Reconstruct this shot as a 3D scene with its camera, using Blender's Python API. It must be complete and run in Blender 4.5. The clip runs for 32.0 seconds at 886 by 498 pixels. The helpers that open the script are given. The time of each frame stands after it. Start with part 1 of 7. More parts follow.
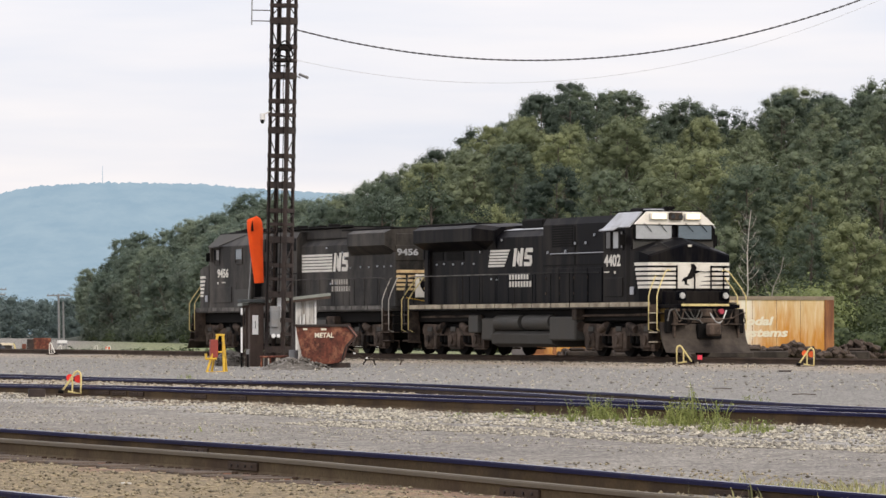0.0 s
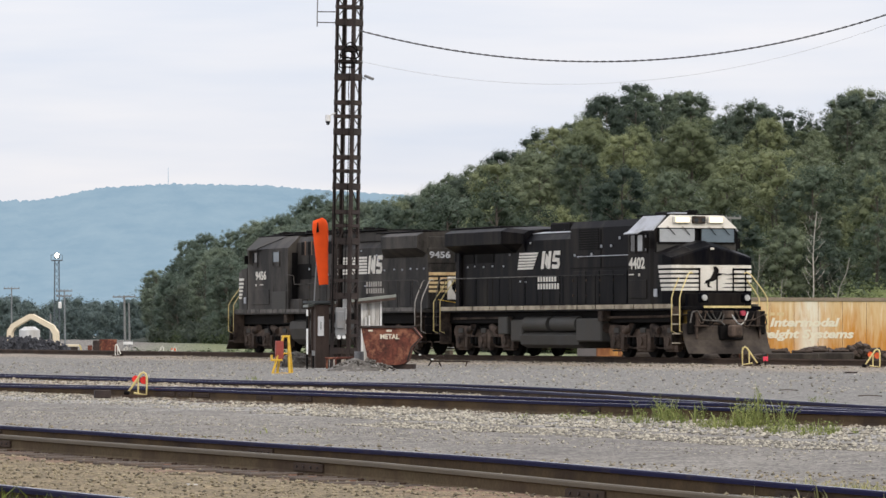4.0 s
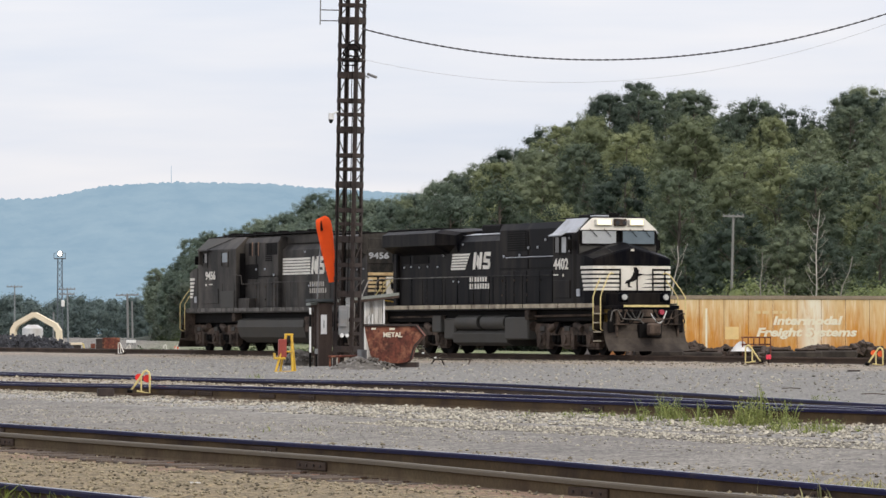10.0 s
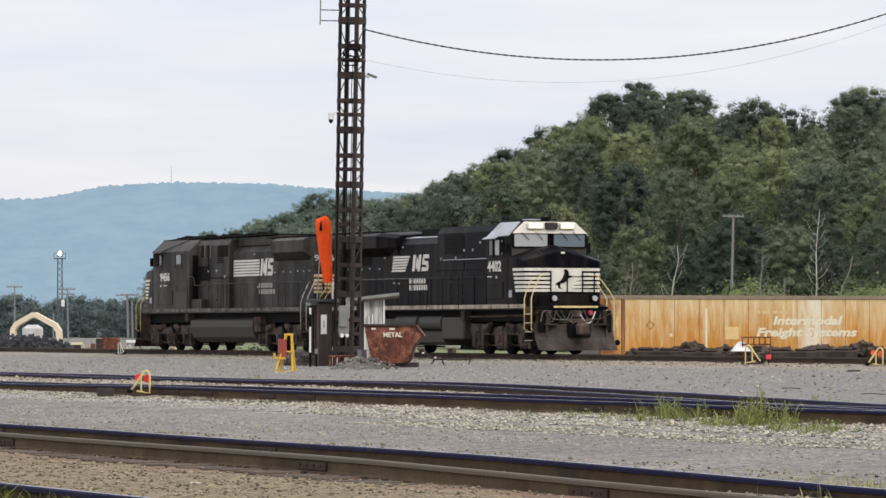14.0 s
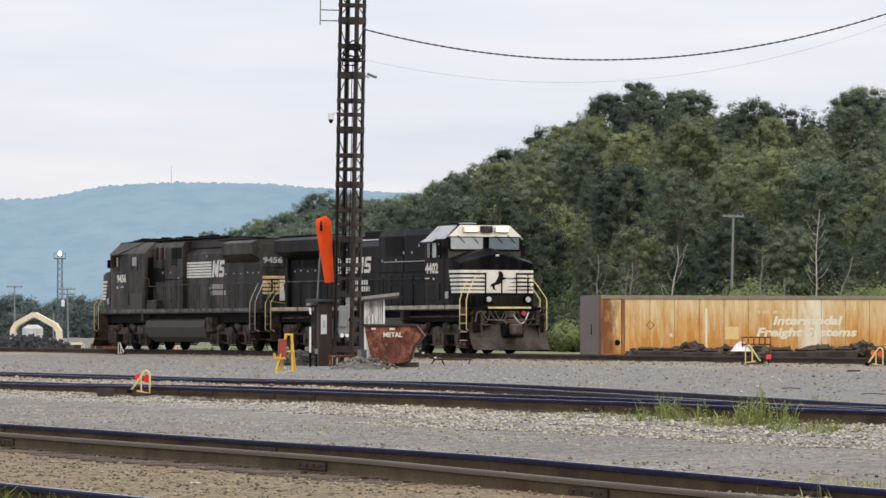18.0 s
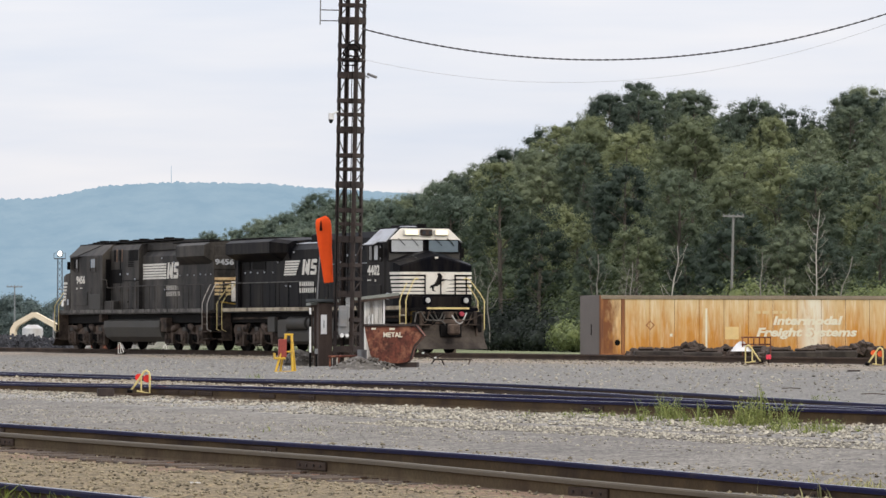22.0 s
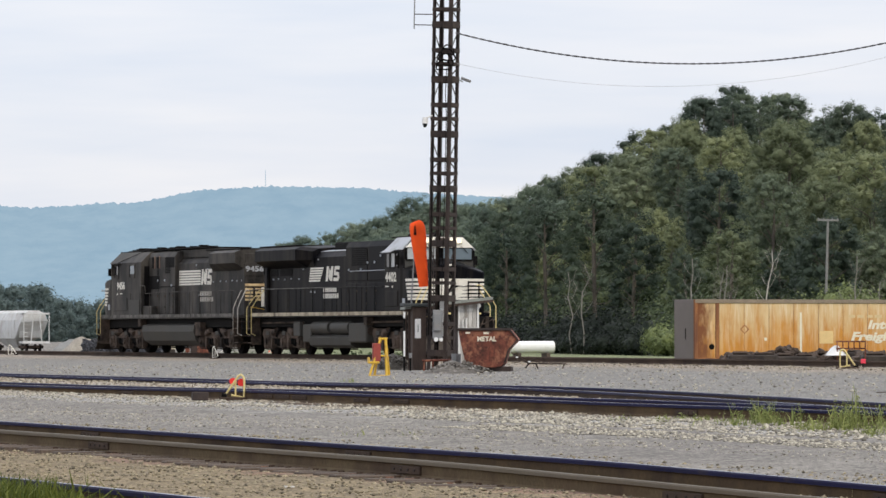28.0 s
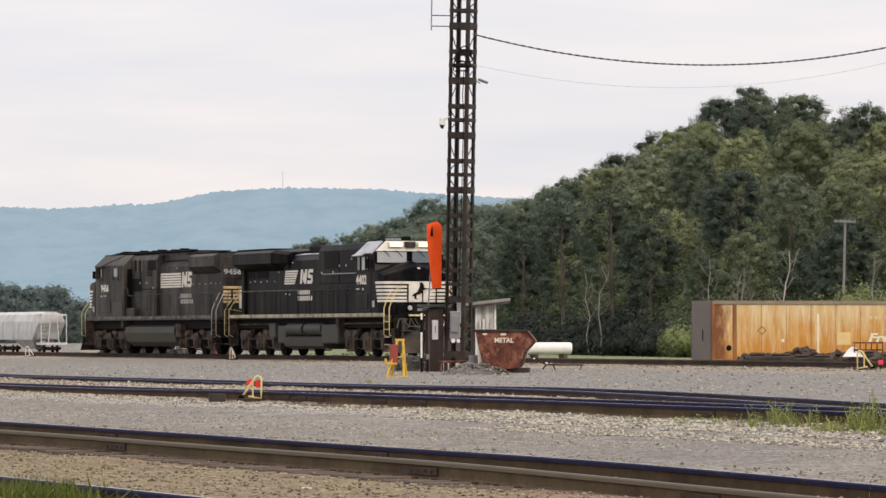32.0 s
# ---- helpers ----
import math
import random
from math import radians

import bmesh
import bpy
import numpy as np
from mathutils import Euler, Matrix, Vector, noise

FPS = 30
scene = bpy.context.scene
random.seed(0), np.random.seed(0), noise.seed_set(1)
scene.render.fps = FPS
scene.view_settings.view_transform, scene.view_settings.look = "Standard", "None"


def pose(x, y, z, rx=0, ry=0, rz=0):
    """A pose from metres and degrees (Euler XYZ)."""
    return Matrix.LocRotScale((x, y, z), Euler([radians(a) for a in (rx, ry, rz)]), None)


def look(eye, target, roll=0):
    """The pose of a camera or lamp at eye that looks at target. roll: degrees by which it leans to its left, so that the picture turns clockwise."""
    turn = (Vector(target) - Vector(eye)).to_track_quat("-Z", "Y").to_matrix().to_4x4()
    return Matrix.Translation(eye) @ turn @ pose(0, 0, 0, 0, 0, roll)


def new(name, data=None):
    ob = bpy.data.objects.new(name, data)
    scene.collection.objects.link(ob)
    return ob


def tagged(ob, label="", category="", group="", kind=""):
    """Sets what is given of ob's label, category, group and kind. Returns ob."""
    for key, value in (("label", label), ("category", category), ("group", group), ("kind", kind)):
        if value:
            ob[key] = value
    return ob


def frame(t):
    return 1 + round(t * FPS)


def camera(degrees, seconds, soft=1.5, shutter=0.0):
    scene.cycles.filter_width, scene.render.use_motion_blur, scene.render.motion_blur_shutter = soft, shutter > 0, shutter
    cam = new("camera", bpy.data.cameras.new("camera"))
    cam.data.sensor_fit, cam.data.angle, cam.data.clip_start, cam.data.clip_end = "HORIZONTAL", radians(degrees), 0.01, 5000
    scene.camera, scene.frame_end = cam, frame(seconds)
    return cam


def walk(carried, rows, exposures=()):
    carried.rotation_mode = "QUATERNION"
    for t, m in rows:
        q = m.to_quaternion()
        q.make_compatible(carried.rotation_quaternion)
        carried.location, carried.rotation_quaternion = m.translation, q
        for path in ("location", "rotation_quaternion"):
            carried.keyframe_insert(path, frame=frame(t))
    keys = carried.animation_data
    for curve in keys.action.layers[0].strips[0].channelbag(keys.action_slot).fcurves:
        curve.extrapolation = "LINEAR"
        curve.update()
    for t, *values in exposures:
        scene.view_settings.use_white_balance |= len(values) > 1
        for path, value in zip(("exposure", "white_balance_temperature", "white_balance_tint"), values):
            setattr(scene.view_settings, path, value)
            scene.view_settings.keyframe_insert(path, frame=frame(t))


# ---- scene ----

# ---------- camera: on a tripod beside the yard, panning by hand ----------
EYE_Z = 0.82          # above the railhead of the far track
ALPHA = 22.21         # degrees between the tracks and the middle of the view
CA, SA = math.cos(radians(ALPHA)), math.sin(radians(ALPHA))

# seconds, degrees of pan to the left, degrees of tilt
PAN = [(0.0, -0.848, 0.005), (0.5, -0.761, 0.000), (1.0, -0.652, 0.000), (1.5, -0.555, 0.016), (2.0, -0.431, 0.032),
       (2.5, -0.285, 0.021), (3.0, -0.182, 0.022), (3.5, -0.097, 0.016), (4.5, 0.000, 0.035), (5.5, 0.043, 0.054),
       (6.0, 0.055, 0.064), (6.5, 0.053, 0.032), (7.0, 0.000, 0.008), (7.5, 0.000, 0.000), (12.0, 0.000, 0.000),
       (18.0, 0.000, 0.000), (24.5, 0.000, 0.000), (25.0, 0.043, 0.000), (25.5, 0.123, -0.010), (26.5, 0.535, 0.010),
       (27.5, 0.959, 0.031), (28.0, 1.165, 0.051), (28.5, 1.232, 0.079), (29.0, 1.269, 0.062), (29.5, 1.239, 0.067),
       (30.0, 1.221, 0.067), (30.5, 1.225, 0.056), (31.0, 1.280, 0.046), (31.5, 1.317, 0.046), (32.0, 1.378, 0.067)]
cam = camera(10.942, 32.0, soft=1.5, shutter=0.5)
walk(cam, [(t, pose(0, 0, EYE_Z, 91.008 + tilt, 0, 90 - ALPHA + pan)) for t, pan, tilt in PAN],
     [(0.0, 0.09, 6850, 12.0), (2.0, 0.02, 6560, 10.5), (7.5, 0.0, 6580, 10.0), (24.5, 0.0, 6580, 10.0), (28.2, 0.0, 6480, 9.0), (29.5, 0.0, 7080, 13.0), (32.0, 0.0, 7080, 13.0)])

# ---------- world, sun, exposure ----------
world = bpy.data.worlds.new("overcast_sky")
scene.world = world
world.use_nodes = True
wn, wl = world.node_tree.nodes, world.node_tree.links
sky = wn.new("ShaderNodeTexSky")
sky.sky_type, sky.sun_disc = "NISHITA", False
SUN_EL, SUN_AZ = 42.0, 14.0      # the azimuth counts from +X, anticlockwise
sky.sun_elevation, sky.sun_rotation = radians(SUN_EL), radians(90 - SUN_AZ)
dim = wn.new("ShaderNodeVectorMath"); dim.operation = "SCALE"; dim.inputs["Scale"].default_value = 0.10
wl.new(sky.outputs[0], dim.inputs[0])
tc = wn.new("ShaderNodeTexCoord")
mp = wn.new("ShaderNodeMapping"); mp.inputs["Scale"].default_value = (1.6, 1.6, 14.0)
wl.new(tc.outputs["Generated"], mp.inputs[0])
nz = wn.new("ShaderNodeTexNoise"); nz.inputs["Scale"].default_value = 3.0; nz.inputs["Detail"].default_value = 5.0
wl.new(mp.outputs[0], nz.inputs[0])
cr = wn.new("ShaderNodeValToRGB")
cr.color_ramp.elements[0].position, cr.color_ramp.elements[0].color = 0.34, (0.74, 0.79, 0.92, 1)
cr.color_ramp.elements[1].position, cr.color_ramp.elements[1].color = 0.60, (0.97, 0.945, 0.98, 1)
wl.new(nz.outputs[0], cr.inputs[0])
mx = wn.new("ShaderNodeMixRGB"); mx.inputs[0].default_value = 0.86
wl.new(dim.outputs[0], mx.inputs[1]); wl.new(cr.outputs[0], mx.inputs[2])
up = wn.new("ShaderNodeSeparateXYZ")
wl.new(tc.outputs["Generated"], up.inputs[0])
lift = wn.new("ShaderNodeMath"); lift.operation = "MULTIPLY_ADD"      # a cloudy sky is brighter overhead than at the horizon
lift.inputs[1].default_value, lift.inputs[2].default_value = 0.65, 1.0
lift.use_clamp = False
wl.new(up.outputs["Z"], lift.inputs[0])
bg = wn["Background"]
wl.new(lift.outputs[0], bg.inputs[1])
wl.new(mx.outputs[0], bg.inputs[0])

sun_data = bpy.data.lights.new("sun", "SUN")
sun_data.energy, sun_data.angle, sun_data.color = 1.3, radians(12), (1.0, 0.90, 0.76)
sun = new("sun", sun_data)
sd = Vector((math.cos(radians(SUN_AZ)) * math.cos(radians(SUN_EL)), math.sin(radians(SUN_AZ)) * math.cos(radians(SUN_EL)), math.sin(radians(SUN_EL))))
sun.matrix_world = look(sd * 50, (0, 0, 0))
scene.view_settings.exposure = 0.0


# ---------- plan helpers ----------
def spot(right, ahead, z=0.0):
    """A place by its distance to the right of and ahead of the tripod along the middle of the view."""
    return Vector((-ahead * CA + right * SA, ahead * SA + right * CA, z))


VIEW_TURN = 90 - ALPHA      # z-turn of a thing whose front (-y) faces the tripod


def step(a, b, x):
    u = min(1.0, max(0.0, (x - a) / (b - a)))
    return u * u * (3 - 2 * u)


def lerp_table(rows, x):
    if x <= rows[0][0]:
        return rows[0][1]
    for (a, va), (b, vb) in zip(rows, rows[1:]):
        if x <= b:
            return va + (vb - va) * (x - a) / (b - a)
    return rows[-1][1]


PROFILE = [(-60, -0.75), (4, -0.70), (9, -0.62), (14, -0.56), (18.5, -0.55), (24, -0.50), (28, -0.42), (29.3, -0.42), (30.2, -0.345), (33.4, -0.335), (34.4, -0.40), (38, -0.40), (50, -0.34),
           (58, -0.28), (61.5, -0.19), (66, -0.19), (70, -0.35), (100, -0.5), (137, -1.05), (400, -1.3), (1200, -2.0)]


def ground_z(x, y):
    return lerp_table(PROFILE, y)


class Shape:
    """Collects simple solids as plain vertex and face lists and turns them into one mesh."""
    def __init__(self):
        self.v, self.f, self.s = [], [], []

    def add(self, verts, faces, smooth=False):
        n = len(self.v)
        self.v += [tuple(p) for p in verts]
        self.f += [tuple(n + i for i in f) for f in faces]
        self.s += [smooth] * len(faces)
        return self

    def box(self, x0, x1, y0, y1, z0, z1, c=0.0, m=None):
        """A box with chamfered edges of c metres."""
        if c <= 0:
            vs = [(x, y, z) for x in (x0, x1) for y in (y0, y1) for z in (z0, z1)]
            fs = [(0, 1, 3, 2), (4, 6, 7, 5), (0, 4, 5, 1), (2, 3, 7, 6), (0, 2, 6, 4), (1, 5, 7, 3)]
        else:
            vs, idx = [], {}
            for i, x in enumerate((x0, x1)):
                for j, y in enumerate((y0, y1)):
                    for k, z in enumerate((z0, z1)):
                        sx, sy, sz = (c if i == 0 else -c), (c if j == 0 else -c), (c if k == 0 else -c)
                        for a, p in enumerate(((x, y + sy, z + sz), (x + sx, y, z + sz), (x + sx, y + sy, z))):
                            idx[i, j, k, a] = len(vs)
                            vs.append(p)
            fs = []
            I = lambda i, j, k, a: idx[i, j, k, a]
            fs += [(I(0, 0, 0, 0), I(0, 0, 1, 0), I(0, 1, 1, 0), I(0, 1, 0, 0)), (I(1, 0, 0, 0), I(1, 1, 0, 0), I(1, 1, 1, 0), I(1, 0, 1, 0)),
                   (I(0, 0, 0, 1), I(1, 0, 0, 1), I(1, 0, 1, 1), I(0, 0, 1, 1)), (I(0, 1, 0, 1), I(0, 1, 1, 1), I(1, 1, 1, 1), I(1, 1, 0, 1)),
                   (I(0, 0, 0, 2), I(0, 1, 0, 2), I(1, 1, 0, 2), I(1, 0, 0, 2)), (I(0, 0, 1, 2), I(1, 0, 1, 2), I(1, 1, 1, 2), I(0, 1, 1, 2))]
            for i in (0, 1):
                for j in (0, 1):
                    fs.append((I(i, j, 0, 0), I(i, j, 1, 0), I(i, j, 1, 1), I(i, j, 0, 1)))
                    fs.append((I(i, 0, j, 0), I(i, 1, j, 0), I(i, 1, j, 2), I(i, 0, j, 2)))
                    fs.append((I(0, i, j, 1), I(1, i, j, 1), I(1, i, j, 2), I(0, i, j, 2)))
                    for k in (0, 1):
                        fs.append((I(i, j, k, 0), I(i, j, k, 1), I(i, j, k, 2)))
        if m:
            vs = [m @ Vector(p) for p in vs]
        return self.add(vs, fs)

    def tube(self, a, b, r, r2=None, n=8, caps=True, smooth=True):
        a, b = Vector(a), Vector(b)
        r2 = r if r2 is None else r2
        d = (b - a).normalized()
        u = d.orthogonal().normalized()
        w = d.cross(u)
        vs = [p + (u * math.cos(t) + w * math.sin(t)) * q for p, q in ((a, r), (b, r2)) for t in [2 * math.pi * i / n for i in range(n)]]
        self.add(vs, [(i, (i + 1) % n, n + (i + 1) % n, n + i) for i in range(n)], smooth)
        if caps:
            self.add(vs, [tuple(range(n - 1, -1, -1)), tuple(range(n, 2 * n))])
        return self

    def pipe(self, pts, r, n=6):
        """A bent round bar through the points."""
        pts = [Vector(p) for p in pts]
        rings, u = [], None
        for i, p in enumerate(pts):
            d = (pts[min(i + 1, len(pts) - 1)] - pts[max(i - 1, 0)]).normalized()
            u = d.orthogonal().normalized() if u is None else (u - d * u.dot(d)).normalized()
            w = d.cross(u)
            rings.append([p + (u * math.cos(2 * math.pi * k / n) + w * math.sin(2 * math.pi * k / n)) * r for k in range(n)])
        vs = [q for ring in rings for q in ring]
        fs = [(j * n + k, j * n + (k + 1) % n, (j + 1) * n + (k + 1) % n, (j + 1) * n + k) for j in range(len(rings) - 1) for k in range(n)]
        self.add(vs, fs, True)
        e = (len(rings) - 1) * n
        return self.add(vs, [tuple(range(n - 1, -1, -1)), tuple(range(e, e + n))])

    def prism(self, poly, axis, a, b):
        """A polygon swept along an axis from a to b; poly holds the two other coordinates in the order x, y, z."""
        def put(p, q):
            c = list(p)
            c.insert("xyz".index(axis), q)
            return tuple(c)
        n = len(poly)
        vs = [put(p, a) for p in poly] + [put(p, b) for p in poly]
        return self.add(vs, [tuple(range(n)), tuple(range(2 * n - 1, n - 1, -1))] + [(i, n + i, n + (i + 1) % n, (i + 1) % n) for i in range(n)])

    def loft(self, rings, closed=True, caps=True, smooth=False):
        n = len(rings[0])
        vs = [q for r in rings for q in r]
        fs = []
        for j in range(len(rings) - 1):
            for k in range(n if closed else n - 1):
                fs.append((j * n + k, j * n + (k + 1) % n, (j + 1) * n + (k + 1) % n, (j + 1) * n + k))
        self.add(vs, fs, smooth)
        if caps:
            self.add(vs, [tuple(range(n - 1, -1, -1)), tuple(range((len(rings) - 1) * n, len(rings) * n))])
        return self

    def mesh(self, name):
        me = bpy.data.meshes.new(name)
        me.from_pydata(self.v, [], self.f)
        me.polygons.foreach_set("use_smooth", self.s)
        bm = bmesh.new()
        bm.from_mesh(me)
        bmesh.ops.recalc_face_normals(bm, faces=bm.faces)
        bm.to_mesh(me)
        bm.free()
        return me


def part(name, shape, material, parent=None, label="", m=None):
    """Links a shape (or a ready mesh) as one mesh object, under a thing or a part."""
    me = shape.mesh(name) if isinstance(shape, Shape) else shape
    if material and not me.materials:
        me.materials.append(material)
    ob = new(name, me)
    if parent:
        ob.parent = parent
    if m:
        ob.matrix_basis = m
    if label:
        ob["label"] = label
    return ob


def thing(name, m, label, category, group="", kind=""):
    ob = new(name)
    ob.empty_display_size = 0.2
    ob.matrix_basis = m
    return tagged(ob, label, category, group, kind)


def words(text, size, parent, m, material, name="lettering", label="", squeeze=1.0, bold=0.0, width=0.0, slant=0.0):
    """Raised lettering as a mesh, centred at m, in the plane x (along) and y (up)."""
    cu = bpy.data.curves.new(name, "FONT")
    cu.body, cu.size, cu.align_x, cu.align_y, cu.extrude, cu.offset = text, size, "CENTER", "CENTER", 0.004, bold
    cu.resolution_u = 3
    cu.shear = slant
    tmp = bpy.data.objects.new(name, cu)
    me = bpy.data.meshes.new_from_object(tmp)
    bpy.data.objects.remove(tmp)
    bpy.data.curves.remove(cu)
    if width:
        xs = [v.co.x for v in me.vertices]
        squeeze = width / (max(xs) - min(xs))
    me.transform(Matrix.Diagonal((squeeze, 1, 1, 1)))
    return part(name, me, material, parent, label, m)


# ---------- materials ----------
def mat(name, base, rough=0.7, metal=0.0, vary=0.25, scale=3.0, fine=40.0, bump=0.15, dirt=None, dirt_at=0.55, spread=0.12, rand=0.0, spec=0.5, coords="Object", stretch=(1, 1, 1)):
    """A procedural surface: a base colour with broad and fine variation, dirt in patches, and fine relief."""
    ma = bpy.data.materials.new(name)
    ma.use_nodes = True
    n, l = ma.node_tree.nodes, ma.node_tree.links
    b = n["Principled BSDF"]
    b.inputs["Roughness"].default_value, b.inputs["Metallic"].default_value = rough, metal
    b.inputs["Specular IOR Level"].default_value = spec
    t = n.new("ShaderNodeTexCoord")
    mp = n.new("ShaderNodeMapping")
    mp.inputs["Scale"].default_value = stretch
    l.new(t.outputs[coords], mp.inputs[0])
    broad = n.new("ShaderNodeTexNoise"); broad.inputs["Scale"].default_value = scale; broad.inputs["Detail"].default_value = 4
    grain = n.new("ShaderNodeTexNoise"); grain.inputs["Scale"].default_value = fine; grain.inputs["Detail"].default_value = 3
    l.new(mp.outputs[0], broad.inputs[0]); l.new(mp.outputs[0], grain.inputs[0])
    add = n.new("ShaderNodeMath"); add.operation = "ADD"
    l.new(broad.outputs[0], add.inputs[0]); l.new(grain.outputs[0], add.inputs[1])
    last = add
    if rand:
        oi = n.new("ShaderNodeObjectInfo")
        mr = n.new("ShaderNodeMath"); mr.operation = "MULTIPLY_ADD"; mr.inputs[1].default_value = rand; mr.inputs[2].default_value = -rand / 2
        l.new(oi.outputs["Random"], mr.inputs[0])
        ad2 = n.new("ShaderNodeMath"); ad2.operation = "ADD"
        l.new(add.outputs[0], ad2.inputs[0]); l.new(mr.outputs[0], ad2.inputs[1])
        last = ad2
    ramp = n.new("ShaderNodeValToRGB")
    lo = [c * (1 - vary) for c in base]
    hi = [min(1, c * (1 + vary)) for c in base]
    ramp.color_ramp.elements[0].position, ramp.color_ramp.elements[0].color = 0.32, (*lo, 1)
    ramp.color_ramp.elements[1].position, ramp.color_ramp.elements[1].color = 0.68, (*hi, 1)
    half = n.new("ShaderNodeMath"); half.operation = "MULTIPLY"; half.inputs[1].default_value = 0.5
    l.new(last.outputs[0], half.inputs[0]); l.new(half.outputs[0], ramp.inputs[0])
    out = ramp.outputs[0]
    if dirt:
        dn = n.new("ShaderNodeTexNoise"); dn.inputs["Scale"].default_value = scale * 0.8; dn.inputs["Detail"].default_value = 7; dn.inputs["Roughness"].default_value = 0.65
        mp2 = n.new("ShaderNodeMapping"); mp2.inputs["Location"].default_value = (7.3, 2.1, 4.4); mp2.inputs["Scale"].default_value = stretch
        l.new(t.outputs[coords], mp2.inputs[0]); l.new(mp2.outputs[0], dn.inputs[0])
        dr = n.new("ShaderNodeMapRange"); dr.inputs["From Min"].default_value = dirt_at - spread; dr.inputs["From Max"].default_value = dirt_at + spread
        l.new(dn.outputs[0], dr.inputs[0])
        mixer = n.new("ShaderNodeMixRGB"); mixer.inputs[2].default_value = (*dirt, 1)
        l.new(dr.outputs[0], mixer.inputs[0]); l.new(out, mixer.inputs[1])
        out = mixer.outputs[0]
    l.new(out, b.inputs["Base Color"])
    if bump:
        bp = n.new("ShaderNodeBump"); bp.inputs["Strength"].default_value = bump; bp.inputs["Distance"].default_value = 0.02
        l.new(grain.outputs[0], bp.inputs["Height"]); l.new(bp.outputs[0], b.inputs["Normal"])
    return ma


def glow(name, colour, strength):
    ma = bpy.data.materials.new(name)
    ma.use_nodes = True
    b = ma.node_tree.nodes["Principled BSDF"]
    b.inputs["Base Color"].default_value = (*colour, 1)
    b.inputs["Emission Color"].default_value = (*colour, 1)
    b.inputs["Emission Strength"].default_value = strength
    return ma


BLACK = mat("black_engine_paint", (0.0024, 0.0027, 0.0046), spec=0.045, rough=0.42, vary=0.35, scale=0.8, fine=25, bump=0.03, dirt=(0.034, 0.029, 0.024), dirt_at=0.61, spread=0.15, stretch=(1.8, 1.8, 0.28))
FADED = mat("faded_black_paint", (0.0205, 0.0195, 0.0190), spec=0.10, rough=0.5, vary=0.6, scale=1.1, fine=25, bump=0.04, dirt=(0.098, 0.087, 0.074), dirt_at=0.55, spread=0.16, stretch=(1, 1, 0.45))
GRIME = mat("brake_dust_steel", (0.122, 0.090, 0.070), spec=0.2, rough=0.9, vary=0.45, scale=2.2, fine=30, bump=0.2, dirt=(0.018, 0.015, 0.013), dirt_at=0.5, spread=0.15)
DARK = mat("greasy_dark_steel", (0.0060, 0.0054, 0.0052), spec=0.12, rough=0.75, vary=0.4, scale=2.0, fine=30, bump=0.2)
TANK = mat("dusty_tank_paint", (0.058, 0.057, 0.052), spec=0.25, rough=0.65, vary=0.2, scale=1.2, fine=30, bump=0.05, dirt=(0.065, 0.058, 0.048), dirt_at=0.58, spread=0.2, stretch=(1, 1, 0.5))
SILLCREAM = mat("grimy_cream_sill", (0.44, 0.38, 0.27), rough=0.6, vary=0.25, scale=2.5, fine=30, bump=0.03, dirt=(0.16, 0.125, 0.085), dirt_at=0.56, spread=0.12)
DIMCREAM = mat("dull_cream_lettering", (0.42, 0.39, 0.34), rough=0.6, vary=0.3, scale=6, fine=30, bump=0.02)
ENDTAN = mat("rust_bled_cream_stripe", (0.62, 0.47, 0.25), rough=0.6, vary=0.2, scale=3, fine=30, bump=0.03, dirt=(0.34, 0.20, 0.09), dirt_at=0.60, spread=0.12)
CREAM = mat("weathered_white_paint", (0.74, 0.71, 0.63), rough=0.5, vary=0.10, scale=2.5, fine=30, bump=0.03, dirt=(0.45, 0.38, 0.28), dirt_at=0.66, spread=0.14)
ROOFGREY = mat("pale_roof_grey", (0.40, 0.42, 0.45), rough=0.5, vary=0.15, scale=2, fine=30, bump=0.03, dirt=(0.25, 0.25, 0.25), dirt_at=0.62)
YELLOW = mat("yellow_safety_paint", (0.68, 0.42, 0.035), rough=0.5, vary=0.2, scale=5, fine=50, bump=0.05, dirt=(0.28, 0.17, 0.05), dirt_at=0.62)
PALE_YELLOW = mat("faded_yellow_paint", (0.68, 0.56, 0.24), rough=0.55, vary=0.2, scale=5, fine=50, bump=0.05, dirt=(0.35, 0.26, 0.12), dirt_at=0.64)
GLASS = mat("cab_glass", (0.012, 0.014, 0.016), rough=0.06, vary=0.1, scale=1, fine=10, bump=0)
GLASS.node_tree.nodes["Principled BSDF"].inputs["Specular IOR Level"].default_value = 0.5
# the sky's reflection is put into the base colour of these two glasses
BLUE_GLASS = mat("sky_blue_windscreen", (0.13, 0.17, 0.20), rough=0.12, vary=0.1, scale=1.5, fine=10, bump=0)
SKY_PALE_GLASS = mat("sky_pale_windscreen", (0.40, 0.42, 0.43), rough=0.18, vary=0.1, scale=1.5, fine=10, bump=0)
LAMP = glow("lit_number_board", (1.0, 0.90, 0.66), 0.72)
PLOW = mat("scuffed_plow_steel", (0.030, 0.024, 0.020), spec=0.2, rough=0.8, vary=0.4, scale=1.6, fine=25, bump=0.15, dirt=(0.085, 0.070, 0.056), dirt_at=0.56, spread=0.14)
SILLGREY = mat("grimy_sill_stripe", (0.15, 0.14, 0.125), rough=0.7, vary=0.3, scale=3, fine=30, bump=0.05, dirt=(0.04, 0.036, 0.03), dirt_at=0.5, spread=0.1)
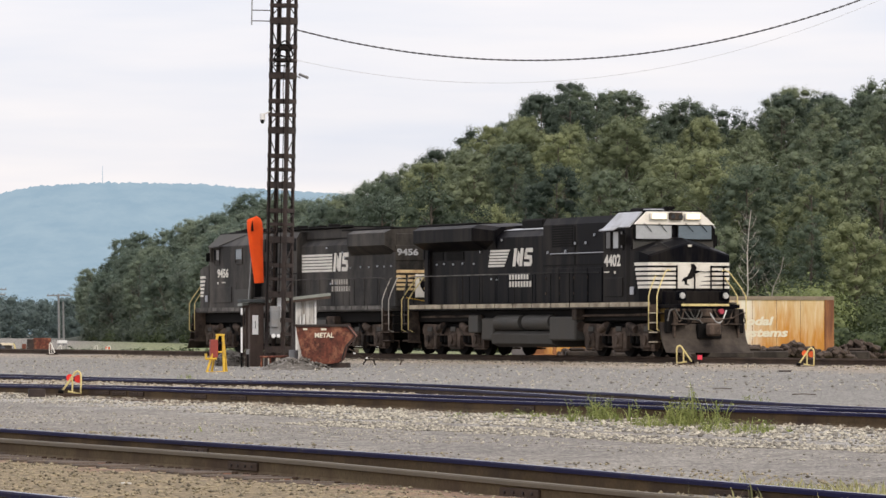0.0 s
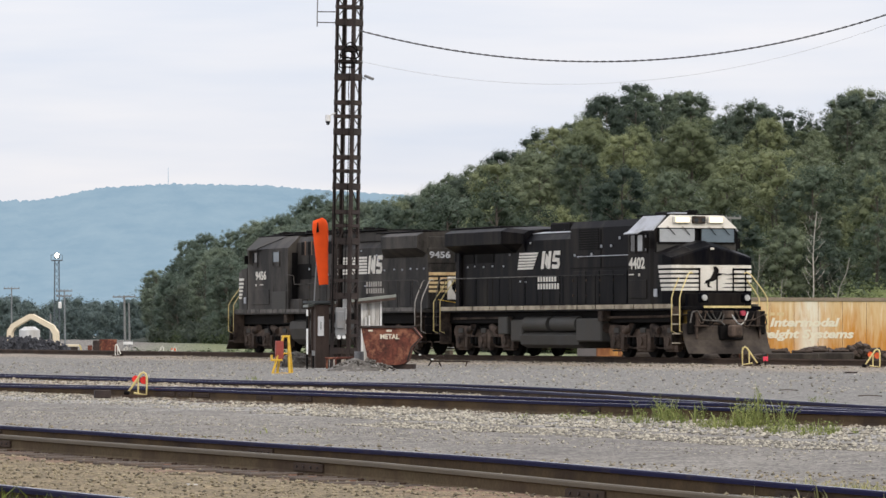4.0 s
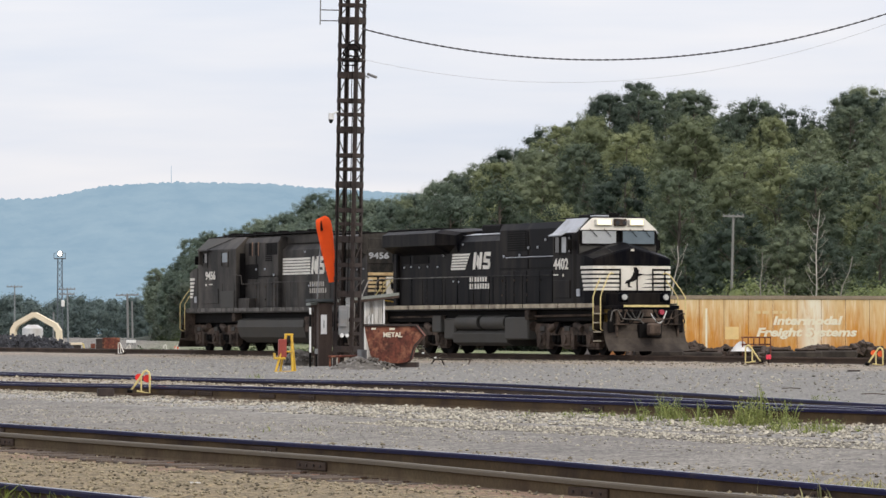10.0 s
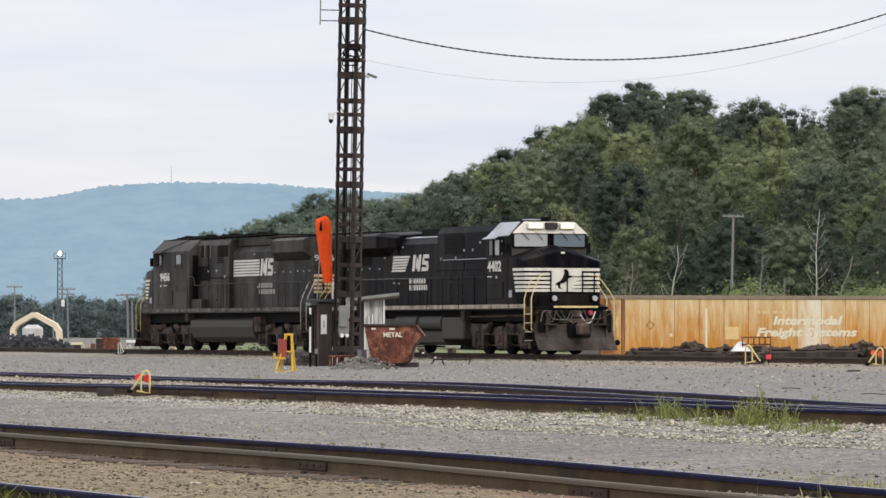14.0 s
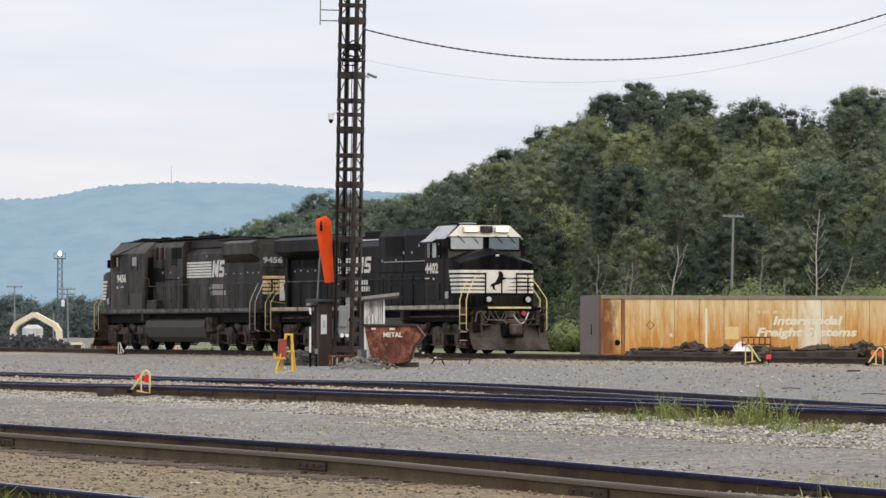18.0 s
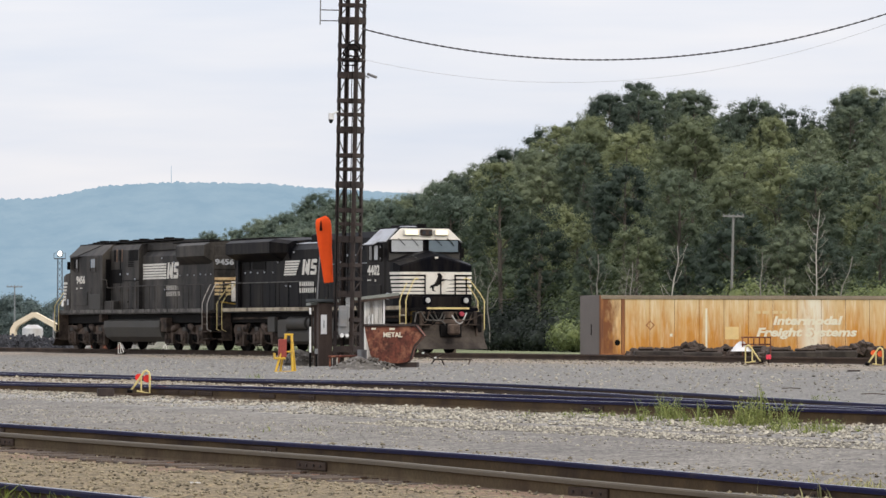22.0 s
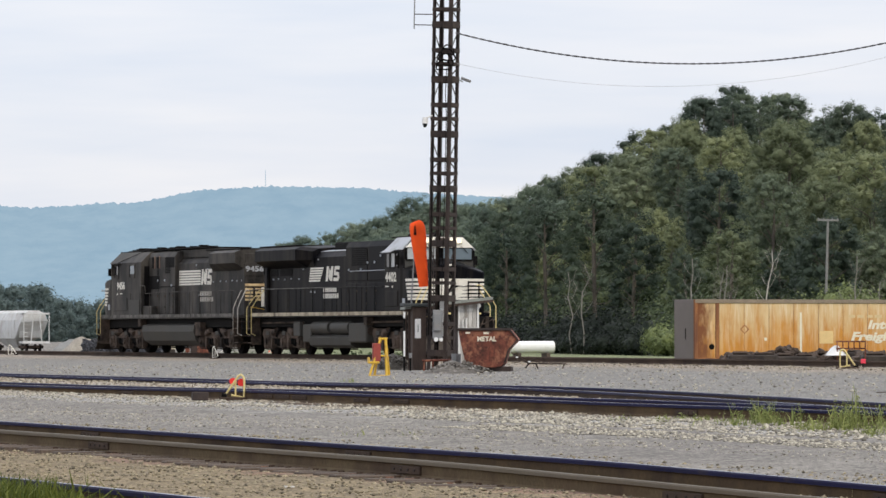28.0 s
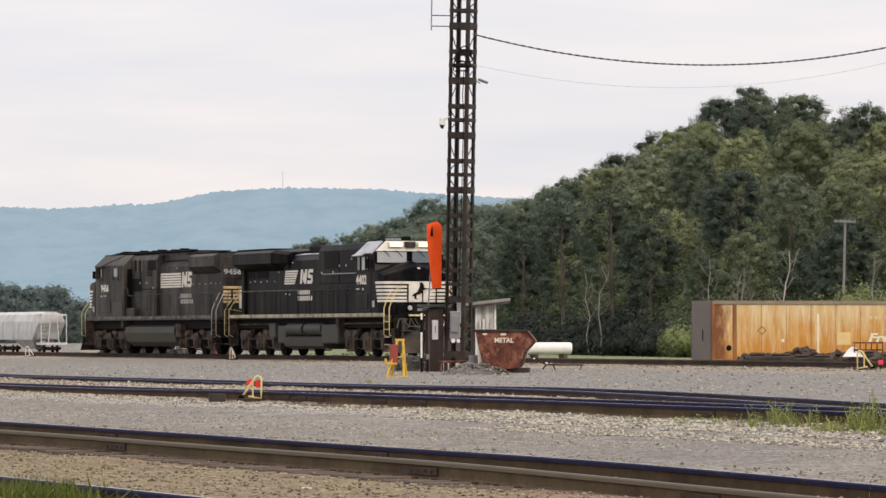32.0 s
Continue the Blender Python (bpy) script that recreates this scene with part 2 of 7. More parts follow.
MUSTARD = mat("grimy_mustard_paint", (0.26, 0.165, 0.030), rough=0.6, vary=0.3, scale=4, fine=40, bump=0.05, dirt=(0.10, 0.065, 0.025), dirt_at=0.58)
PINKRED = mat("faded_pink_red_paint", (0.42, 0.045, 0.075), rough=0.6, vary=0.25, scale=8, fine=60, bump=0.05)
SILVER = mat("aluminium_hose", (0.55, 0.55, 0.53), rough=0.4, metal=0.6, vary=0.2, scale=6, fine=40, bump=0.05)

GRAVEL = mat("grey_yard_gravel", (0.206, 0.191, 0.164), rough=0.95, vary=0.22, scale=0.25, fine=14, bump=0.6, dirt=(0.163, 0.150, 0.133), dirt_at=0.54, spread=0.16, coords="Object")
RAIL_SIDE = mat("rusty_rail_web", (0.066, 0.044, 0.031), spec=0.25, rough=0.85, vary=0.3, scale=1.2, fine=30, bump=0.15, dirt=(0.035, 0.024, 0.018), dirt_at=0.55)
TAN_WEB = mat("tan_rusty_rail_web", (0.120, 0.089, 0.050), spec=0.2, rough=0.9, vary=0.3, scale=1.2, fine=30, bump=0.15, dirt=(0.070, 0.046, 0.030), dirt_at=0.56)
OLIVE_WEB = mat("brown_rusty_rail_web", (0.100, 0.068, 0.036), spec=0.2, rough=0.9, vary=0.3, scale=1.2, fine=30, bump=0.15, dirt=(0.045, 0.030, 0.022), dirt_at=0.56)
TIEPLATE = mat("red_rusty_plate", (0.20, 0.105, 0.070), spec=0.2, rough=0.9, vary=0.4, scale=3, fine=30, bump=0.2, dirt=(0.07, 0.045, 0.035), dirt_at=0.55, rand=0.5)
RUSTY_HEAD = mat("rust_filmed_rail_head", (0.105, 0.083, 0.052), rough=0.65, metal=0.0, vary=0.2, scale=2, fine=60, bump=0.05)
# navy colour paints in the lens's blue fringe on the shadowed flank
HEAD_SIDE = mat("fringe_navy_rail_head", (0.0045, 0.0045, 0.036), spec=0.12, rough=0.6, vary=0.3, scale=1.5, fine=50, bump=0.03, dirt=(0.05, 0.036, 0.028), dirt_at=0.68)
RAIL_TOP = mat("polished_rail_head", (0.40, 0.40, 0.46), rough=0.22, metal=1.0, vary=0.1, scale=2, fine=60, bump=0.02)
SLEEPER = mat("weathered_sleeper_wood", (0.100, 0.076, 0.058), rough=0.95, vary=0.35, scale=1.5, fine=30, bump=0.4, rand=0.5)


# ---------- ground: one sheet to the horizon ----------
def build_ground():
    xs = [-4600, -3000, -2000, -1400, -1000, -700, -520, -400] + [-340 + 4 * i for i in range(16)] + [-276 + 2.0 * i for i in range(86)] + [-104 + 0.6 * i for i in range(164)] + [0, 30, 120, 500, 1500]
    ys = [-1500, -400, -100, -30, 0] + [4 + 0.4 * i for i in range(90)] + [40 + 1.0 * i for i in range(30)] + [70, 74, 80, 90, 100, 115, 130, 160, 200, 300, 500, 900, 1600, 3000, 4600]
    vs = []
    for x in xs:
        for y in ys:
            z = ground_z(x, y)
            if -360 < x < -5 and 4 < y < 90:
                z += 0.035 * noise.noise((x * 0.35, y * 0.5, 0)) + 0.02 * noise.noise((x * 1.6, y * 1.9, 3))
            vs.append((x, y, z))
    n = len(ys)
    fs = [(i * n + j, (i + 1) * n + j, (i + 1) * n + j + 1, i * n + j + 1) for i in range(len(xs) - 1) for j in range(n - 1)]
    me = bpy.data.meshes.new("ground")
    me.from_pydata(vs, [], fs)
    me.polygons.foreach_set("use_smooth", [True] * len(fs))
    return part("ground", me, GRAVEL)


tagged(build_ground(), "flat rail yard ground of grey crushed gravel and cinders", "ground", kind="structure")

# ---------- tracks ----------
RAIL_PROFILE = [(-0.075, 0), (-0.075, 0.012), (-0.022, 0.032), (-0.010, 0.05), (-0.010, 0.135), (-0.034, 0.148), (-0.037, 0.175), (0.037, 0.175), (0.034, 0.148), (0.010, 0.135), (0.010, 0.05), (0.022, 0.032), (0.075, 0.012), (0.075, 0)]


def sweep_rail(path, profile):
    """Rings of a cross-section (across, up) carried along a path of (x, y, z of the railhead); the path runs along x."""
    rings = []
    for i, (x, y, z) in enumerate(path):
        a, b = path[max(0, i - 1)], path[min(len(path) - 1, i + 1)]
        d = Vector((b[0] - a[0], b[1] - a[1], 0)).normalized()
        nrm = Vector((-d.y, d.x, 0))
        rings.append([(x + nrm.x * p, y + nrm.y * p, z - 0.19 + q) for p, q in profile])
    return rings


def rail(path, parent, head_mat=None, web_mat=None):
    s = Shape().loft(sweep_rail(path, RAIL_PROFILE))
    r = part("rail", s, web_mat or RAIL_SIDE, parent)
    head = Shape().loft(sweep_rail(path, [(-0.0385, 0.146), (-0.0385, 0.176), (-0.031, 0.19), (0.031, 0.19), (0.0385, 0.176), (0.0385, 0.146)]))
    hd = part("rail_head", head, head_mat or HEAD_SIDE, r, "dark flank of the rail head, lens fringe painted in where navy")
    if not head_mat:
        part("running_band", Shape().loft(sweep_rail(path, [(-0.006, 0.1895), (-0.005, 0.1920), (0.026, 0.1920), (0.027, 0.1895)])), RAIL_TOP, hd, "bright worn running band")
    return r


def track_path(x0, x1, yf, zf, n):
    return [(x, yf(x), zf(x)) for x in [x0 + (x1 - x0) * i / n for i in range(n + 1)]]


def wave(x, seed, amp):
    return amp * (noise.noise((x * 0.11, seed, 0.5)) + 0.4 * noise.noise((x * 0.37, seed, 4.5)))


# name: (start, end, centre line y(x), railhead z(x), sleepers from, to, label)
TRACKS = {
    "track_far": (-420, 120, lambda x: 63.7, lambda x: 0.0, -230, -100, "curve-worn steel track on which the engines run"),
    "track_mid": (-210, 60, lambda x: 28.75, lambda x: -0.225 - 0.075 * step(-80, -97, x) + wave(x, 2, 0.012), -120, -50, "rusty yard track with a joined rail"),
    "track_mid_siding": (-210, -54, lambda x: 28.75 + 5.8 * step(-48, -88, x), lambda x: -0.215 - 0.055 * step(-80, -105, x) + wave(x, 5, 0.012), -120, -62, "rusty siding that runs out of a turnout"),
    "track_near": (-160, 40, lambda x: 16.35, lambda x: -0.37 - 0.075 * step(-43, -29, x) + wave(x, 8, 0.010), -75, -20, "old jointed track half sunk into the gravel"),
    "track_front": (-120, 40, lambda x: 10.2, lambda x: -0.43 + wave(x, 9, 0.01), -60, -15, "rusty track among weeds beside the tripod"),
}
SPIKE = Shape().box(-0.016, 0.016, -0.03, 0.03, -0.03, 0.022, 0.005).mesh("spike")
SPIKE.materials.append(RAIL_SIDE)
PLATE = Shape().box(-0.09, 0.09, -0.19, 0.17, -0.012, 0.012, 0.004).mesh("tie_plate")
PLATE.materials.append(TIEPLATE)
for tname, (x0, x1, yf, zf, s0, s1, lab) in TRACKS.items():
    tr = thing(tname, pose(0, 0, 0), lab, "railway track", kind="structure")
    nseg = int((x1 - x0) / 1.5)
    for side in (-1, 1):
        rail(track_path(x0, x1, lambda x: yf(x) + side * 0.7525, zf, nseg), tr, RUSTY_HEAD if tname == "track_near" and side < 0 else (RAIL_SIDE if tname == "track_far" else None), TAN_WEB if tname == "track_near" and side < 0 else (OLIVE_WEB if tname in ("track_near", "track_mid") else None))
    sl = Shape().box(-0.115, 0.115, -1.3, 1.3, -0.17, 0.0, 0.012).mesh("sleeper")
    sl.materials.append(SLEEPER)
    x = s0
    while x < s1:
        dy = (yf(x + 0.5) - yf(x - 0.5))
        part("sleeper", sl, None, tr, m=pose(x + random.uniform(-.03, .03), yf(x) + random.uniform(-.05, .05), zf(x) - (0.158 if tname == "track_near" else 0.185) + random.uniform(-.012, .004), rz=math.degrees(math.atan(dy)) + random.uniform(-1.2, 1.2)))
        if tname == "track_near":
            part("tie_plate", PLATE, None, tr, m=pose(x + random.uniform(-.02, .02), yf(x) - 0.7525 - 0.02, zf(x) - 0.181, rz=random.uniform(-4, 4)))
            for k in (-0.12, 0.11):
                part("spike", SPIKE, None, tr, m=pose(x + k, yf(x) - 0.7525 - 0.095, zf(x) - 0.175, rz=random.uniform(-20, 20)))
        x += 0.53


# ---------- diesel engines ----------
def engine(m, body_mat, number, lead, label):
    """A six-axle wide-cab diesel engine, 22.3 m over the couplers; +x is its front; the origin lies midway on the railhead."""
    e = thing("locomotive", m, label, "locomotive", "pair of engines")
    B = body_mat
    # frame and walkway
    part("underframe", Shape().box(-10.4, 9.3, -1.15, 1.15, 1.12, 1.52, 0.03).box(-10.5, 9.5, -0.5, 0.5, 0.85, 1.15, 0.03), DARK, e)
    part("walkway", Shape().box(-10.55, 9.35, -1.5, 1.5, 1.52, 1.64, 0.01), B, e)
    for sy in (-1, 1):
        st = Shape()
        for i in range(13):
            xa = -10.0 + i * 1.50
            st.box(xa + 0.04, xa + 1.46, sy * 1.51 - 0.012, sy * 1.51 + 0.012, 1.575, 1.715, 0.004)
        part("sill_stripe", st, SILLCREAM if lead else SILLGREY, e, "pale safety stripe along the sill")
    # cab
    sec = lambda x, w, z0, zs, zt, wt: [(x, -w, z0), (x, -w, zs), (x, -wt, zt), (x, -wt * 0.3, zt + 0.05), (x, wt * 0.3, zt + 0.05), (x, wt, zt), (x, w, zs), (x, w, z0)]
    BACK = 6.05 if lead else 3.3      # the cab's rear wall
    cab = Shape().loft([sec(BACK, 1.5, 1.64, 4.08, 4.55, 1.02), sec(7.75, 1.5, 1.64, 4.08, 4.55, 1.02), sec(8.05, 1.46, 1.64, 4.02, 4.47, 0.98)])
    cb = part("cab", cab, B, e)
    # roof panels, paler than the cab walls
    ra, rb = (6.12, 6.18) if lead else (6.9, 4.6)
    for sy in (-1, 1):
        part("roof_panel", Shape().add([(ra, sy * 1.53, 4.085), (7.98, sy * 1.53, 4.085), (7.90, sy * 1.03, 4.57), (rb, sy * 1.03, 4.57), (ra, sy * 1.50, 4.06), (7.98, sy * 1.50, 4.06), (7.90, sy * 1.0, 4.545), (rb, sy * 1.0, 4.545)],
             [(0, 1, 2, 3), (4, 7, 6, 5), (0, 4, 5, 1), (2, 6, 7, 3), (1, 5, 6, 2), (0, 3, 7, 4)]), ROOFGREY if lead else TANK, cb, "pale grey sloping roof panel")
    part("roof_lip", Shape().box(5.5, 8.06, -1.0, 1.0, 4.575, 4.61, 0.01), DARK, cb)
    # brow over the windscreens with number boards
    brow = Shape().loft([[(8.05, -1.40, 4.16), (8.05, -0.95, 4.57), (8.05, 0.95, 4.57), (8.05, 1.40, 4.16)], [(8.16, -1.38, 4.16), (8.10, -0.94, 4.56), (8.10, 0.94, 4.56), (8.16, 1.38, 4.16)]])
    part("brow", brow, CREAM if lead else B, cb, "white painted brow above the windscreens" if lead else "")
    for y0, y1 in ((-0.85, -0.32), (0.36, 0.85)):
        nb = part("number_board", Shape().box(8.08, 8.24, y0 - 0.04, y1 + 0.04, 4.31, 4.52, 0.02), CREAM if lead else DARK, cb)
        part("number_lens", Shape().box(8.235, 8.25, y0 + 0.02, y1 - 0.02, 4.335, 4.495, 0.015), LAMP if lead else ROOFGREY, nb, "glowing number board" if lead else "unlit number board")
    hl = part("headlight", Shape().box(8.08, 8.26, -0.20, 0.24, 4.30, 4.54, 0.03), GRIME, cb, "twin headlight housing")
    for y in (-0.11, 0.15):
        part("lens", Shape().tube((8.25, y, 4.41), (8.275, y, 4.41), 0.075, n=12), GLASS, hl)
    # windscreens
    for y0, y1, gl in ((-1.34, -0.10, SKY_PALE_GLASS), (0.14, 1.30, BLUE_GLASS)):
        w = part("windscreen", Shape().loft([[(8.075, y0, 3.71), (8.075, y1, 3.71), (8.075, y1, 4.13), (8.075, y0, 4.13)], [(8.12, y0, 3.71), (8.12, y1, 3.71), (8.12, y1, 4.13), (8.12, y0, 4.13)]]), gl, cb)
        fr = Shape()
        for a, b in (((y0 - .05, y1 + .05), (3.66, 3.71)), ((y0 - .05, y1 + .05), (4.13, 4.165)), ((y0 - .05, y0), (3.71, 4.13)), ((y1, y1 + .05), (3.71, 4.13))):
            fr.box(8.05, 8.135, a[0], a[1], b[0], b[1], 0.008)
        part("window_frame", fr, DARK, w)
        for k in (0.30, 0.72):
            yy = y0 + (y1 - y0) * k
            part("wiper", Shape().pipe([(8.17, yy - 0.12, 4.20), (8.16, yy + 0.02, 4.08), (8.15, yy + 0.16, 3.94)], 0.011, 5), DARK, w)
    # nose
    nose = Shape()
    ring = lambda x, w, zs, zt, zc: [(x, -w, 1.64), (x, -w, zs), (x, -w * 0.5, zt), (x, 0, zc), (x, w * 0.5, zt), (x, w, zs), (x, w, 1.64)]
    nose.loft([ring(8.0, 1.49, 3.36, 3.60, 3.78), ring(8.62, 1.48, 3.30, 3.55, 3.74), ring(9.15, 1.41, 3.19, 3.40, 3.58), ring(9.195, 1.33, 3.15, 3.36, 3.53)])
    ns = part("nose", nose, B, cb)
    # light on this dusty facet is put into the plate's paler grey
    part("windscreen_panel", Shape().box(8.055, 8.075, -1.42, 1.38, 3.20, 3.70, 0.006), TANK, cb, "dusty panel below the windscreens, painted greyer as if lit")
    # white bars across the nose; on one half the dark gaps run ragged into the white door panel
    ragged = {1: 0.74, 2: 0.62, 3: 0.50, 4: 0.42, 5: 0.36}
    for i, zz in enumerate((2.90, 2.745, 2.60, 2.455, 2.31, 2.185)):
        za, zb = zz - 0.045, zz + (0.055 if i == 0 else 0.045)
        if i == 0:
            part("nose_bar", Shape().box(9.19, 9.235, -1.30, 1.30, za, zb, 0.004), CREAM, ns, "white nose stripe")
        else:
            part("nose_bar", Shape().box(9.19, 9.232, -1.30, -0.42, za, zb, 0.004), CREAM, ns, "white nose stripe")
            part("nose_bar", Shape().box(9.19, 9.232, ragged[i] - 0.1, 1.30, za, zb, 0.004), CREAM, ns, "white nose stripe")
            part("dark_gap", Shape().prism([(ragged[i] + 0.10, zb + 0.030), (1.30, zb + 0.052), (1.30, zb + 0.003), (ragged[i] - 0.06, zb + 0.003)], "x", 9.2375, 9.2405), BLACK, ns, "ragged dark gap between the stripes")
        for sy in (-1, 1):
            way = [(9.232, 1.30), (9.15, 1.415), (8.80, 1.482), (8.36 + 0.05 * i, 1.512)]
            part("nose_bar", Shape().loft([[(x, sy * y, za), (x, sy * y, zb), (x - 0.02, sy * (y - 0.05), zb), (x - 0.02, sy * (y - 0.05), za)] for x, y in way]), CREAM, ns, "white nose stripe")
    part("nose_door", Shape().box(9.19, 9.236, -0.42, 0.72, 2.14, 2.86, 0.01), CREAM, ns, "white nose door panel")
    part("emblem", Shape().prism([(-0.30, 2.36), (-0.24, 2.46), (-0.10, 2.52), (-0.02, 2.64), (0.04, 2.78), (0.02, 2.90), (0.12, 2.92), (0.22, 2.80), (0.20, 2.70), (0.34, 2.66), (0.18, 2.60), (0.12, 2.50), (0.02, 2.44), (-0.10, 2.42), (-0.12, 2.30), (-0.02, 2.24), (-0.18, 2.26), (-0.20, 2.38)], "x", 9.2405, 9.25), BLACK, ns, "dark plain emblem on the nose door")
    for y, z0, z1 in ((-0.47, 2.06, 2.86), (0.15, 2.06, 2.78), (0.72, 2.06, 2.86), (1.16, 2.10, 2.84)):
        part("door_bar", Shape().box(9.242, 9.27, y - 0.022, y + 0.022, z0, z1, 0.005), BLACK, ns)
    part("latch_bar", Shape().pipe([(9.26, 0.16, 2.70), (9.28, 0.5, 2.66), (9.26, 0.95, 2.70)], 0.012, 5), BLACK, ns)
    for sy in (-1, 1):
        part("nose_edge", Shape().pipe([(8.10, sy * 0.75, 3.625), (8.62, sy * 0.74, 3.575), (9.14, sy * 0.705, 3.425)], 0.010, 5), TANK, ns, "thin pale line along the nose edge")
    part("nose_lamp", Shape().box(9.18, 9.24, -0.06, 0.06, 3.44, 3.51, 0.01), CREAM, ns)
    # cab side windows, sun visor, door
    for sy in (-1, 1):
        for x0, x1 in ((6.25, 6.62), (6.80, 7.22), (7.34, 7.52)) if lead else ((4.25, 4.95), (6.75, 7.30)):
            w = part("side_window", Shape().box(x0, x1, min(sy * 1.49, sy * 1.515), max(sy * 1.49, sy * 1.515), 3.42 if lead else 3.55, 3.95, 0.01), SKY_PALE_GLASS if x0 == 6.80 else BLUE_GLASS if x0 == 4.25 else GLASS, cb)
            fr = Shape()
            for a, b in (((x0 - .05, x1 + .05), (3.37, 3.42)), ((x0 - .05, x1 + .05), (3.95, 3.99)), ((x0 - .05, x0), (3.42, 3.95)), ((x1, x1 + .05), (3.42, 3.95))):
                fr.box(a[0], a[1], min(sy * 1.49, sy * 1.535), max(sy * 1.49, sy * 1.535), b[0], b[1], 0.006)
            part("window_frame", fr, B, w)
        part("sun_visor", Shape().add([(6.15, sy * 1.50, 4.10), (7.2, sy * 1.50, 4.10), (7.2, sy * 1.72, 4.00), (6.15, sy * 1.72, 4.00), (6.15, sy * 1.50, 4.07), (7.2, sy * 1.50, 4.07), (7.2, sy * 1.71, 3.97), (6.15, sy * 1.71, 3.97)],
             [(0, 1, 2, 3), (7, 6, 5, 4), (0, 4, 5, 1), (1, 5, 6, 2), (2, 6, 7, 3), (3, 7, 4, 0)]) if lead else Shape().box(6.35, 7.45, min(sy * 1.5, sy * 1.66), max(sy * 1.5, sy * 1.66), 4.02, 4.07, 0.01).box(7.40, 7.46, min(sy * 1.5, sy * 1.64), max(sy * 1.5, sy * 1.64), 3.50, 4.02, 0.01), ROOFGREY if lead else B, cb)
        part("battery_door", Shape().box(6.15 if lead else 5.4, 7.5, min(sy * 1.5, sy * 1.525), max(sy * 1.5, sy * 1.525), 1.9, 2.5, 0.012), B, cb)
        part("fuse_box", Shape().box(8.05, 8.3, min(sy * 1.49, sy * 1.53), max(sy * 1.49, sy * 1.53), 1.95, 2.2, 0.012), ROOFGREY, cb, "small grey plate")
        words(number, 0.50 if lead else 0.44, cb, Matrix.Translation((6.75 if lead else 6.35, sy * 1.512, 3.02)) @ Euler((radians(90), 0, 0 if sy < 0 else math.pi)).to_matrix().to_4x4(), CREAM, "road_number", "white road number", 0.95, 0.016, 1.22)
        part("small_marking", Shape().box(6.1, 6.5, min(sy * 1.5, sy * 1.508), max(sy * 1.5, sy * 1.508), 2.66, 2.70), CREAM, cb)
        part("small_marking", Shape().box(6.85, 6.98, min(sy * 1.5, sy * 1.508), max(sy * 1.5, sy * 1.508), 2.62, 2.71), CREAM, cb)
    # equipment house behind the cab
    hs = part("equipment_house", Shape().loft([[(x, -1.12, 1.64), (x, -1.12, 4.28), (x, -1.0, 4.50), (x, 1.0, 4.50), (x, 1.12, 4.28), (x, 1.12, 1.64)] for x in ((0.57, 6.06) if lead else (-0.55, 3.4))]), B, e)
    for sy in (-1, 1):
        yy = 1.12 * sy
        HX = 0.0 if lead else -1.12
        for i in range(4 if lead else 3):
            dr = part("access_door", Shape().box(HX + 0.80 + i * 1.1, HX + 1.86 + i * 1.1, min(yy, yy + sy * 0.025), max(yy, yy + sy * 0.025), 1.75, 2.85, 0.008), B, hs)
            for zh in (2.0, 2.5):
                part("hinge", Shape().box(HX + 0.82 + i * 1.1, HX + 0.88 + i * 1.1, min(yy, yy + sy * 0.05), max(yy, yy + sy * 0.05), zh, zh + 0.08), GRIME, dr)
        g = Shape()
        for i in range(9):
            g.box(HX + 1.3, HX + 2.9 if lead else HX + 2.0, min(yy, yy + sy * 0.02), max(yy, yy + sy * 0.02), 3.55 + i * 0.08, 3.60 + i * 0.08)
        part("louvre", g, DARK, hs)
        part("panel_seam", Shape().box(HX + 0.60, (5.9 if lead else 3.2), min(yy, yy + sy * 0.018), max(yy, yy + sy * 0.018), 2.93, 2.97).box(HX + 3.05, HX + 3.09, min(yy, yy + sy * 0.018), max(yy, yy + sy * 0.018), 2.97, 4.2), DARK, hs)
        if lead:
            part("grab_rail", Shape().pipe([(1.25, yy, 3.30), (1.30, yy + sy * 0.08, 3.33), (5.75, yy + sy * 0.08, 3.33), (5.80, yy, 3.30)], 0.017), ROOFGREY, hs)
        for cx, cz in ((0.98, 3.38), (2.37, 3.40), (3.14, 3.65), (3.94, 3.65), (4.61, 3.90), (5.4, 3.55)) if lead else ((1.9, 3.24), (0.9, 3.24), (-0.1, 3.0)):
            part("catch", Shape().box(cx - 0.04, cx + 0.04, min(yy, yy + sy * 0.05), max(yy, yy + sy * 0.05), cz - 0.045, cz + 0.045, 0.008), ROOFGREY, hs)
    # long hood
    RB = 0.0 if lead else -0.45
    hood = Shape().loft([[(x, -0.95, 1.64), (x, -0.95, 3.95), (x, -0.72, 4.18), (x, -0.3, 4.25), (x, 0.3, 4.25), (x, 0.72, 4.18), (x, 0.95, 3.95), (x, 0.95, 1.64)] for x in (-9.3 + RB, 0.85 if lead else -0.5)])
    hd = part("long_hood", hood, B, e)
    # grey strip paints in the rounded top's highlight along with its dust
    part("hood_top", Shape().loft([[(x, -0.74, 4.19), (x, -0.3, 4.262), (x, 0.3, 4.262), (x, 0.74, 4.19)] for x in ((-4.7, 0.57) if lead else (-5.2, -0.56))]), ROOFGREY if lead else TANK, hd, "rounded hood top, highlight and dust put into its grey")
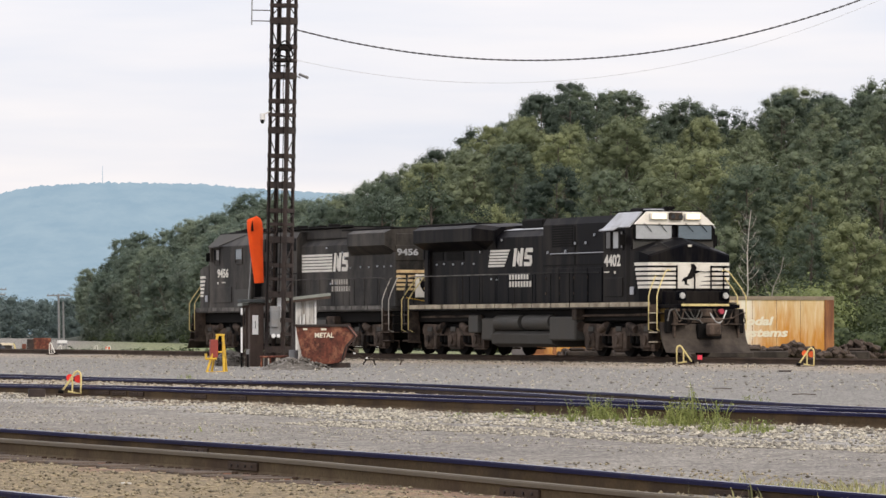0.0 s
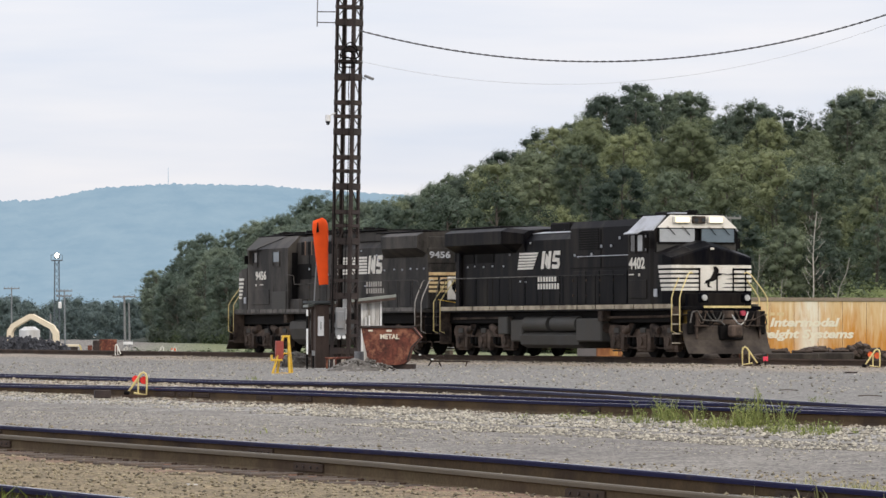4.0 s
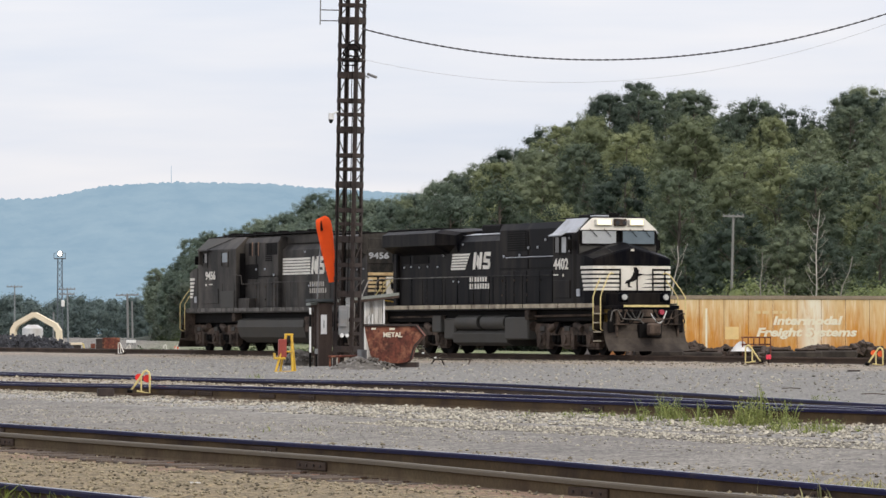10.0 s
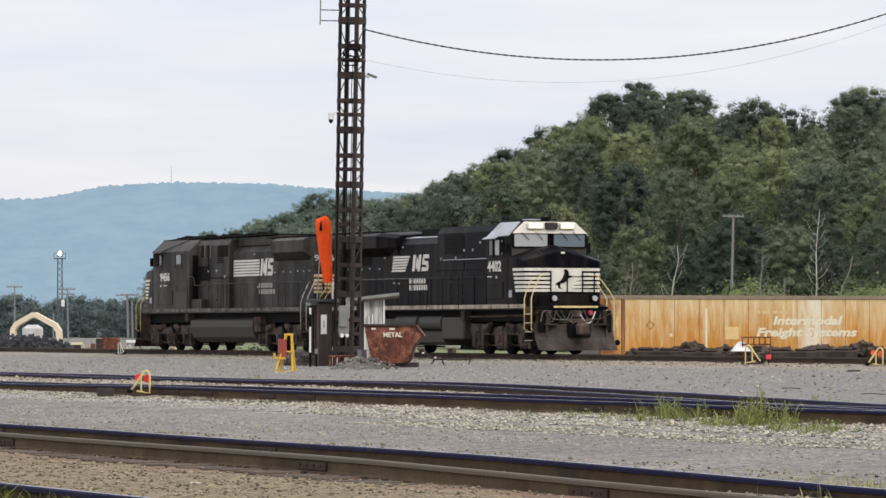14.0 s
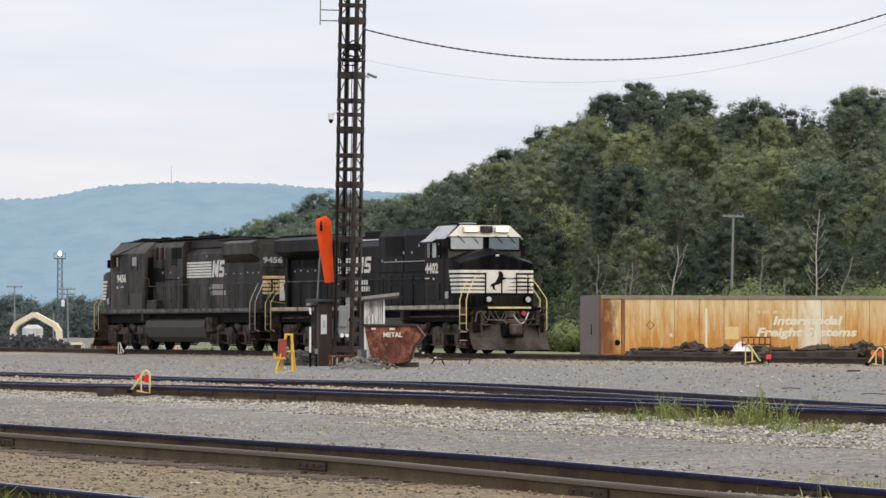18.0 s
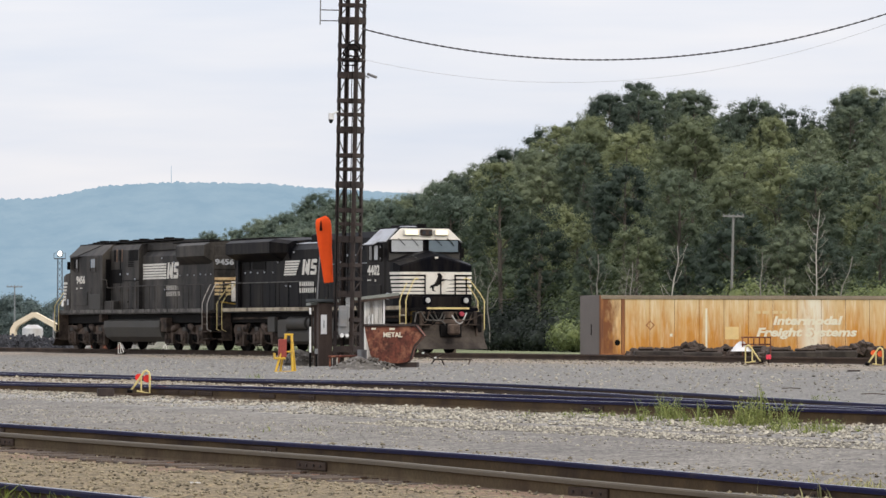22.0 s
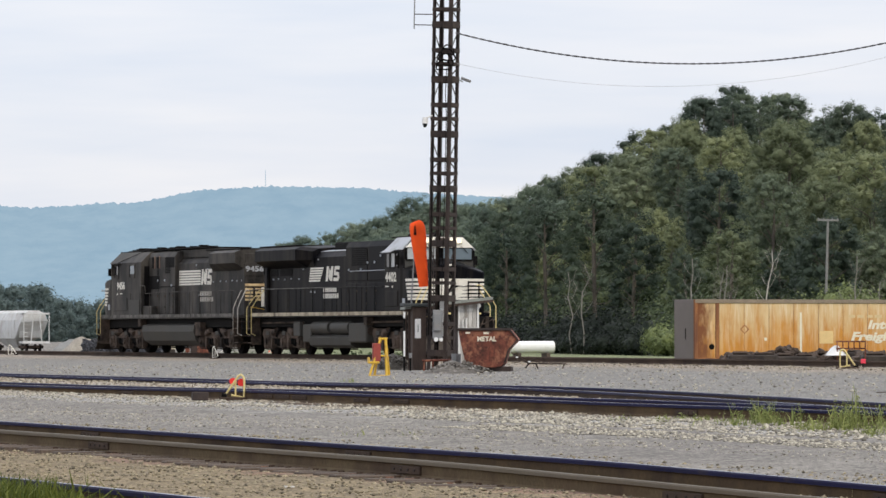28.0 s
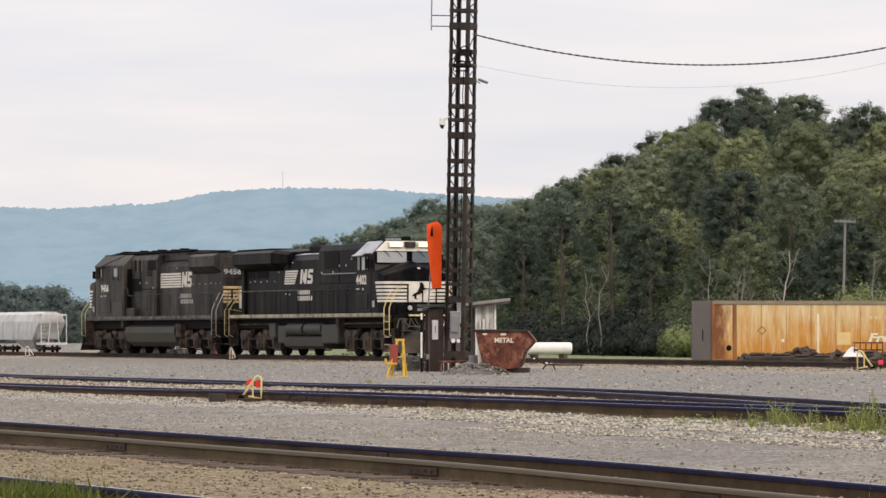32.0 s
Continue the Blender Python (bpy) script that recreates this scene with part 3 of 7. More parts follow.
    for sy in (-1, 1):
        for i in range(9):
            xa = -9.2 + i * 1.10
            part("engine_door", Shape().box(xa + 0.03, xa + 1.08, min(sy * 0.95, sy * 0.962), max(sy * 0.95, sy * 0.962), 1.75, 2.72, 0.006), B, hd)
        for cx, cz in ((-9.5, 3.76), (-4.73, 3.67), (-4.96, 3.49), (-3.16, 3.86), (-9.4, 3.12), (-8.75, 3.11), (-8.1, 3.13), (-7.3, 3.10), (-6.5, 3.12), (-5.52, 3.10), (-4.03, 2.56), (-3.56, 2.54)):
            part("catch", Shape().box(cx - 0.045, cx + 0.045, min(sy * 0.95, sy * 0.99), max(sy * 0.95, sy * 0.99), cz - 0.03, cz + 0.035, 0.006), ROOFGREY, hd)
        for xa, xz in ((-9.1, -8.2), (-7.9, -6.4)) if lead else ():
            part("radiator_grille", Shape().box(xa, xz, min(sy * 0.95, sy * 0.97), max(sy * 0.95, sy * 0.97), 3.24, 3.58, 0.006), DARK, hd)
        # heraldry as plain stripes and blocks, read from left to right on each side
        w = -sy
        z0 = 2.97 if lead else 2.99
        x0 = (-4.30 if sy < 0 else 0.15) if lead else (-5.35 if sy < 0 else -0.65)
        ya, yb = sy * 0.951, sy * 0.966
        pitch = 0.100 if lead else 0.114
        for i in range(6):
            za, zb = z0 + i * pitch, z0 + i * pitch + pitch * 0.72
            if lead:
                poly = [(0.03 * i, za), (1.32 + 0.085 * i, za), (1.38 + 0.085 * i, zb), (0.02 + 0.03 * i, zb)]
            else:
                poly = [(0, za), (3.05, za), (3.05, zb), (0, zb)]
            part("herald_stripe", Shape().prism([(x0 + w * a, b) for a, b in poly], "y", ya, yb), CREAM, hd, "white herald stripe")
        xb, k, hh = (2.02, 0.95, 0.60) if lead else (3.15, 0.86, 0.68)
        shapes = ([(0.0, 0), (0.24, 0), (0.40, 1), (0.16, 1)], [(0.36, 0.30), (0.52, 0.05), (0.66, 0.62), (0.50, 0.88)], [(0.58, 0), (0.82, 0), (0.96, 1), (0.72, 1)],
                  [(0.98, 0), (1.56, 0), (1.68, 0.20), (1.00, 0.24)], [(1.02, 0.40), (1.62, 0.36), (1.66, 0.58), (1.06, 0.64)], [(1.10, 0.78), (1.72, 0.76), (1.74, 1), (1.18, 1)], [(1.48, 0.2), (1.68, 0.2), (1.68, 0.42), (1.48, 0.42)], [(1.04, 0.58), (1.24, 0.58), (1.26, 0.82), (1.08, 0.82)])
        for poly in shapes:
            part("herald_block", Shape().prism([(x0 + w * (xb + a * k), z0 + b * hh) for a, b in poly], "y", ya, yb), CREAM, hd, "white plain herald block")
        xs, zz = (1.75, 2.50) if lead else (3.0, 2.48)
        for r, nn in enumerate((8, 7)):
            for i in range(nn):
                xa = x0 + w * (xs + i * 0.235)
                part("small_letter_bar", Shape().box(min(xa, xa + w * 0.16), max(xa, xa + w * 0.16), min(ya, yb), max(ya, yb), zz - 0.22 + r * 0.25, zz - 0.03 + r * 0.25), CREAM if lead else DIMCREAM, hd)
    # radiator wings at the rear
    rad = Shape().loft([[(x, -0.96, 3.55), (x, -w, 3.86), (x, -w, zt - 0.12), (x, -w + 0.25, zt), (x, 0, zt + 0.06), (x, w - 0.25, zt), (x, w, zt - 0.12), (x, w, 3.86), (x, 0.96, 3.55)]
                        for x, w, zt in (((-9.62 + RB, 1.5, 4.42), (-4.5, 1.5, 4.42), (-3.6, 1.05, 4.32)) if lead else ((-9.62 + RB, 1.5, 4.42), (-6.5, 1.5, 4.42), (-5.5, 1.05, 4.34)))])
    rd = part("radiator_wing", rad, B, e)
    part("radiator_roof", Shape().box(-9.9, -5.2, -1.2, 1.2, 4.44, 4.50, 0.02), DARK, rd)
    if not lead:
        for sy in (-1, 1):
            for xx in (2.62, 1.92):
                # flat dark plates stand in for the shade inside the vent openings
                vo = part("vent_opening", Shape().box(xx - 0.20, xx + 0.20, min(sy * 1.10, sy * 1.135), max(sy * 1.10, sy * 1.135), 3.80, 4.30, 0.01), DARK, hs)
                part("vent_edge", Shape().box(xx - 0.27, xx - 0.20, min(sy * 1.10, sy * 1.15), max(sy * 1.10, sy * 1.15), 3.78, 4.32, 0.005), mat("rusty_edge", (0.20, 0.13, 0.09), rough=0.8), vo)
            part("dark_grille", Shape().box(-0.45, 0.75, min(sy * 1.10, sy * 1.13), max(sy * 1.10, sy * 1.13), 3.80, 4.27, 0.01), DARK, hs)
            part("side_locker", Shape().box(2.0, 3.3, min(sy * 1.12, sy * 1.42), max(sy * 1.12, sy * 1.42), 1.66, 2.10, 0.03), B, hs)
            part("cab_door", Shape().box(3.26, 3.30, min(sy * 0.75, sy * 1.35), max(sy * 0.75, sy * 1.35), 1.9, 3.9, 0.01), DARK, cb)
            # this flat dark plate paints in the shade of a door recess
            part("dark_recess", Shape().box(1.75, 3.25, min(sy * 1.10, sy * 1.135), max(sy * 1.10, sy * 1.135), 2.55, 3.45, 0.01), DARK, hs)
            part("step_rail", Shape().pipe([(3.35, sy * 1.54, 3.05), (2.6, sy * 1.54, 3.0), (2.5, sy * 1.54, 2.66), (1.2, sy * 1.54, 2.66)], 0.018), FADED, hs)
            part("locker_door", Shape().box(3.5, 5.1, min(sy * 1.5, sy * 1.525), max(sy * 1.5, sy * 1.525), 1.72, 2.40, 0.012), TANK, cb, "dusty grey locker door")
    part("exhaust_stack", Shape().box(-2.9, -1.2, -0.35, 0.35, 4.2, 4.56, 0.05), DARK, e)
    rear = part("rear_hood_end", Shape().box(-9.65 + RB, -9.25 + RB, -1.08, 1.08, 1.64, 4.3, 0.05), B, e)
    part("end_board", Shape().box(-9.68 + RB, -9.55 + RB, -1.10, 1.10, 3.30, 3.86, 0.02), B, rear)
    for y in (0.64, -0.64):
        words(number, 0.31, rear, Matrix.Translation((-9.685 + RB, y, 3.60)) @ Euler((radians(90), 0, radians(-90))).to_matrix().to_4x4(), ROOFGREY, "road_number", "pale road number", 1.15, 0.010, 0.82)
    xe = -9.69 + RB
    for i, zz in enumerate((2.92, 2.75, 2.60, 2.45, 2.30)):
        if i == 0:
            part("end_bar", Shape().box(xe, xe + 0.05, -1.06, 1.06, zz - 0.05, zz + 0.06, 0.004), ENDTAN, rear, "rust-bled cream end stripe")
        else:
            for a, c in ((-1.06 + 0.05 * (i % 2), -0.66), (-0.54, -0.24), (0.36, 0.62), (0.72, 1.06)):
                part("end_bar", Shape().box(xe, xe + 0.05, a, c, zz - 0.045, zz + 0.045, 0.004), ENDTAN, rear, "rust-bled cream end stripe")
    part("end_door", Shape().box(xe - 0.01, xe + 0.05, -0.18, 0.34, 2.0, 2.82, 0.01), CREAM, rear)
    part("emblem", Shape().prism([(-0.14, 2.30), (-0.02, 2.44), (0.05, 2.74), (0.12, 2.60), (0.20, 2.72), (0.16, 2.40), (0.04, 2.20)], "x", xe - 0.022, xe - 0.012), BLACK, rear, "dark plain emblem on the end door")
    part("door_bar", Shape().box(xe - 0.03, xe - 0.005, -0.18, -0.13, 2.05, 2.80, 0.004), BLACK, rear)
    # yellow bars added to stand in for step parts lit orange
    part("gate_chain", Shape().pipe([(-10.35, -1.45, 1.98), (-10.38, -0.7, 1.86), (-10.35, -0.2, 1.95)], 0.018), YELLOW, e)
    part("gate_bar", Shape().pipe([(-10.40, -1.2, 1.62), (-10.40, -0.9, 1.70), (-10.40, -0.45, 1.62), (-10.40, -0.3, 1.30)], 0.024), YELLOW, e)
    # handrails
    for sy in (-1, 1):
        rail_pts = [(0.35, sy * 1.5, 2.70), (-9.7, sy * 1.5, 2.70), (-10.1, sy * 1.5, 2.66), (-10.3, sy * 1.5, 2.40), (-10.42, sy * 1.5, 2.1), (-10.42, sy * 1.5, 1.0)]
        part("handrail", Shape().pipe(rail_pts, 0.018), SILLGREY if lead else FADED, e)
        part("handrail", Shape().pipe([(5.75 if lead else 1.2, sy * 1.5, 2.68), (0.36, sy * 1.5, 2.70)], 0.018), B, e)
        for i in range(11):
            xx = 4.9 - i * 1.45
            part("handrail_post", Shape().tube((xx, sy * 1.5, 1.6), (xx, sy * 1.5, 2.70), 0.014, n=6), B, e)
        # step wells and corner handrails at both ends
        for ex, sg in ((9.45, 1), (-10.0, -1)):
            stp = Shape()
            for k, zz in enumerate((0.45, 0.75, 1.05, 1.35)):
                stp.box(ex - 0.02, ex + 0.62, min(sy * 1.12, sy * 1.52), max(sy * 1.12, sy * 1.52), zz, zz + 0.04, 0.008)
            stp.box(ex - 0.05, ex - 0.01, min(sy * 1.1, sy * 1.54), max(sy * 1.1, sy * 1.54), 0.4, 1.64)
            if sg < 0:
                stp = Shape()
                for k, zz in enumerate((0.45, 0.75, 1.05, 1.35)):
                    stp.box(ex - 0.55, ex + 0.05, min(sy * 1.12, sy * 1.52), max(sy * 1.12, sy * 1.52), zz, zz + 0.04, 0.008)
                stp.box(ex + 0.02, ex + 0.06, min(sy * 1.1, sy * 1.54), max(sy * 1.1, sy * 1.54), 0.4, 1.64)
            sp = part("steps", stp, GRIME, e)
            for k, zz in enumerate((0.45, 0.75, 1.05, 1.35) if lead and sg > 0 else ()):
                xa, xz = (ex, ex + 0.60) if sg > 0 else (ex - 0.53, ex + 0.03)
                # light caught by the step edges is put into these pale strips
                part("step_nosing", Shape().box(xa, xz, min(sy * 1.515, sy * 1.535), max(sy * 1.515, sy * 1.535), zz, zz + 0.045, 0.004), SILLCREAM, sp, "pale strip painted as a lit step edge")
            if lead and sg > 0:
                part("well_plate", Shape().box(ex - 0.005, ex + 0.60, min(sy * 1.12, sy * 1.135), max(sy * 1.12, sy * 1.135), 0.55, 1.62, 0.003), MUSTARD, sp, "mustard yellow plate of the step well")
            hm = PALE_YELLOW if lead or sg > 0 else DIMCREAM
            for dx in (0.0, 0.6):
                xx = ex + (dx if sg > 0 else dx - 0.55)
                lean = 0.38 * sg
                part("corner_handrail", Shape().pipe([(xx, sy * 1.36, 0.78), (xx, sy * 1.54, 0.86), (xx, sy * 1.54, 1.90), (xx - lean * 0.25, sy * 1.42, 2.15), (xx - lean * 0.8, sy * 1.10, 2.66), (xx - lean, sy * 0.98, 2.72), (xx - lean, sy * 0.90, 2.68)], 0.021), hm, e)
    # front end: anticlimber, ditch lights, plow, coupler, hoses
    part("end_platform", Shape().box(9.2, 10.25, -1.22, 1.22, 1.52, 1.64, 0.01).box(9.9, 10.22, -1.1, 1.1, 1.2, 1.52, 0.02), B, e)
    part("platform_stripe", Shape().box(10.25, 10.275, -0.80, 0.85, 1.585, 1.655, 0.004), PALE_YELLOW, e, "white stripe on the end platform")
    part("front_wall", Shape().box(9.5, 9.56, -1.1, 1.1, 1.64, 2.05, 0.01), B, e)
    for y in (-0.72, 0.78):
        dl = part("ditch_light", Shape().box(9.95, 10.15, y - 0.15, y + 0.15, 1.76, 2.06, 0.03), B, e)
        part("lens", Shape().tube((10.14, y, 1.91), (10.19, y, 1.91), 0.105, 0.09, n=14), SILVER, dl)
    for ex, sg in ((10.3, 1), (-10.55, -1)):
        part("coupler", Shape().box(min(ex - .4 * sg, ex + 0.6 * sg), max(ex - .4 * sg, ex + .6 * sg), -0.14, 0.14, 0.72, 1.02, 0.04).box(min(ex + .45 * sg, ex + 0.85 * sg), max(ex + .45 * sg, ex + .85 * sg), -0.22, 0.16, 0.66, 1.06, 0.06), GRIME, e)
        part("end_plate", Shape().box(min(ex - .15 * sg, ex), max(ex - .15 * sg, ex), -1.35, 1.35, 0.75, 1.5, 0.03), DARK, e)
    # a curved plow blade on each side of the middle, with a flange on top
    pl = Shape()
    for sy in (-1, 1):
        rings = []
        for u in (0.0, 0.25, 0.5, 0.75, 1.0):
            lean = 0.36 * u * u
            face = [(10.46, 1.00), (10.50, 0.80), (10.58, 0.58), (10.72, 0.36), (10.93, 0.14)]
            rings.append([(x - lean, sy * 1.46 * u, z + (0.10 * u if z > 0.9 else 0)) for x, z in face] + [(x - lean - 0.05, sy * 1.46 * u, z) for x, z in face[::-1]])
        pl.loft(rings, smooth=False)
    pw = part("snow_plow", pl, PLOW, e, "scuffed brown steel snow plow")
    for y in (-1.1, -0.55, 0.55, 1.1):
        part("plow_brace", Shape().box(10.2, 10.42, y - 0.03, y + 0.03, 0.62, 0.98, 0.005), GRIME, pw)
    # a solid dark block stands in for the shaded cavity round the coupler
    part("coupler_notch", Shape().box(10.45, 10.64, -0.40, 0.40, 0.58, 1.02, 0.01), DARK, pw, "dark block painted as the shaded gap behind the coupler")
    for y in (-0.95, 0.95):
        part("plow_step", Shape().box(10.30, 10.52, y - 0.22, y + 0.22, 1.00, 1.04, 0.006), GRIME, pw)
    if lead:
        for i, (y0, y1, dip, col) in enumerate(((-0.95, -0.35, 0.42, DARK), (-0.55, -0.10, 0.34, TANK), (0.10, 0.72, 0.40, SILVER), (-0.75, -0.2, 0.30, TANK), (0.30, 0.95, 0.46, GRIME), (-1.15, -0.75, 0.36, GRIME))):
            pts = [(10.32 + 0.10 * math.sin(math.pi * u), y0 + (y1 - y0) * u, 1.46 - dip * math.sin(math.pi * u)) for u in [k / 10 for k in range(11)]]
            part("air_hose", Shape().pipe(pts, 0.024), col, e)
            part("hose_valve", Shape().tube((10.26, y0, 1.46), (10.38, y0, 1.46), 0.045, n=8), GRIME, e)
        part("hose_cap", Shape().tube((10.30, 0.52, 1.42), (10.42, 0.52, 1.42), 0.085, n=12), PINKRED, e, "dull red cable cap")
        part("cable_box", Shape().box(10.24, 10.36, -0.18, 0.22, 1.26, 1.50, 0.02), GRIME, e)
        part("anticlimber", Shape().box(10.22, 10.40, -0.62, 0.62, 1.06, 1.22, 0.02).box(10.22, 10.40, -1.12, -0.98, 0.98, 1.50, 0.02).box(10.22, 10.40, 0.98, 1.12, 0.98, 1.50, 0.02), GRIME, e)
        part("cut_lever", Shape().pipe([(10.40, -1.34, 1.12), (10.42, -1.28, 1.44), (10.42, -1.10, 1.50), (10.44, -0.92, 1.20), (10.44, -0.3, 1.16), (10.44, -0.16, 1.04)], 0.026), SILLGREY, e)
        part("uncoupling_rod", Shape().pipe([(10.40, 1.34, 1.10), (10.42, 1.26, 1.40), (10.42, 0.9, 1.22), (10.44, 0.3, 1.14)], 0.024), GRIME, e)
    # fuel tank and reservoirs
    if lead:
        part("fuel_tank", Shape().prism([(-1.2, 0.82), (-1.40, 0.70), (-1.35, 0.40), (-1.1, 0.28), (1.1, 0.28), (1.35, 0.40), (1.40, 0.70), (1.2, 0.82)], "x", -3.1, 1.8), TANK, e)
        part("tank_box", Shape().box(1.68, 3.72, -1.42, 1.42, 0.50, 1.28, 0.05), TANK, e)
        part("tank_box", Shape().box(-4.0, -3.0, -1.35, 1.35, 0.5, 1.25, 0.05), TANK, e)
        for xa, xb in ((-2.82, -0.77), (-0.46, 1.62)):
            for sy in (-1, 1):
                part("air_reservoir", Shape().tube((xa, sy * 1.20, 1.10), (xb, sy * 1.20, 1.10), 0.255, n=18), TANK, e, "round air reservoir")
    else:
        part("fuel_tank", Shape().prism([(-1.2, 1.3), (-1.45, 1.22), (-1.48, 0.95), (-1.36, 0.55), (-1.05, 0.34), (1.05, 0.34), (1.36, 0.55), (1.48, 0.95), (1.45, 1.22), (1.2, 1.3)], "x", -4.3, 3.2), TANK, e)
        part("tank_strap", Shape().prism([(-1.5, 1.22), (-1.51, 0.95), (-1.38, 0.54), (-1.36, 0.55), (-1.47, 0.95), (-1.46, 1.22)], "x", 0.2, 0.3), DARK, e)
    # trucks
    for xc in (6.55, -6.75):
        tk = part("bogie", Shape().box(xc - 2.6, xc + 2.6, -0.85, 0.85, 0.55, 1.1, 0.05), DARK, e)
        for sy in (-1, 1):
            sf = Shape()
            prof = [(-2.80, 0.86), (-2.62, 1.06), (-1.5, 1.04), (-0.9, 0.92), (0.9, 0.92), (1.5, 1.04), (2.62, 1.06), (2.80, 0.86)]
            for ax in (2.07, 0, -2.07):       # pedestal legs on both sides of every axle box
                prof += [(ax + 0.56, 0.66), (ax + 0.50, 0.26), (ax + 0.28, 0.26), (ax + 0.28, 0.74), (ax - 0.28, 0.74), (ax - 0.28, 0.26), (ax - 0.50, 0.26), (ax - 0.56, 0.66)]
            sf.prism([(xc + a, b) for a, b in prof], "y", sy * 0.98, sy * 1.18)
            part("side_frame", sf, GRIME, tk, "cast side frame brown with brake dust")
            for dx in (-2.07, 0, 2.07):
                part("axle_box", Shape().box(xc + dx - 0.24, xc + dx + 0.24, min(sy * 0.98, sy * 1.26), max(sy * 0.98, sy * 1.26), 0.26, 0.76, 0.06).tube((xc + dx, sy * 1.2, 0.53), (xc + dx, sy * 1.32, 0.53), 0.15, n=12), GRIME, tk)
                part("pedestal_tie", Shape().box(xc + dx - 0.46, xc + dx + 0.46, min(sy * 1.02, sy * 1.14), max(sy * 1.02, sy * 1.14), 0.19, 0.25, 0.01), GRIME, tk)
                part("wear_plate", Shape().box(xc + dx - 0.20, xc + dx + 0.20, min(sy * 1.16, sy * 1.22), max(sy * 1.16, sy * 1.22), 0.80, 0.96, 0.01), TANK, tk)
            for q in (-1.035, 1.035):
                for dq in (-0.2, 0.2):
                    part("spring", Shape().tube((xc + q + dq, sy * 1.10, 0.42), (xc + q + dq, sy * 1.10, 0.72), 0.09, n=8), DARK, tk)
                part("brake_beam", Shape().pipe([(xc + q - 0.5, sy * 1.0, 0.34), (xc + q, sy * 1.04, 0.30), (xc + q + 0.5, sy * 1.0, 0.34)], 0.03), GRIME, tk)
            part("damper", Shape().tube((xc - 0.75, sy * 1.27, 0.74), (xc - 0.40, sy * 1.27, 1.06), 0.055, n=8), DARK, tk)
            for q in (-1, 1):
                part("brake_cylinder", Shape().tube((xc + q * 1.35, sy * 1.22, 0.86), (xc + q * 0.80, sy * 1.22, 1.0), 0.12, n=12), GRIME, tk)
        for dx in (-2.07, 0, 2.07):
            ws = Shape().tube((0, -0.7, 0), (0, 0.7, 0), 0.09, n=10)
            for sy in (-1, 1):
                ws.tube((0, sy * 0.69, 0), (0, sy * 0.83, 0), 0.525, n=28).tube((0, sy * 0.665, 0), (0, sy * 0.695, 0), 0.555, n=28)
                for k in range(6):
                    an = k * math.pi / 3
                    ws.tube((0.33 * math.cos(an), sy * 0.83, 0.33 * math.sin(an)), (0.33 * math.cos(an), sy * 0.835, 0.33 * math.sin(an)), 0.05, n=6)
            WHEELS.append((part("wheelset", ws, DARK, e, m=pose(xc + dx, 0, 0.527)), xc + dx, 1 if lead else -1))
    part("pipe", Shape().pipe([(-9.5, -1.2, 1.3), (-4.2, -1.25, 1.32), (-3.9, -1.3, 1.0)], 0.04), GRIME, e)
    part("pipe", Shape().pipe([(3.4, -1.25, 1.3), (9.2, -1.2, 1.33)], 0.04), GRIME, e)
    if lead:
        part("air_unit", Shape().box(5.9, 7.0, -0.5, 0.5, 4.6, 4.72, 0.04), DARK, cb)
        for k in range(3):
            part("horn", Shape().tube((7.3, -0.1 + k * 0.12, 4.68), (7.75, -0.1 + k * 0.12, 4.70), 0.02, 0.06, n=8), DARK, cb)
        part("aerial_plate", Shape().box(7.4, 7.9, -0.75, -0.25, 4.6, 4.66, 0.02), ROOFGREY, cb)
    for sy in (-1, 1):
        part("mirror", Shape().box(7.70, 7.74, min(sy * 1.52, sy * 1.70), max(sy * 1.52, sy * 1.70), 3.5, 3.85, 0.01), DARK, cb)
        part("jacking_pad", Shape().box(3.55, 3.9, min(sy * 1.15, sy * 1.46), max(sy * 1.15, sy * 1.46), 1.18, 1.52, 0.02), GRIME, e)
        part("sand_pipe", Shape().pipe([(9.2, sy * 1.0, 1.2), (9.0, sy * 0.95, 0.6), (8.95, sy * 0.8, 0.15)], 0.025), GRIME, e)
        part("battery_box", Shape().box(-5.0, -4.2, min(sy * 0.9, sy * 1.4), max(sy * 0.9, sy * 1.4), 0.75, 1.35, 0.03), TANK if lead else GRIME, e)
        part("air_filter", Shape().tube((3.3, sy * 1.2, 0.95), (3.75, sy * 1.2, 0.95), 0.17, n=12), GRIME, e)
    if not lead:
        an = Shape().box(-5.2, 7.2, -0.9, 0.9, 4.60, 4.64, 0.01)
        for i, bx in enumerate((6.9, 6.3, 5.9, 5.0, 4.5, 3.2, 1.9, 1.3, 0.4, -0.9, -1.6, -2.9, -4.2)):
            an.box(bx - 0.12, bx + 0.14, 0.35, 0.75, 4.62, 4.70 + 0.03 * (i % 3), 0.02)
        part("roof_gear", an, DARK, e)
        part("roof_deck", Shape().box(-5.3, 4.5, -0.74, 0.74, 4.20, 4.585, 0.03), B, e, "flat dark hood roof")
        for i in range(5):
            part("roof_box", Shape().box(0.6 + i * 1.1, 1.0 + i * 1.1, -0.6, 0.1, 4.58, 4.66, 0.02), DARK, e)
    return e


WHEELS = []
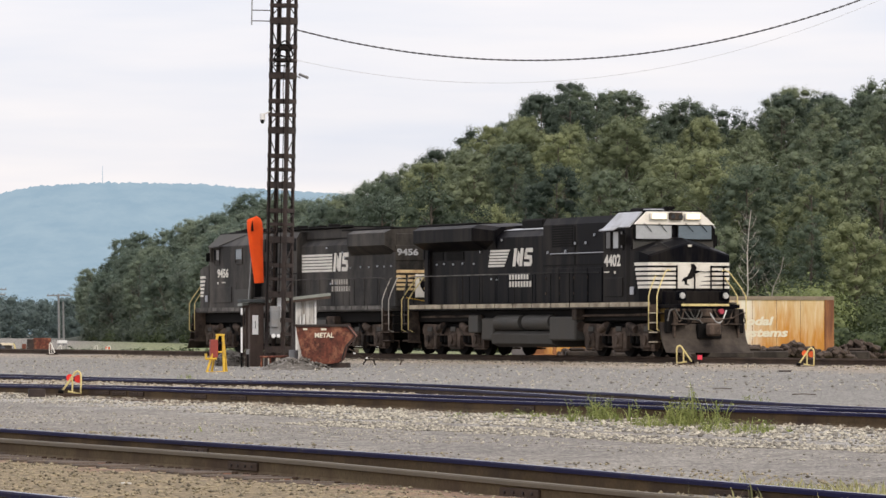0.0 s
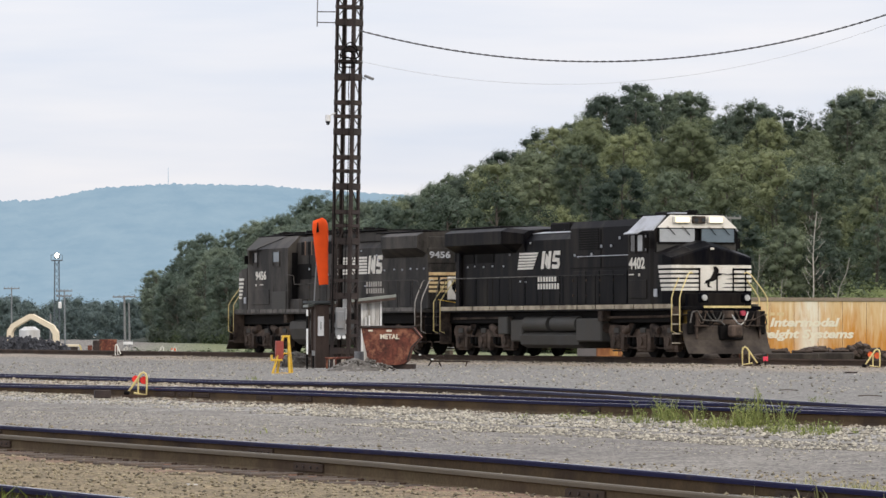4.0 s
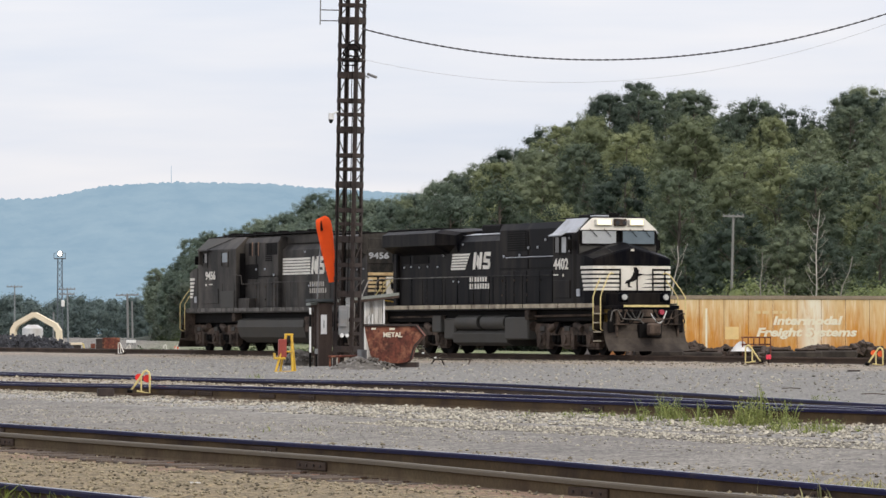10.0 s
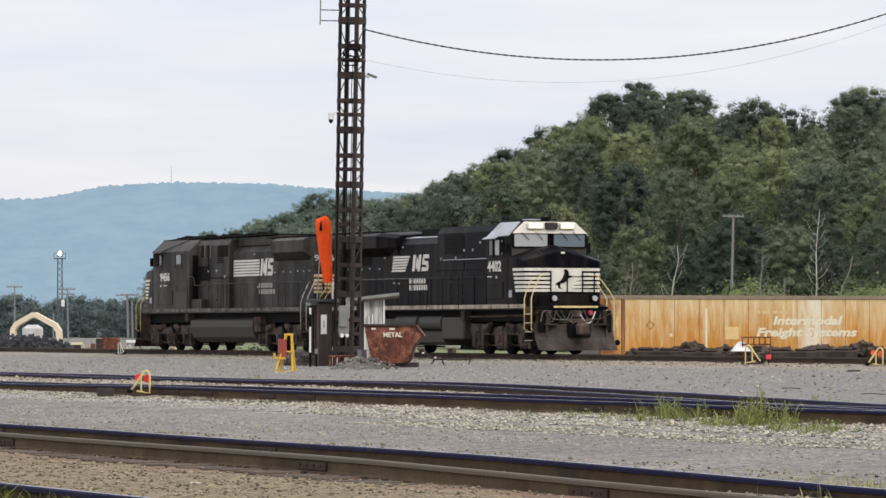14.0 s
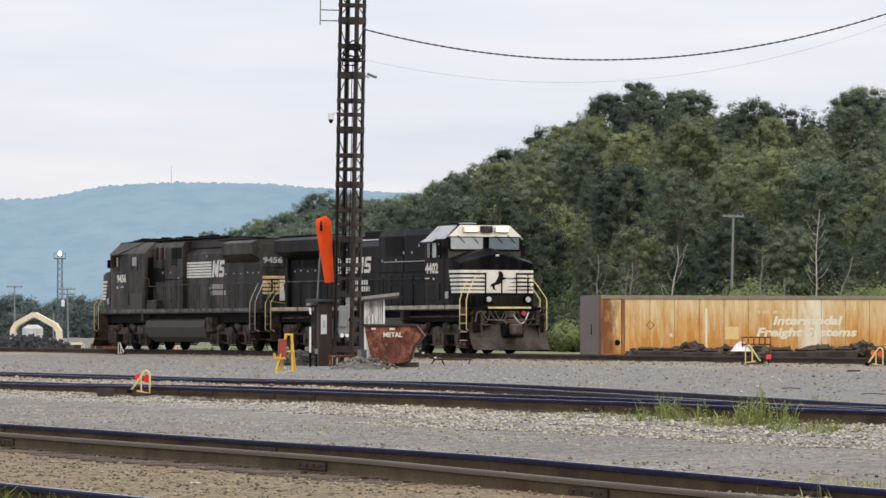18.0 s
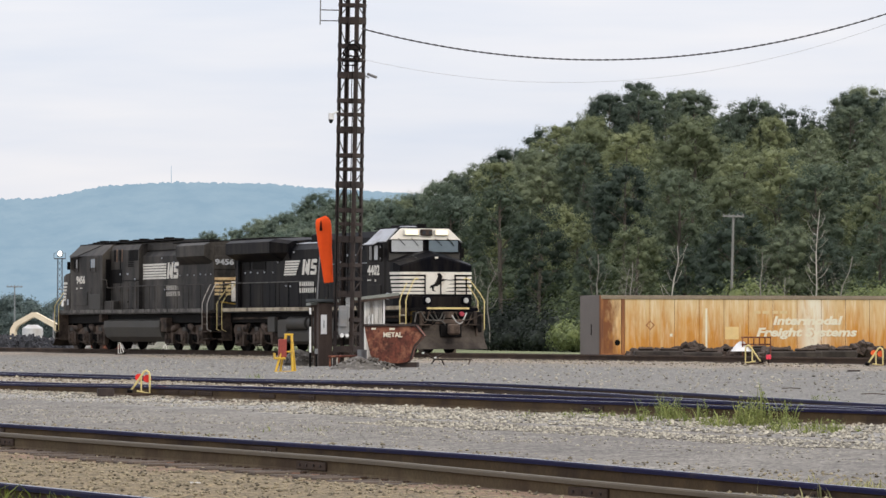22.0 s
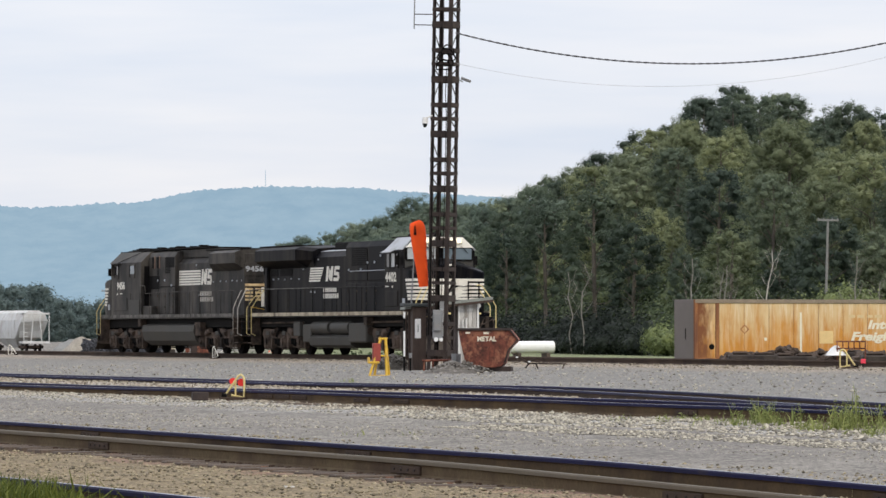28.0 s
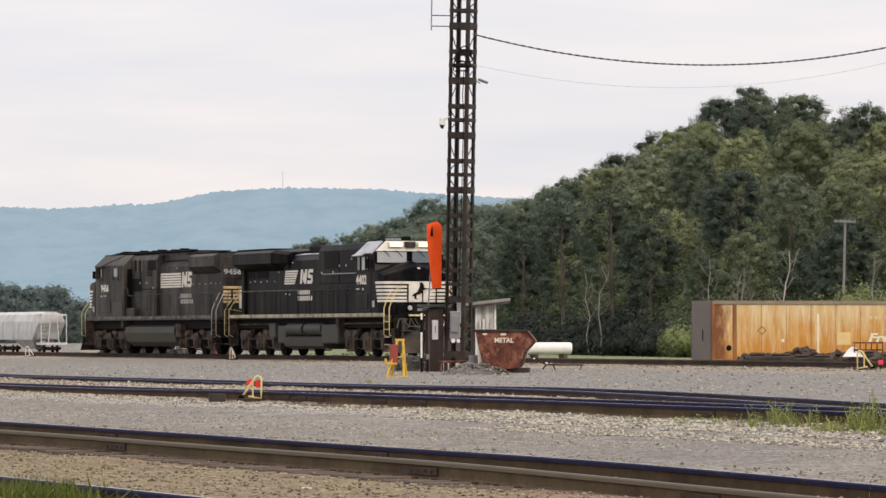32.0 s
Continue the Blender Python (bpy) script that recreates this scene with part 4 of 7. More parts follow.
# front coupler of the leading engine along the far track, second by second
RUN = [(0, -128.02), (1, -128.78), (2, -129.53), (3, -130.31), (4.2, -131.30), (5.5, -132.36), (6.0, -132.78), (6.5, -133.24), (7.0, -133.74), (7.5, -134.28), (8.0, -134.86),
       (9.0, -136.11), (10, -137.47), (11, -138.90), (12, -140.32), (13, -141.77), (14, -143.21), (15.5, -145.38), (17, -147.54), (18, -148.98), (19, -150.40),
       (20, -151.82), (21, -153.25), (22, -154.70), (23, -156.15), (24, -157.55), (25, -158.93), (26, -160.28), (27, -161.58), (28, -162.84), (29, -164.05), (30, -165.42), (31, -166.80), (32, -168.15)]
TRACK_Y = 63.7
engine_lead = engine(pose(-128.02 - 11.15, TRACK_Y, 0), BLACK, "4402", True, "black diesel locomotive with white nose stripes on the track")
engine_trail = engine(pose(-128.02 - 33.45, TRACK_Y, 0, rz=180), FADED, "9456", False, "faded black diesel locomotive coupled behind the leading engine")

# ---------- materials of the yard and the country ----------
RUST = mat("rusty_tower_steel", (0.058, 0.043, 0.037), spec=0.3, rough=0.85, vary=0.4, scale=2.5, fine=40, bump=0.15, dirt=(0.035, 0.028, 0.026), dirt_at=0.5)
REDRUST = mat("rusty_bin_plate", (0.115, 0.032, 0.018), rough=0.8, vary=0.75, scale=4.0, fine=12, bump=0.2, dirt=(0.30, 0.125, 0.07), dirt_at=0.57, spread=0.06)
OLDWOOD = mat("dark_brown_boards", (0.070, 0.048, 0.038), rough=0.9, vary=0.35, scale=1.5, fine=20, bump=0.3, stretch=(4, 4, 0.6))
WHITEWOOD = mat("peeling_white_boards", (0.62, 0.61, 0.58), rough=0.8, vary=0.2, scale=2.0, fine=20, bump=0.25, dirt=(0.26, 0.235, 0.20), dirt_at=0.57, spread=0.12, stretch=(5, 5, 0.7))
ROOFING = mat("mossy_roof_felt", (0.27, 0.29, 0.26), rough=0.95, vary=0.25, scale=2, fine=30, bump=0.3)
GREYBOX = mat("galvanised_box", (0.235, 0.24, 0.24), rough=0.5, metal=0.2, vary=0.15, scale=3, fine=30, bump=0.04, dirt=(0.25, 0.22, 0.19), dirt_at=0.66)
WHITEP = mat("white_paint", (0.80, 0.80, 0.78), rough=0.5, vary=0.06, scale=3, fine=30, bump=0.03, dirt=(0.55, 0.52, 0.47), dirt_at=0.68)
ORANGE = mat("orange_windsock_cloth", (1.0, 0.090, 0.003), rough=0.8, vary=0.10, scale=5, fine=60, bump=0.1)
ORANGE.node_tree.nodes["Principled BSDF"].inputs["Subsurface Weight"].default_value = 0.0
def weathered_panel():
    """Orange van paint, chalked pale from the top in long runs, bare white where it was rubbed, rust bleeding in from one end."""
    ma = bpy.data.materials.new("chalked_orange_panel")
    ma.use_nodes = True
    n, l = ma.node_tree.nodes, ma.node_tree.links
    b = n["Principled BSDF"]
    b.inputs["Roughness"].default_value = 0.65
    b.inputs["Specular IOR Level"].default_value = 0.3
    t, sp = n.new("ShaderNodeTexCoord"), n.new("ShaderNodeSeparateXYZ")
    l.new(t.outputs["Object"], sp.inputs[0])

    def runs(scale, along, seed, detail=4.0):
        mp = n.new("ShaderNodeMapping"); mp.inputs["Scale"].default_value, mp.inputs["Location"].default_value = (scale, 0.4, along), (seed, seed, seed)
        q = n.new("ShaderNodeTexNoise"); q.inputs["Scale"].default_value, q.inputs["Detail"].default_value, q.inputs["Roughness"].default_value = 1.0, detail, 0.62
        l.new(t.outputs["Object"], mp.inputs[0]); l.new(mp.outputs[0], q.inputs[0])
        return q.outputs[0]

    def lin(src, lo, hi, a=0.0, c=1.0):
        r = n.new("ShaderNodeMapRange"); r.inputs["From Min"].default_value, r.inputs["From Max"].default_value = lo, hi
        r.inputs["To Min"].default_value, r.inputs["To Max"].default_value = a, c
        l.new(src, r.inputs[0])
        return r.outputs[0]

    def calc(op, p, q):
        m = n.new("ShaderNodeMath"); m.operation = op; m.use_clamp = op != "SUBTRACT"
        for k, v in enumerate((p, q)):
            if isinstance(v, (int, float)):
                m.inputs[k].default_value = v
            else:
                l.new(v, m.inputs[k])
        return m.outputs[0]

    def tint(fac, prev, colour):
        x = n.new("ShaderNodeMixRGB"); x.inputs[2].default_value = (*colour, 1)
        l.new(fac, x.inputs[0])
        if isinstance(prev, tuple):
            x.inputs[1].default_value = (*prev, 1)
        else:
            l.new(prev, x.inputs[1])
        return x.outputs[0]

    col = tint(lin(runs(0.9, 0.5, 3.0), 0.35, 0.65), (0.60, 0.27, 0.048), (0.52, 0.225, 0.045))
    # chalking: strongest at the top, running down in streaks
    chalk = calc("MULTIPLY", lin(calc("ADD", lin(sp.outputs["Z"], 0.5, 2.8, 0.0, 0.60), lin(runs(2.2, 0.40, 9.0), 0.33, 0.67, 0.0, 0.60)), 0.36, 0.86), 0.92)
    col = tint(chalk, col, (0.68, 0.51, 0.285))
    thin = calc("MULTIPLY", lin(runs(6.0, 0.55, 21.0), 0.51, 0.63), lin(sp.outputs["Z"], 0.5, 2.6, 0.15, 0.55))
    col = tint(thin, col, (0.78, 0.67, 0.48))
    brown = calc("MULTIPLY", lin(runs(5.0, 0.45, 33.0), 0.54, 0.70), 0.40)
    col = tint(brown, col, (0.33, 0.15, 0.05))
    # one broad rubbed place among the lettering
    near = calc("MULTIPLY", lin(sp.outputs["X"], 9.3, 10.0), lin(sp.outputs["X"], 11.3, 10.4))
    rub = calc("MULTIPLY", near, lin(runs(3.2, 0.7, 45.0), 0.30, 0.55, 0.0, 0.95))
    col = tint(rub, col, (0.78, 0.72, 0.60))
    # rust bleeding in from the end post, and dirt along the bottom rail
    bleed = calc("MULTIPLY", lin(calc("ADD", lin(sp.outputs["X"], 1.15, 0.10, 0.0, 0.75), lin(runs(3.0, 1.2, 57.0), 0.3, 0.7, 0.0, 0.5)), 0.40, 0.85), lin(sp.outputs["X"], 1.6, 0.9))
    col = tint(bleed, col, (0.20, 0.075, 0.030))
    low = calc("MULTIPLY", lin(sp.outputs["Z"], 0.55, 0.25), lin(runs(2.0, 2.0, 66.0), 0.35, 0.65, 0.0, 0.6))
    col = tint(low, col, (0.30, 0.14, 0.055))
    l.new(col, b.inputs["Base Color"])
    bp = n.new("ShaderNodeBump"); bp.inputs["Strength"].default_value, bp.inputs["Distance"].default_value = 0.15, 0.02
    l.new(runs(14.0, 6.0, 5.0), bp.inputs["Height"]); l.new(bp.outputs[0], b.inputs["Normal"])
    return ma


BOXORANGE = weathered_panel()
BOXRUST = mat("rusty_orange_panel", (0.36, 0.15, 0.05), rough=0.75, vary=0.3, scale=1.5, fine=20, bump=0.08, dirt=(0.16, 0.06, 0.03), dirt_at=0.52, spread=0.12, stretch=(2.5, 2.5, 0.3))
# the shade on the container's end is put into this grey-brown
BOXGREY = mat("shaded_end_panel", (0.175, 0.145, 0.140), rough=0.7, vary=0.12, scale=1.0, fine=20, bump=0.05)
BOXTOP = mat("dirty_top_rail", (0.24, 0.19, 0.14), rough=0.8, vary=0.25, scale=2, fine=30, bump=0.08)
FADEDWHITE = mat("faded_white_lettering", (0.76, 0.70, 0.56), rough=0.6, vary=0.08, scale=3, fine=30, bump=0.02)
CONCRETE = mat("stained_concrete", (0.062, 0.050, 0.042), rough=0.95, vary=0.25, scale=2, fine=25, bump=0.25, dirt=(0.025, 0.020, 0.017), dirt_at=0.5)
RUBBLE = mat("dark_earth_rubble", (0.070, 0.050, 0.038), rough=0.95, vary=0.5, scale=3, fine=25, bump=0.4)
SCRAP = mat("dark_scrap", (0.045, 0.047, 0.055), rough=0.8, vary=0.6, scale=2, fine=18, bump=0.3)
CABLE = mat("dark_cable_sheath", (0.085, 0.085, 0.095), rough=0.6, vary=0.2, scale=2, fine=30, bump=0)
THINCABLE = mat("grey_wire", (0.62, 0.63, 0.66), rough=0.5, vary=0.1, scale=2, fine=30, bump=0)
POLEWOOD = mat("grey_pole_wood", (0.23, 0.225, 0.215), rough=0.9, vary=0.25, scale=2, fine=25, bump=0.2, stretch=(3, 3, 0.4))
BARK = mat("grey_bark", (0.13, 0.11, 0.09), rough=0.95, vary=0.4, scale=3, fine=25, bump=0.3, stretch=(3, 3, 0.8))
GREYBARK = mat("grey_dead_bark", (0.25, 0.235, 0.205), rough=0.9, vary=0.25, scale=3, fine=25, bump=0.2)
PALEBARK = mat("pale_dead_bark", (0.43, 0.40, 0.36), rough=0.9, vary=0.25, scale=3, fine=25, bump=0.2)
FABRIC = mat("cream_shelter_cloth", (0.78, 0.68, 0.50), rough=0.7, vary=0.08, scale=2, fine=20, bump=0.03)
HOPPER = mat("grey_white_car_paint", (0.60, 0.61, 0.60), rough=0.55, vary=0.1, scale=1.0, fine=20, bump=0.03, dirt=(0.38, 0.35, 0.31), dirt_at=0.60, spread=0.15, stretch=(1, 1, 0.4))
LAMPGLOW = glow("lit_flood_lamp", (1.0, 0.97, 0.88), 6.0)


def foliage(name, dark, light, rand=0.9):
    ma = bpy.data.materials.new(name)
    ma.use_nodes = True
    n, l = ma.node_tree.nodes, ma.node_tree.links
    b = n["Principled BSDF"]
    b.inputs["Roughness"].default_value = 0.6
    b.inputs["Specular IOR Level"].default_value = 0.25
    oi, ge = n.new("ShaderNodeObjectInfo"), n.new("ShaderNodeNewGeometry")
    ma1 = n.new("ShaderNodeMath"); ma1.operation = "MULTIPLY_ADD"; ma1.inputs[1].default_value = rand
    ma2 = n.new("ShaderNodeMath"); ma2.operation = "MULTIPLY"; ma2.inputs[1].default_value = 0.20 if rand else 1.0
    l.new(ge.outputs["Random Per Island"], ma2.inputs[0])
    l.new(oi.outputs["Random"], ma1.inputs[0]); l.new(ma2.outputs[0], ma1.inputs[2])
    rp = n.new("ShaderNodeValToRGB")
    rp.color_ramp.elements[0].position, rp.color_ramp.elements[0].color = 0.05, (*dark, 1)
    rp.color_ramp.elements[1].position, rp.color_ramp.elements[1].color = 1.0, (*light, 1)
    e = rp.color_ramp.elements.new(0.5); e.color = (*[(a * 0.66 + c * 0.34) for a, c in zip(dark, light)], 1)
    tcl, nsl, mdl = n.new("ShaderNodeTexCoord"), n.new("ShaderNodeTexNoise"), n.new("ShaderNodeMath")
    nsl.inputs["Scale"].default_value, nsl.inputs["Detail"].default_value = 0.9, 3
    mdl.operation, mdl.inputs[1].default_value, mdl.inputs[2].default_value = "MULTIPLY_ADD", 0.9, -0.45
    l.new(tcl.outputs["Object"], nsl.inputs[0]); l.new(nsl.outputs[0], mdl.inputs[0])
    sm = n.new("ShaderNodeMath"); sm.operation = "ADD"; sm.use_clamp = True
    l.new(ma1.outputs[0], sm.inputs[0]); l.new(mdl.outputs[0], sm.inputs[1])
    l.new(sm.outputs[0], rp.inputs[0]); l.new(rp.outputs[0], b.inputs["Base Color"])
    # light that shines through the leaves
    th, mixs = n.new("ShaderNodeBsdfTranslucent"), n.new("ShaderNodeMixShader")
    mixs.inputs[0].default_value = 0.28
    l.new(rp.outputs[0], th.inputs[0])
    l.new(b.outputs[0], mixs.inputs[1]); l.new(th.outputs[0], mixs.inputs[2]); l.new(mixs.outputs[0], n["Material Output"].inputs[0])
    return ma


LEAF = foliage("summer_leaves", (0.104, 0.142, 0.098), (0.236, 0.272, 0.158), 0.85)
# the blue cast in these dark leaves stands in partly for haze
DARKLEAF = foliage("dark_bluish_leaves", (0.054, 0.080, 0.061), (0.124, 0.160, 0.105), 0.85)
LIGHTLEAF = foliage("olive_leaves", (0.146, 0.178, 0.100), (0.306, 0.336, 0.168), 0.85)
# deep shade at the wood's foot is put into this darker leaf colour
DEEPLEAF = foliage("shaded_edge_leaves", (0.036, 0.056, 0.041), (0.092, 0.124, 0.080), 0.85)
# haze of distance is put into the paler colours of HAZYGREEN and HAZELEAF
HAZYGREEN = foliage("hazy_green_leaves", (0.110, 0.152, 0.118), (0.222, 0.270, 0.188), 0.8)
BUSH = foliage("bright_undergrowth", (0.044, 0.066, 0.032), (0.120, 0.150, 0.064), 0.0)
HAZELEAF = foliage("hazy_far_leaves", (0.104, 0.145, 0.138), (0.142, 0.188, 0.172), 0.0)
WEED = foliage("yard_weeds", (0.13, 0.165, 0.045), (0.34, 0.37, 0.13), 0.0)
DRYGRASS = foliage("dry_grass", (0.26, 0.26, 0.11), (0.48, 0.45, 0.22), 0.0)

# gravel: grass beyond the far track, tan cinders by the rails, pale stone shoulders
gn, gl = GRAVEL.node_tree.nodes, GRAVEL.node_tree.links
gb = gn["Principled BSDF"]
src = gb.inputs["Base Color"].links[0].from_socket
gt = gn.new("ShaderNodeTexCoord")
sep = gn.new("ShaderNodeSeparateXYZ")
wob = gn.new("ShaderNodeTexNoise"); wob.inputs["Scale"].default_value = 0.35; wob.inputs["Detail"].default_value = 5
gl.new(gt.outputs["Object"], wob.inputs[0]); gl.new(gt.outputs["Object"], sep.inputs[0])
wv = gn.new("ShaderNodeMath"); wv.operation = "MULTIPLY_ADD"; wv.inputs[1].default_value = 5.0
gl.new(wob.outputs[0], wv.inputs[0]); gl.new(sep.outputs["Y"], wv.inputs[2])
speck = gn.new("ShaderNodeTexVoronoi"); speck.inputs["Scale"].default_value = 30.0
gl.new(gt.outputs["Object"], speck.inputs["Vector"])


def band(lo0, lo1, hi0, hi1, colour, amount, prev):
    """Mixes a colour in between two distances from the tripod's line, with soft and wavering edges."""
    r1 = gn.new("ShaderNodeMapRange"); r1.inputs["From Min"].default_value, r1.inputs["From Max"].default_value = lo0 + 2.5, lo1 + 2.5
    r2 = gn.new("ShaderNodeMapRange"); r2.inputs["From Min"].default_value, r2.inputs["From Max"].default_value = hi1 + 2.5, hi0 + 2.5
    gl.new(wv.outputs[0], r1.inputs[0]); gl.new(wv.outputs[0], r2.inputs[0])
    m = gn.new("ShaderNodeMath"); m.operation = "MULTIPLY"
    gl.new(r1.outputs[0], m.inputs[0]); gl.new(r2.outputs[0], m.inputs[1])
    m2 = gn.new("ShaderNodeMath"); m2.operation = "MULTIPLY"; m2.inputs[1].default_value = amount
    gl.new(m.outputs[0], m2.inputs[0])
    x = gn.new("ShaderNodeMixRGB"); x.inputs[2].default_value = (*colour, 1)
    gl.new(m2.outputs[0], x.inputs[0]); gl.new(prev, x.inputs[1])
    return x.outputs[0]


col = band(-400, -390, 15.0, 15.6, (0.192, 0.144, 0.073), 0.9, src)
col = band(14.6, 15.0, 15.9, 16.2, (0.185, 0.108, 0.068), 0.8, col)
col = band(25.2, 26.0, 27.4, 27.9, (0.32, 0.31, 0.285), 0.7, col)
col = band(27.2, 27.9, 28.6, 29.2, (0.30, 0.235, 0.15), 0.7, col)
col = band(29.5, 30.0, 33.4, 33.9, (0.37, 0.33, 0.262), 0.7, col)
col = band(35.0, 37.0, 55.5, 58.0, (0.186, 0.179, 0.163), 0.8, col)
col = band(57.5, 59.5, 66, 68, (0.27, 0.225, 0.17), 0.75, col)
before = col
col = band(69, 73, 5000, 6000, (0.165, 0.190, 0.080), 0.9, col)
edge = gn.new("ShaderNodeVectorMath"); edge.operation = "DOT_PRODUCT"
edge.inputs[1].default_value = (SA - 0.058 * CA, CA + 0.058 * SA, 0)
gl.new(gt.outputs["Object"], edge.inputs[0])
wide = gn.new("ShaderNodeMapRange"); wide.inputs["From Min"].default_value, wide.inputs["From Max"].default_value = -6.0, 6.0
gl.new(edge.outputs["Value"], wide.inputs[0])
field = gn.new("ShaderNodeMixRGB")      # open gravel on one side of the yard's boundary, rough grass on the other
gl.new(wide.outputs[0], field.inputs[0]); gl.new(before, field.inputs[1]); gl.new(col, field.inputs[2])
col = field.outputs[0]
gcell = gn.new("ShaderNodeMapRange"); gcell.inputs["From Min"].default_value, gcell.inputs["From Max"].default_value = 0.0, 1.0
gcell.inputs["To Min"].default_value, gcell.inputs["To Max"].default_value = 0.42, 1.58
gsep = gn.new("ShaderNodeSeparateColor")
gl.new(speck.outputs["Color"], gsep.inputs[0]); gl.new(gsep.outputs[0], gcell.inputs[0])
coarse = gn.new("ShaderNodeTexVoronoi"); coarse.inputs["Scale"].default_value = 6.5
gl.new(gt.outputs["Object"], coarse.inputs["Vector"])
csep, cmul, cmap = gn.new("ShaderNodeSeparateColor"), gn.new("ShaderNodeMath"), gn.new("ShaderNodeMapRange")
cmap.inputs["From Min"].default_value, cmap.inputs["From Max"].default_value = 0.0, 1.0
cmap.inputs["To Min"].default_value, cmap.inputs["To Max"].default_value = 0.76, 1.24
cmul.operation = "MULTIPLY"
gl.new(coarse.outputs["Color"], csep.inputs[0]); gl.new(csep.outputs[1], cmap.inputs[0])
gl.new(gcell.outputs[0], cmul.inputs[0]); gl.new(cmap.outputs[0], cmul.inputs[1])
gm = gn.new("ShaderNodeVectorMath"); gm.operation = "SCALE"
gl.new(col, gm.inputs[0]); gl.new(cmul.outputs[0], gm.inputs["Scale"])
gl.new(gm.outputs[0], gb.inputs["Base Color"])


def sight(b, ahead, z=0.0):
    """A place by its bearing (sideways per metre ahead) and its distance ahead."""
    return spot(b * ahead, ahead, z)


def facing(b, ahead, z, turn=0.0, lean=0.0):
    """A pose whose x runs to the right, y ahead and z up, as seen from the tripod."""
    p = sight(b, ahead, z)
    return pose(p.x, p.y, p.z, 0, lean, VIEW_TURN + turn)


# ---------- lattice tower with its aerial and cameras ----------
TOWER_AT = 147.0
tower = thing("lattice_tower", facing(-0.02089, TOWER_AT, -0.42, 0, 0.95), "rusty brown steel lattice tower standing in the gravel", "tower")
corners = [(0.46 * math.cos(radians(a)), 0.46 * math.sin(radians(a))) for a in (24, 114, 204, 294)]
TOP = 14.5
for cx, cy in corners:
    k = Vector((cx, cy, 0)).normalized() * 0.085
    u = Vector((-k.y, k.x, 0))
    leg = Shape()
    for d1 in (u - k, -u - k):
        d1 = d1 * 0.9
        nrm = Vector((-d1.y, d1.x, 0)).normalized() * 0.012
        p = Vector((cx, cy, 0))
        leg.loft([[tuple(p + Vector((0, 0, z)) + a) for a in (Vector((0, 0, 0)), d1, d1 + nrm, nrm)] for z in (0.0, TOP)])
    part("leg", leg, RUST, tower)
levels, z, pat = [], 0.55, (0.78, 0.54, 0.42)
while z < TOP - 0.1:
    levels.append(z)
    z += pat[len(levels) % 3]
for i, z in enumerate(levels):
    hgt = (0.20, 0.10, 0.13)[i % 3]
    s = Shape()
    for a, b in zip(corners, corners[1:] + corners[:1]):
        A, Bp = Vector((*a, z)), Vector((*b, z))
        d = (Bp - A).normalized()
        nn = Vector((d.y, -d.x, 0)) * 0.012
        up = Vector((0, 0, hgt))
        s.loft([[tuple(q) for q in (A + nn, A + nn * 2.2, A + nn * 2.2 + up, A + nn + up)], [tuple(q) for q in (Bp + nn, Bp + nn * 2.2, Bp + nn * 2.2 + up, Bp + nn + up)]])
    part("tie_plate", s, RUST, tower)
    if i + 1 < len(levels):
        z2 = levels[i + 1]
        for j, (a, b) in enumerate(zip(corners, corners[1:] + corners[:1])):
            A, Bp = Vector((*a, z + hgt)), Vector((*b, z2))
            if (i + j) % 2:
                A, Bp = Vector((*b, z + hgt)), Vector((*a, z2))
            if j % 2:      # only the two narrow-seen faces are laced
                part("brace", Shape().tube(A, Bp, 0.018, n=5), RUST, tower)
part("conduit", Shape().pipe([(-0.40, -0.30, 1.2), (-0.37, -0.26, 3.0), (-0.36, -0.22, 7.0), (-0.34, -0.2, TOP)], 0.022), DARK, tower)
part("conduit", Shape().pipe([(-0.24, -0.40, 1.0), (-0.27, -0.36, 4.0), (-0.10, -0.40, 4.4), (-0.08, -0.42, TOP)], 0.016), RUST, tower)
ar = part("aerial_bracket", Shape().tube((-1.02, 0, 11.08), (-0.35, 0, 11.08), 0.016, n=6).tube((-1.02, 0, 11.42), (-0.35, 0, 11.42), 0.016, n=6), RUST, tower)
part("aerial", Shape().tube((-1.02, 0, 10.95), (-1.02, 0, 14.0), 0.020, n=6), GREYBOX, ar)
dm = part("dome_camera", Shape().tube((-0.62, -0.2, 8.08), (-0.38, -0.2, 8.20), 0.022, n=6).tube((-0.62, -0.2, 7.93), (-0.62, -0.2, 8.13), 0.09, 0.085, n=12), WHITEP, tower, "white dome camera on a short arm")
part("dome", Shape().tube((-0.62, -0.2, 7.81), (-0.62, -0.2, 7.93), 0.04, 0.085, n=12), GLASS, dm)
part("bullet_camera", Shape().tube((0.44, 0, 9.35), (0.56, -0.1, 9.28), 0.018, n=6).tube((0.52, -0.05, 9.40), (0.80, -0.22, 9.29), 0.045, n=8), GREYBOX, tower, "grey bullet camera on a bracket")
random.seed(17)
for k in range(4):
    z0, r0 = 9.75 + 0.16 * k, random.uniform(0.16, 0.26)
    loop = [(r0 * math.cos(q) * 1.1 - 0.05 + 0.04 * k, -0.43 - 0.02 * k, z0 + 0.75 * r0 * math.sin(q) - 0.06 * math.cos(2 * q)) for q in [2 * math.pi * i / 18 for i in range(19)]]
    part("cable_coil", Shape().pipe(loop, 0.022, 5), DARK, tower, "slack loop of black cable")
part("cable_drop", Shape().pipe([(0.05, -0.44, 9.7), (0.02, -0.44, 8.9), (0.06, -0.44, 8.2), (0.04, -0.43, 5.0), (0.0, -0.43, 2.4)], 0.014, 5), DARK, tower)
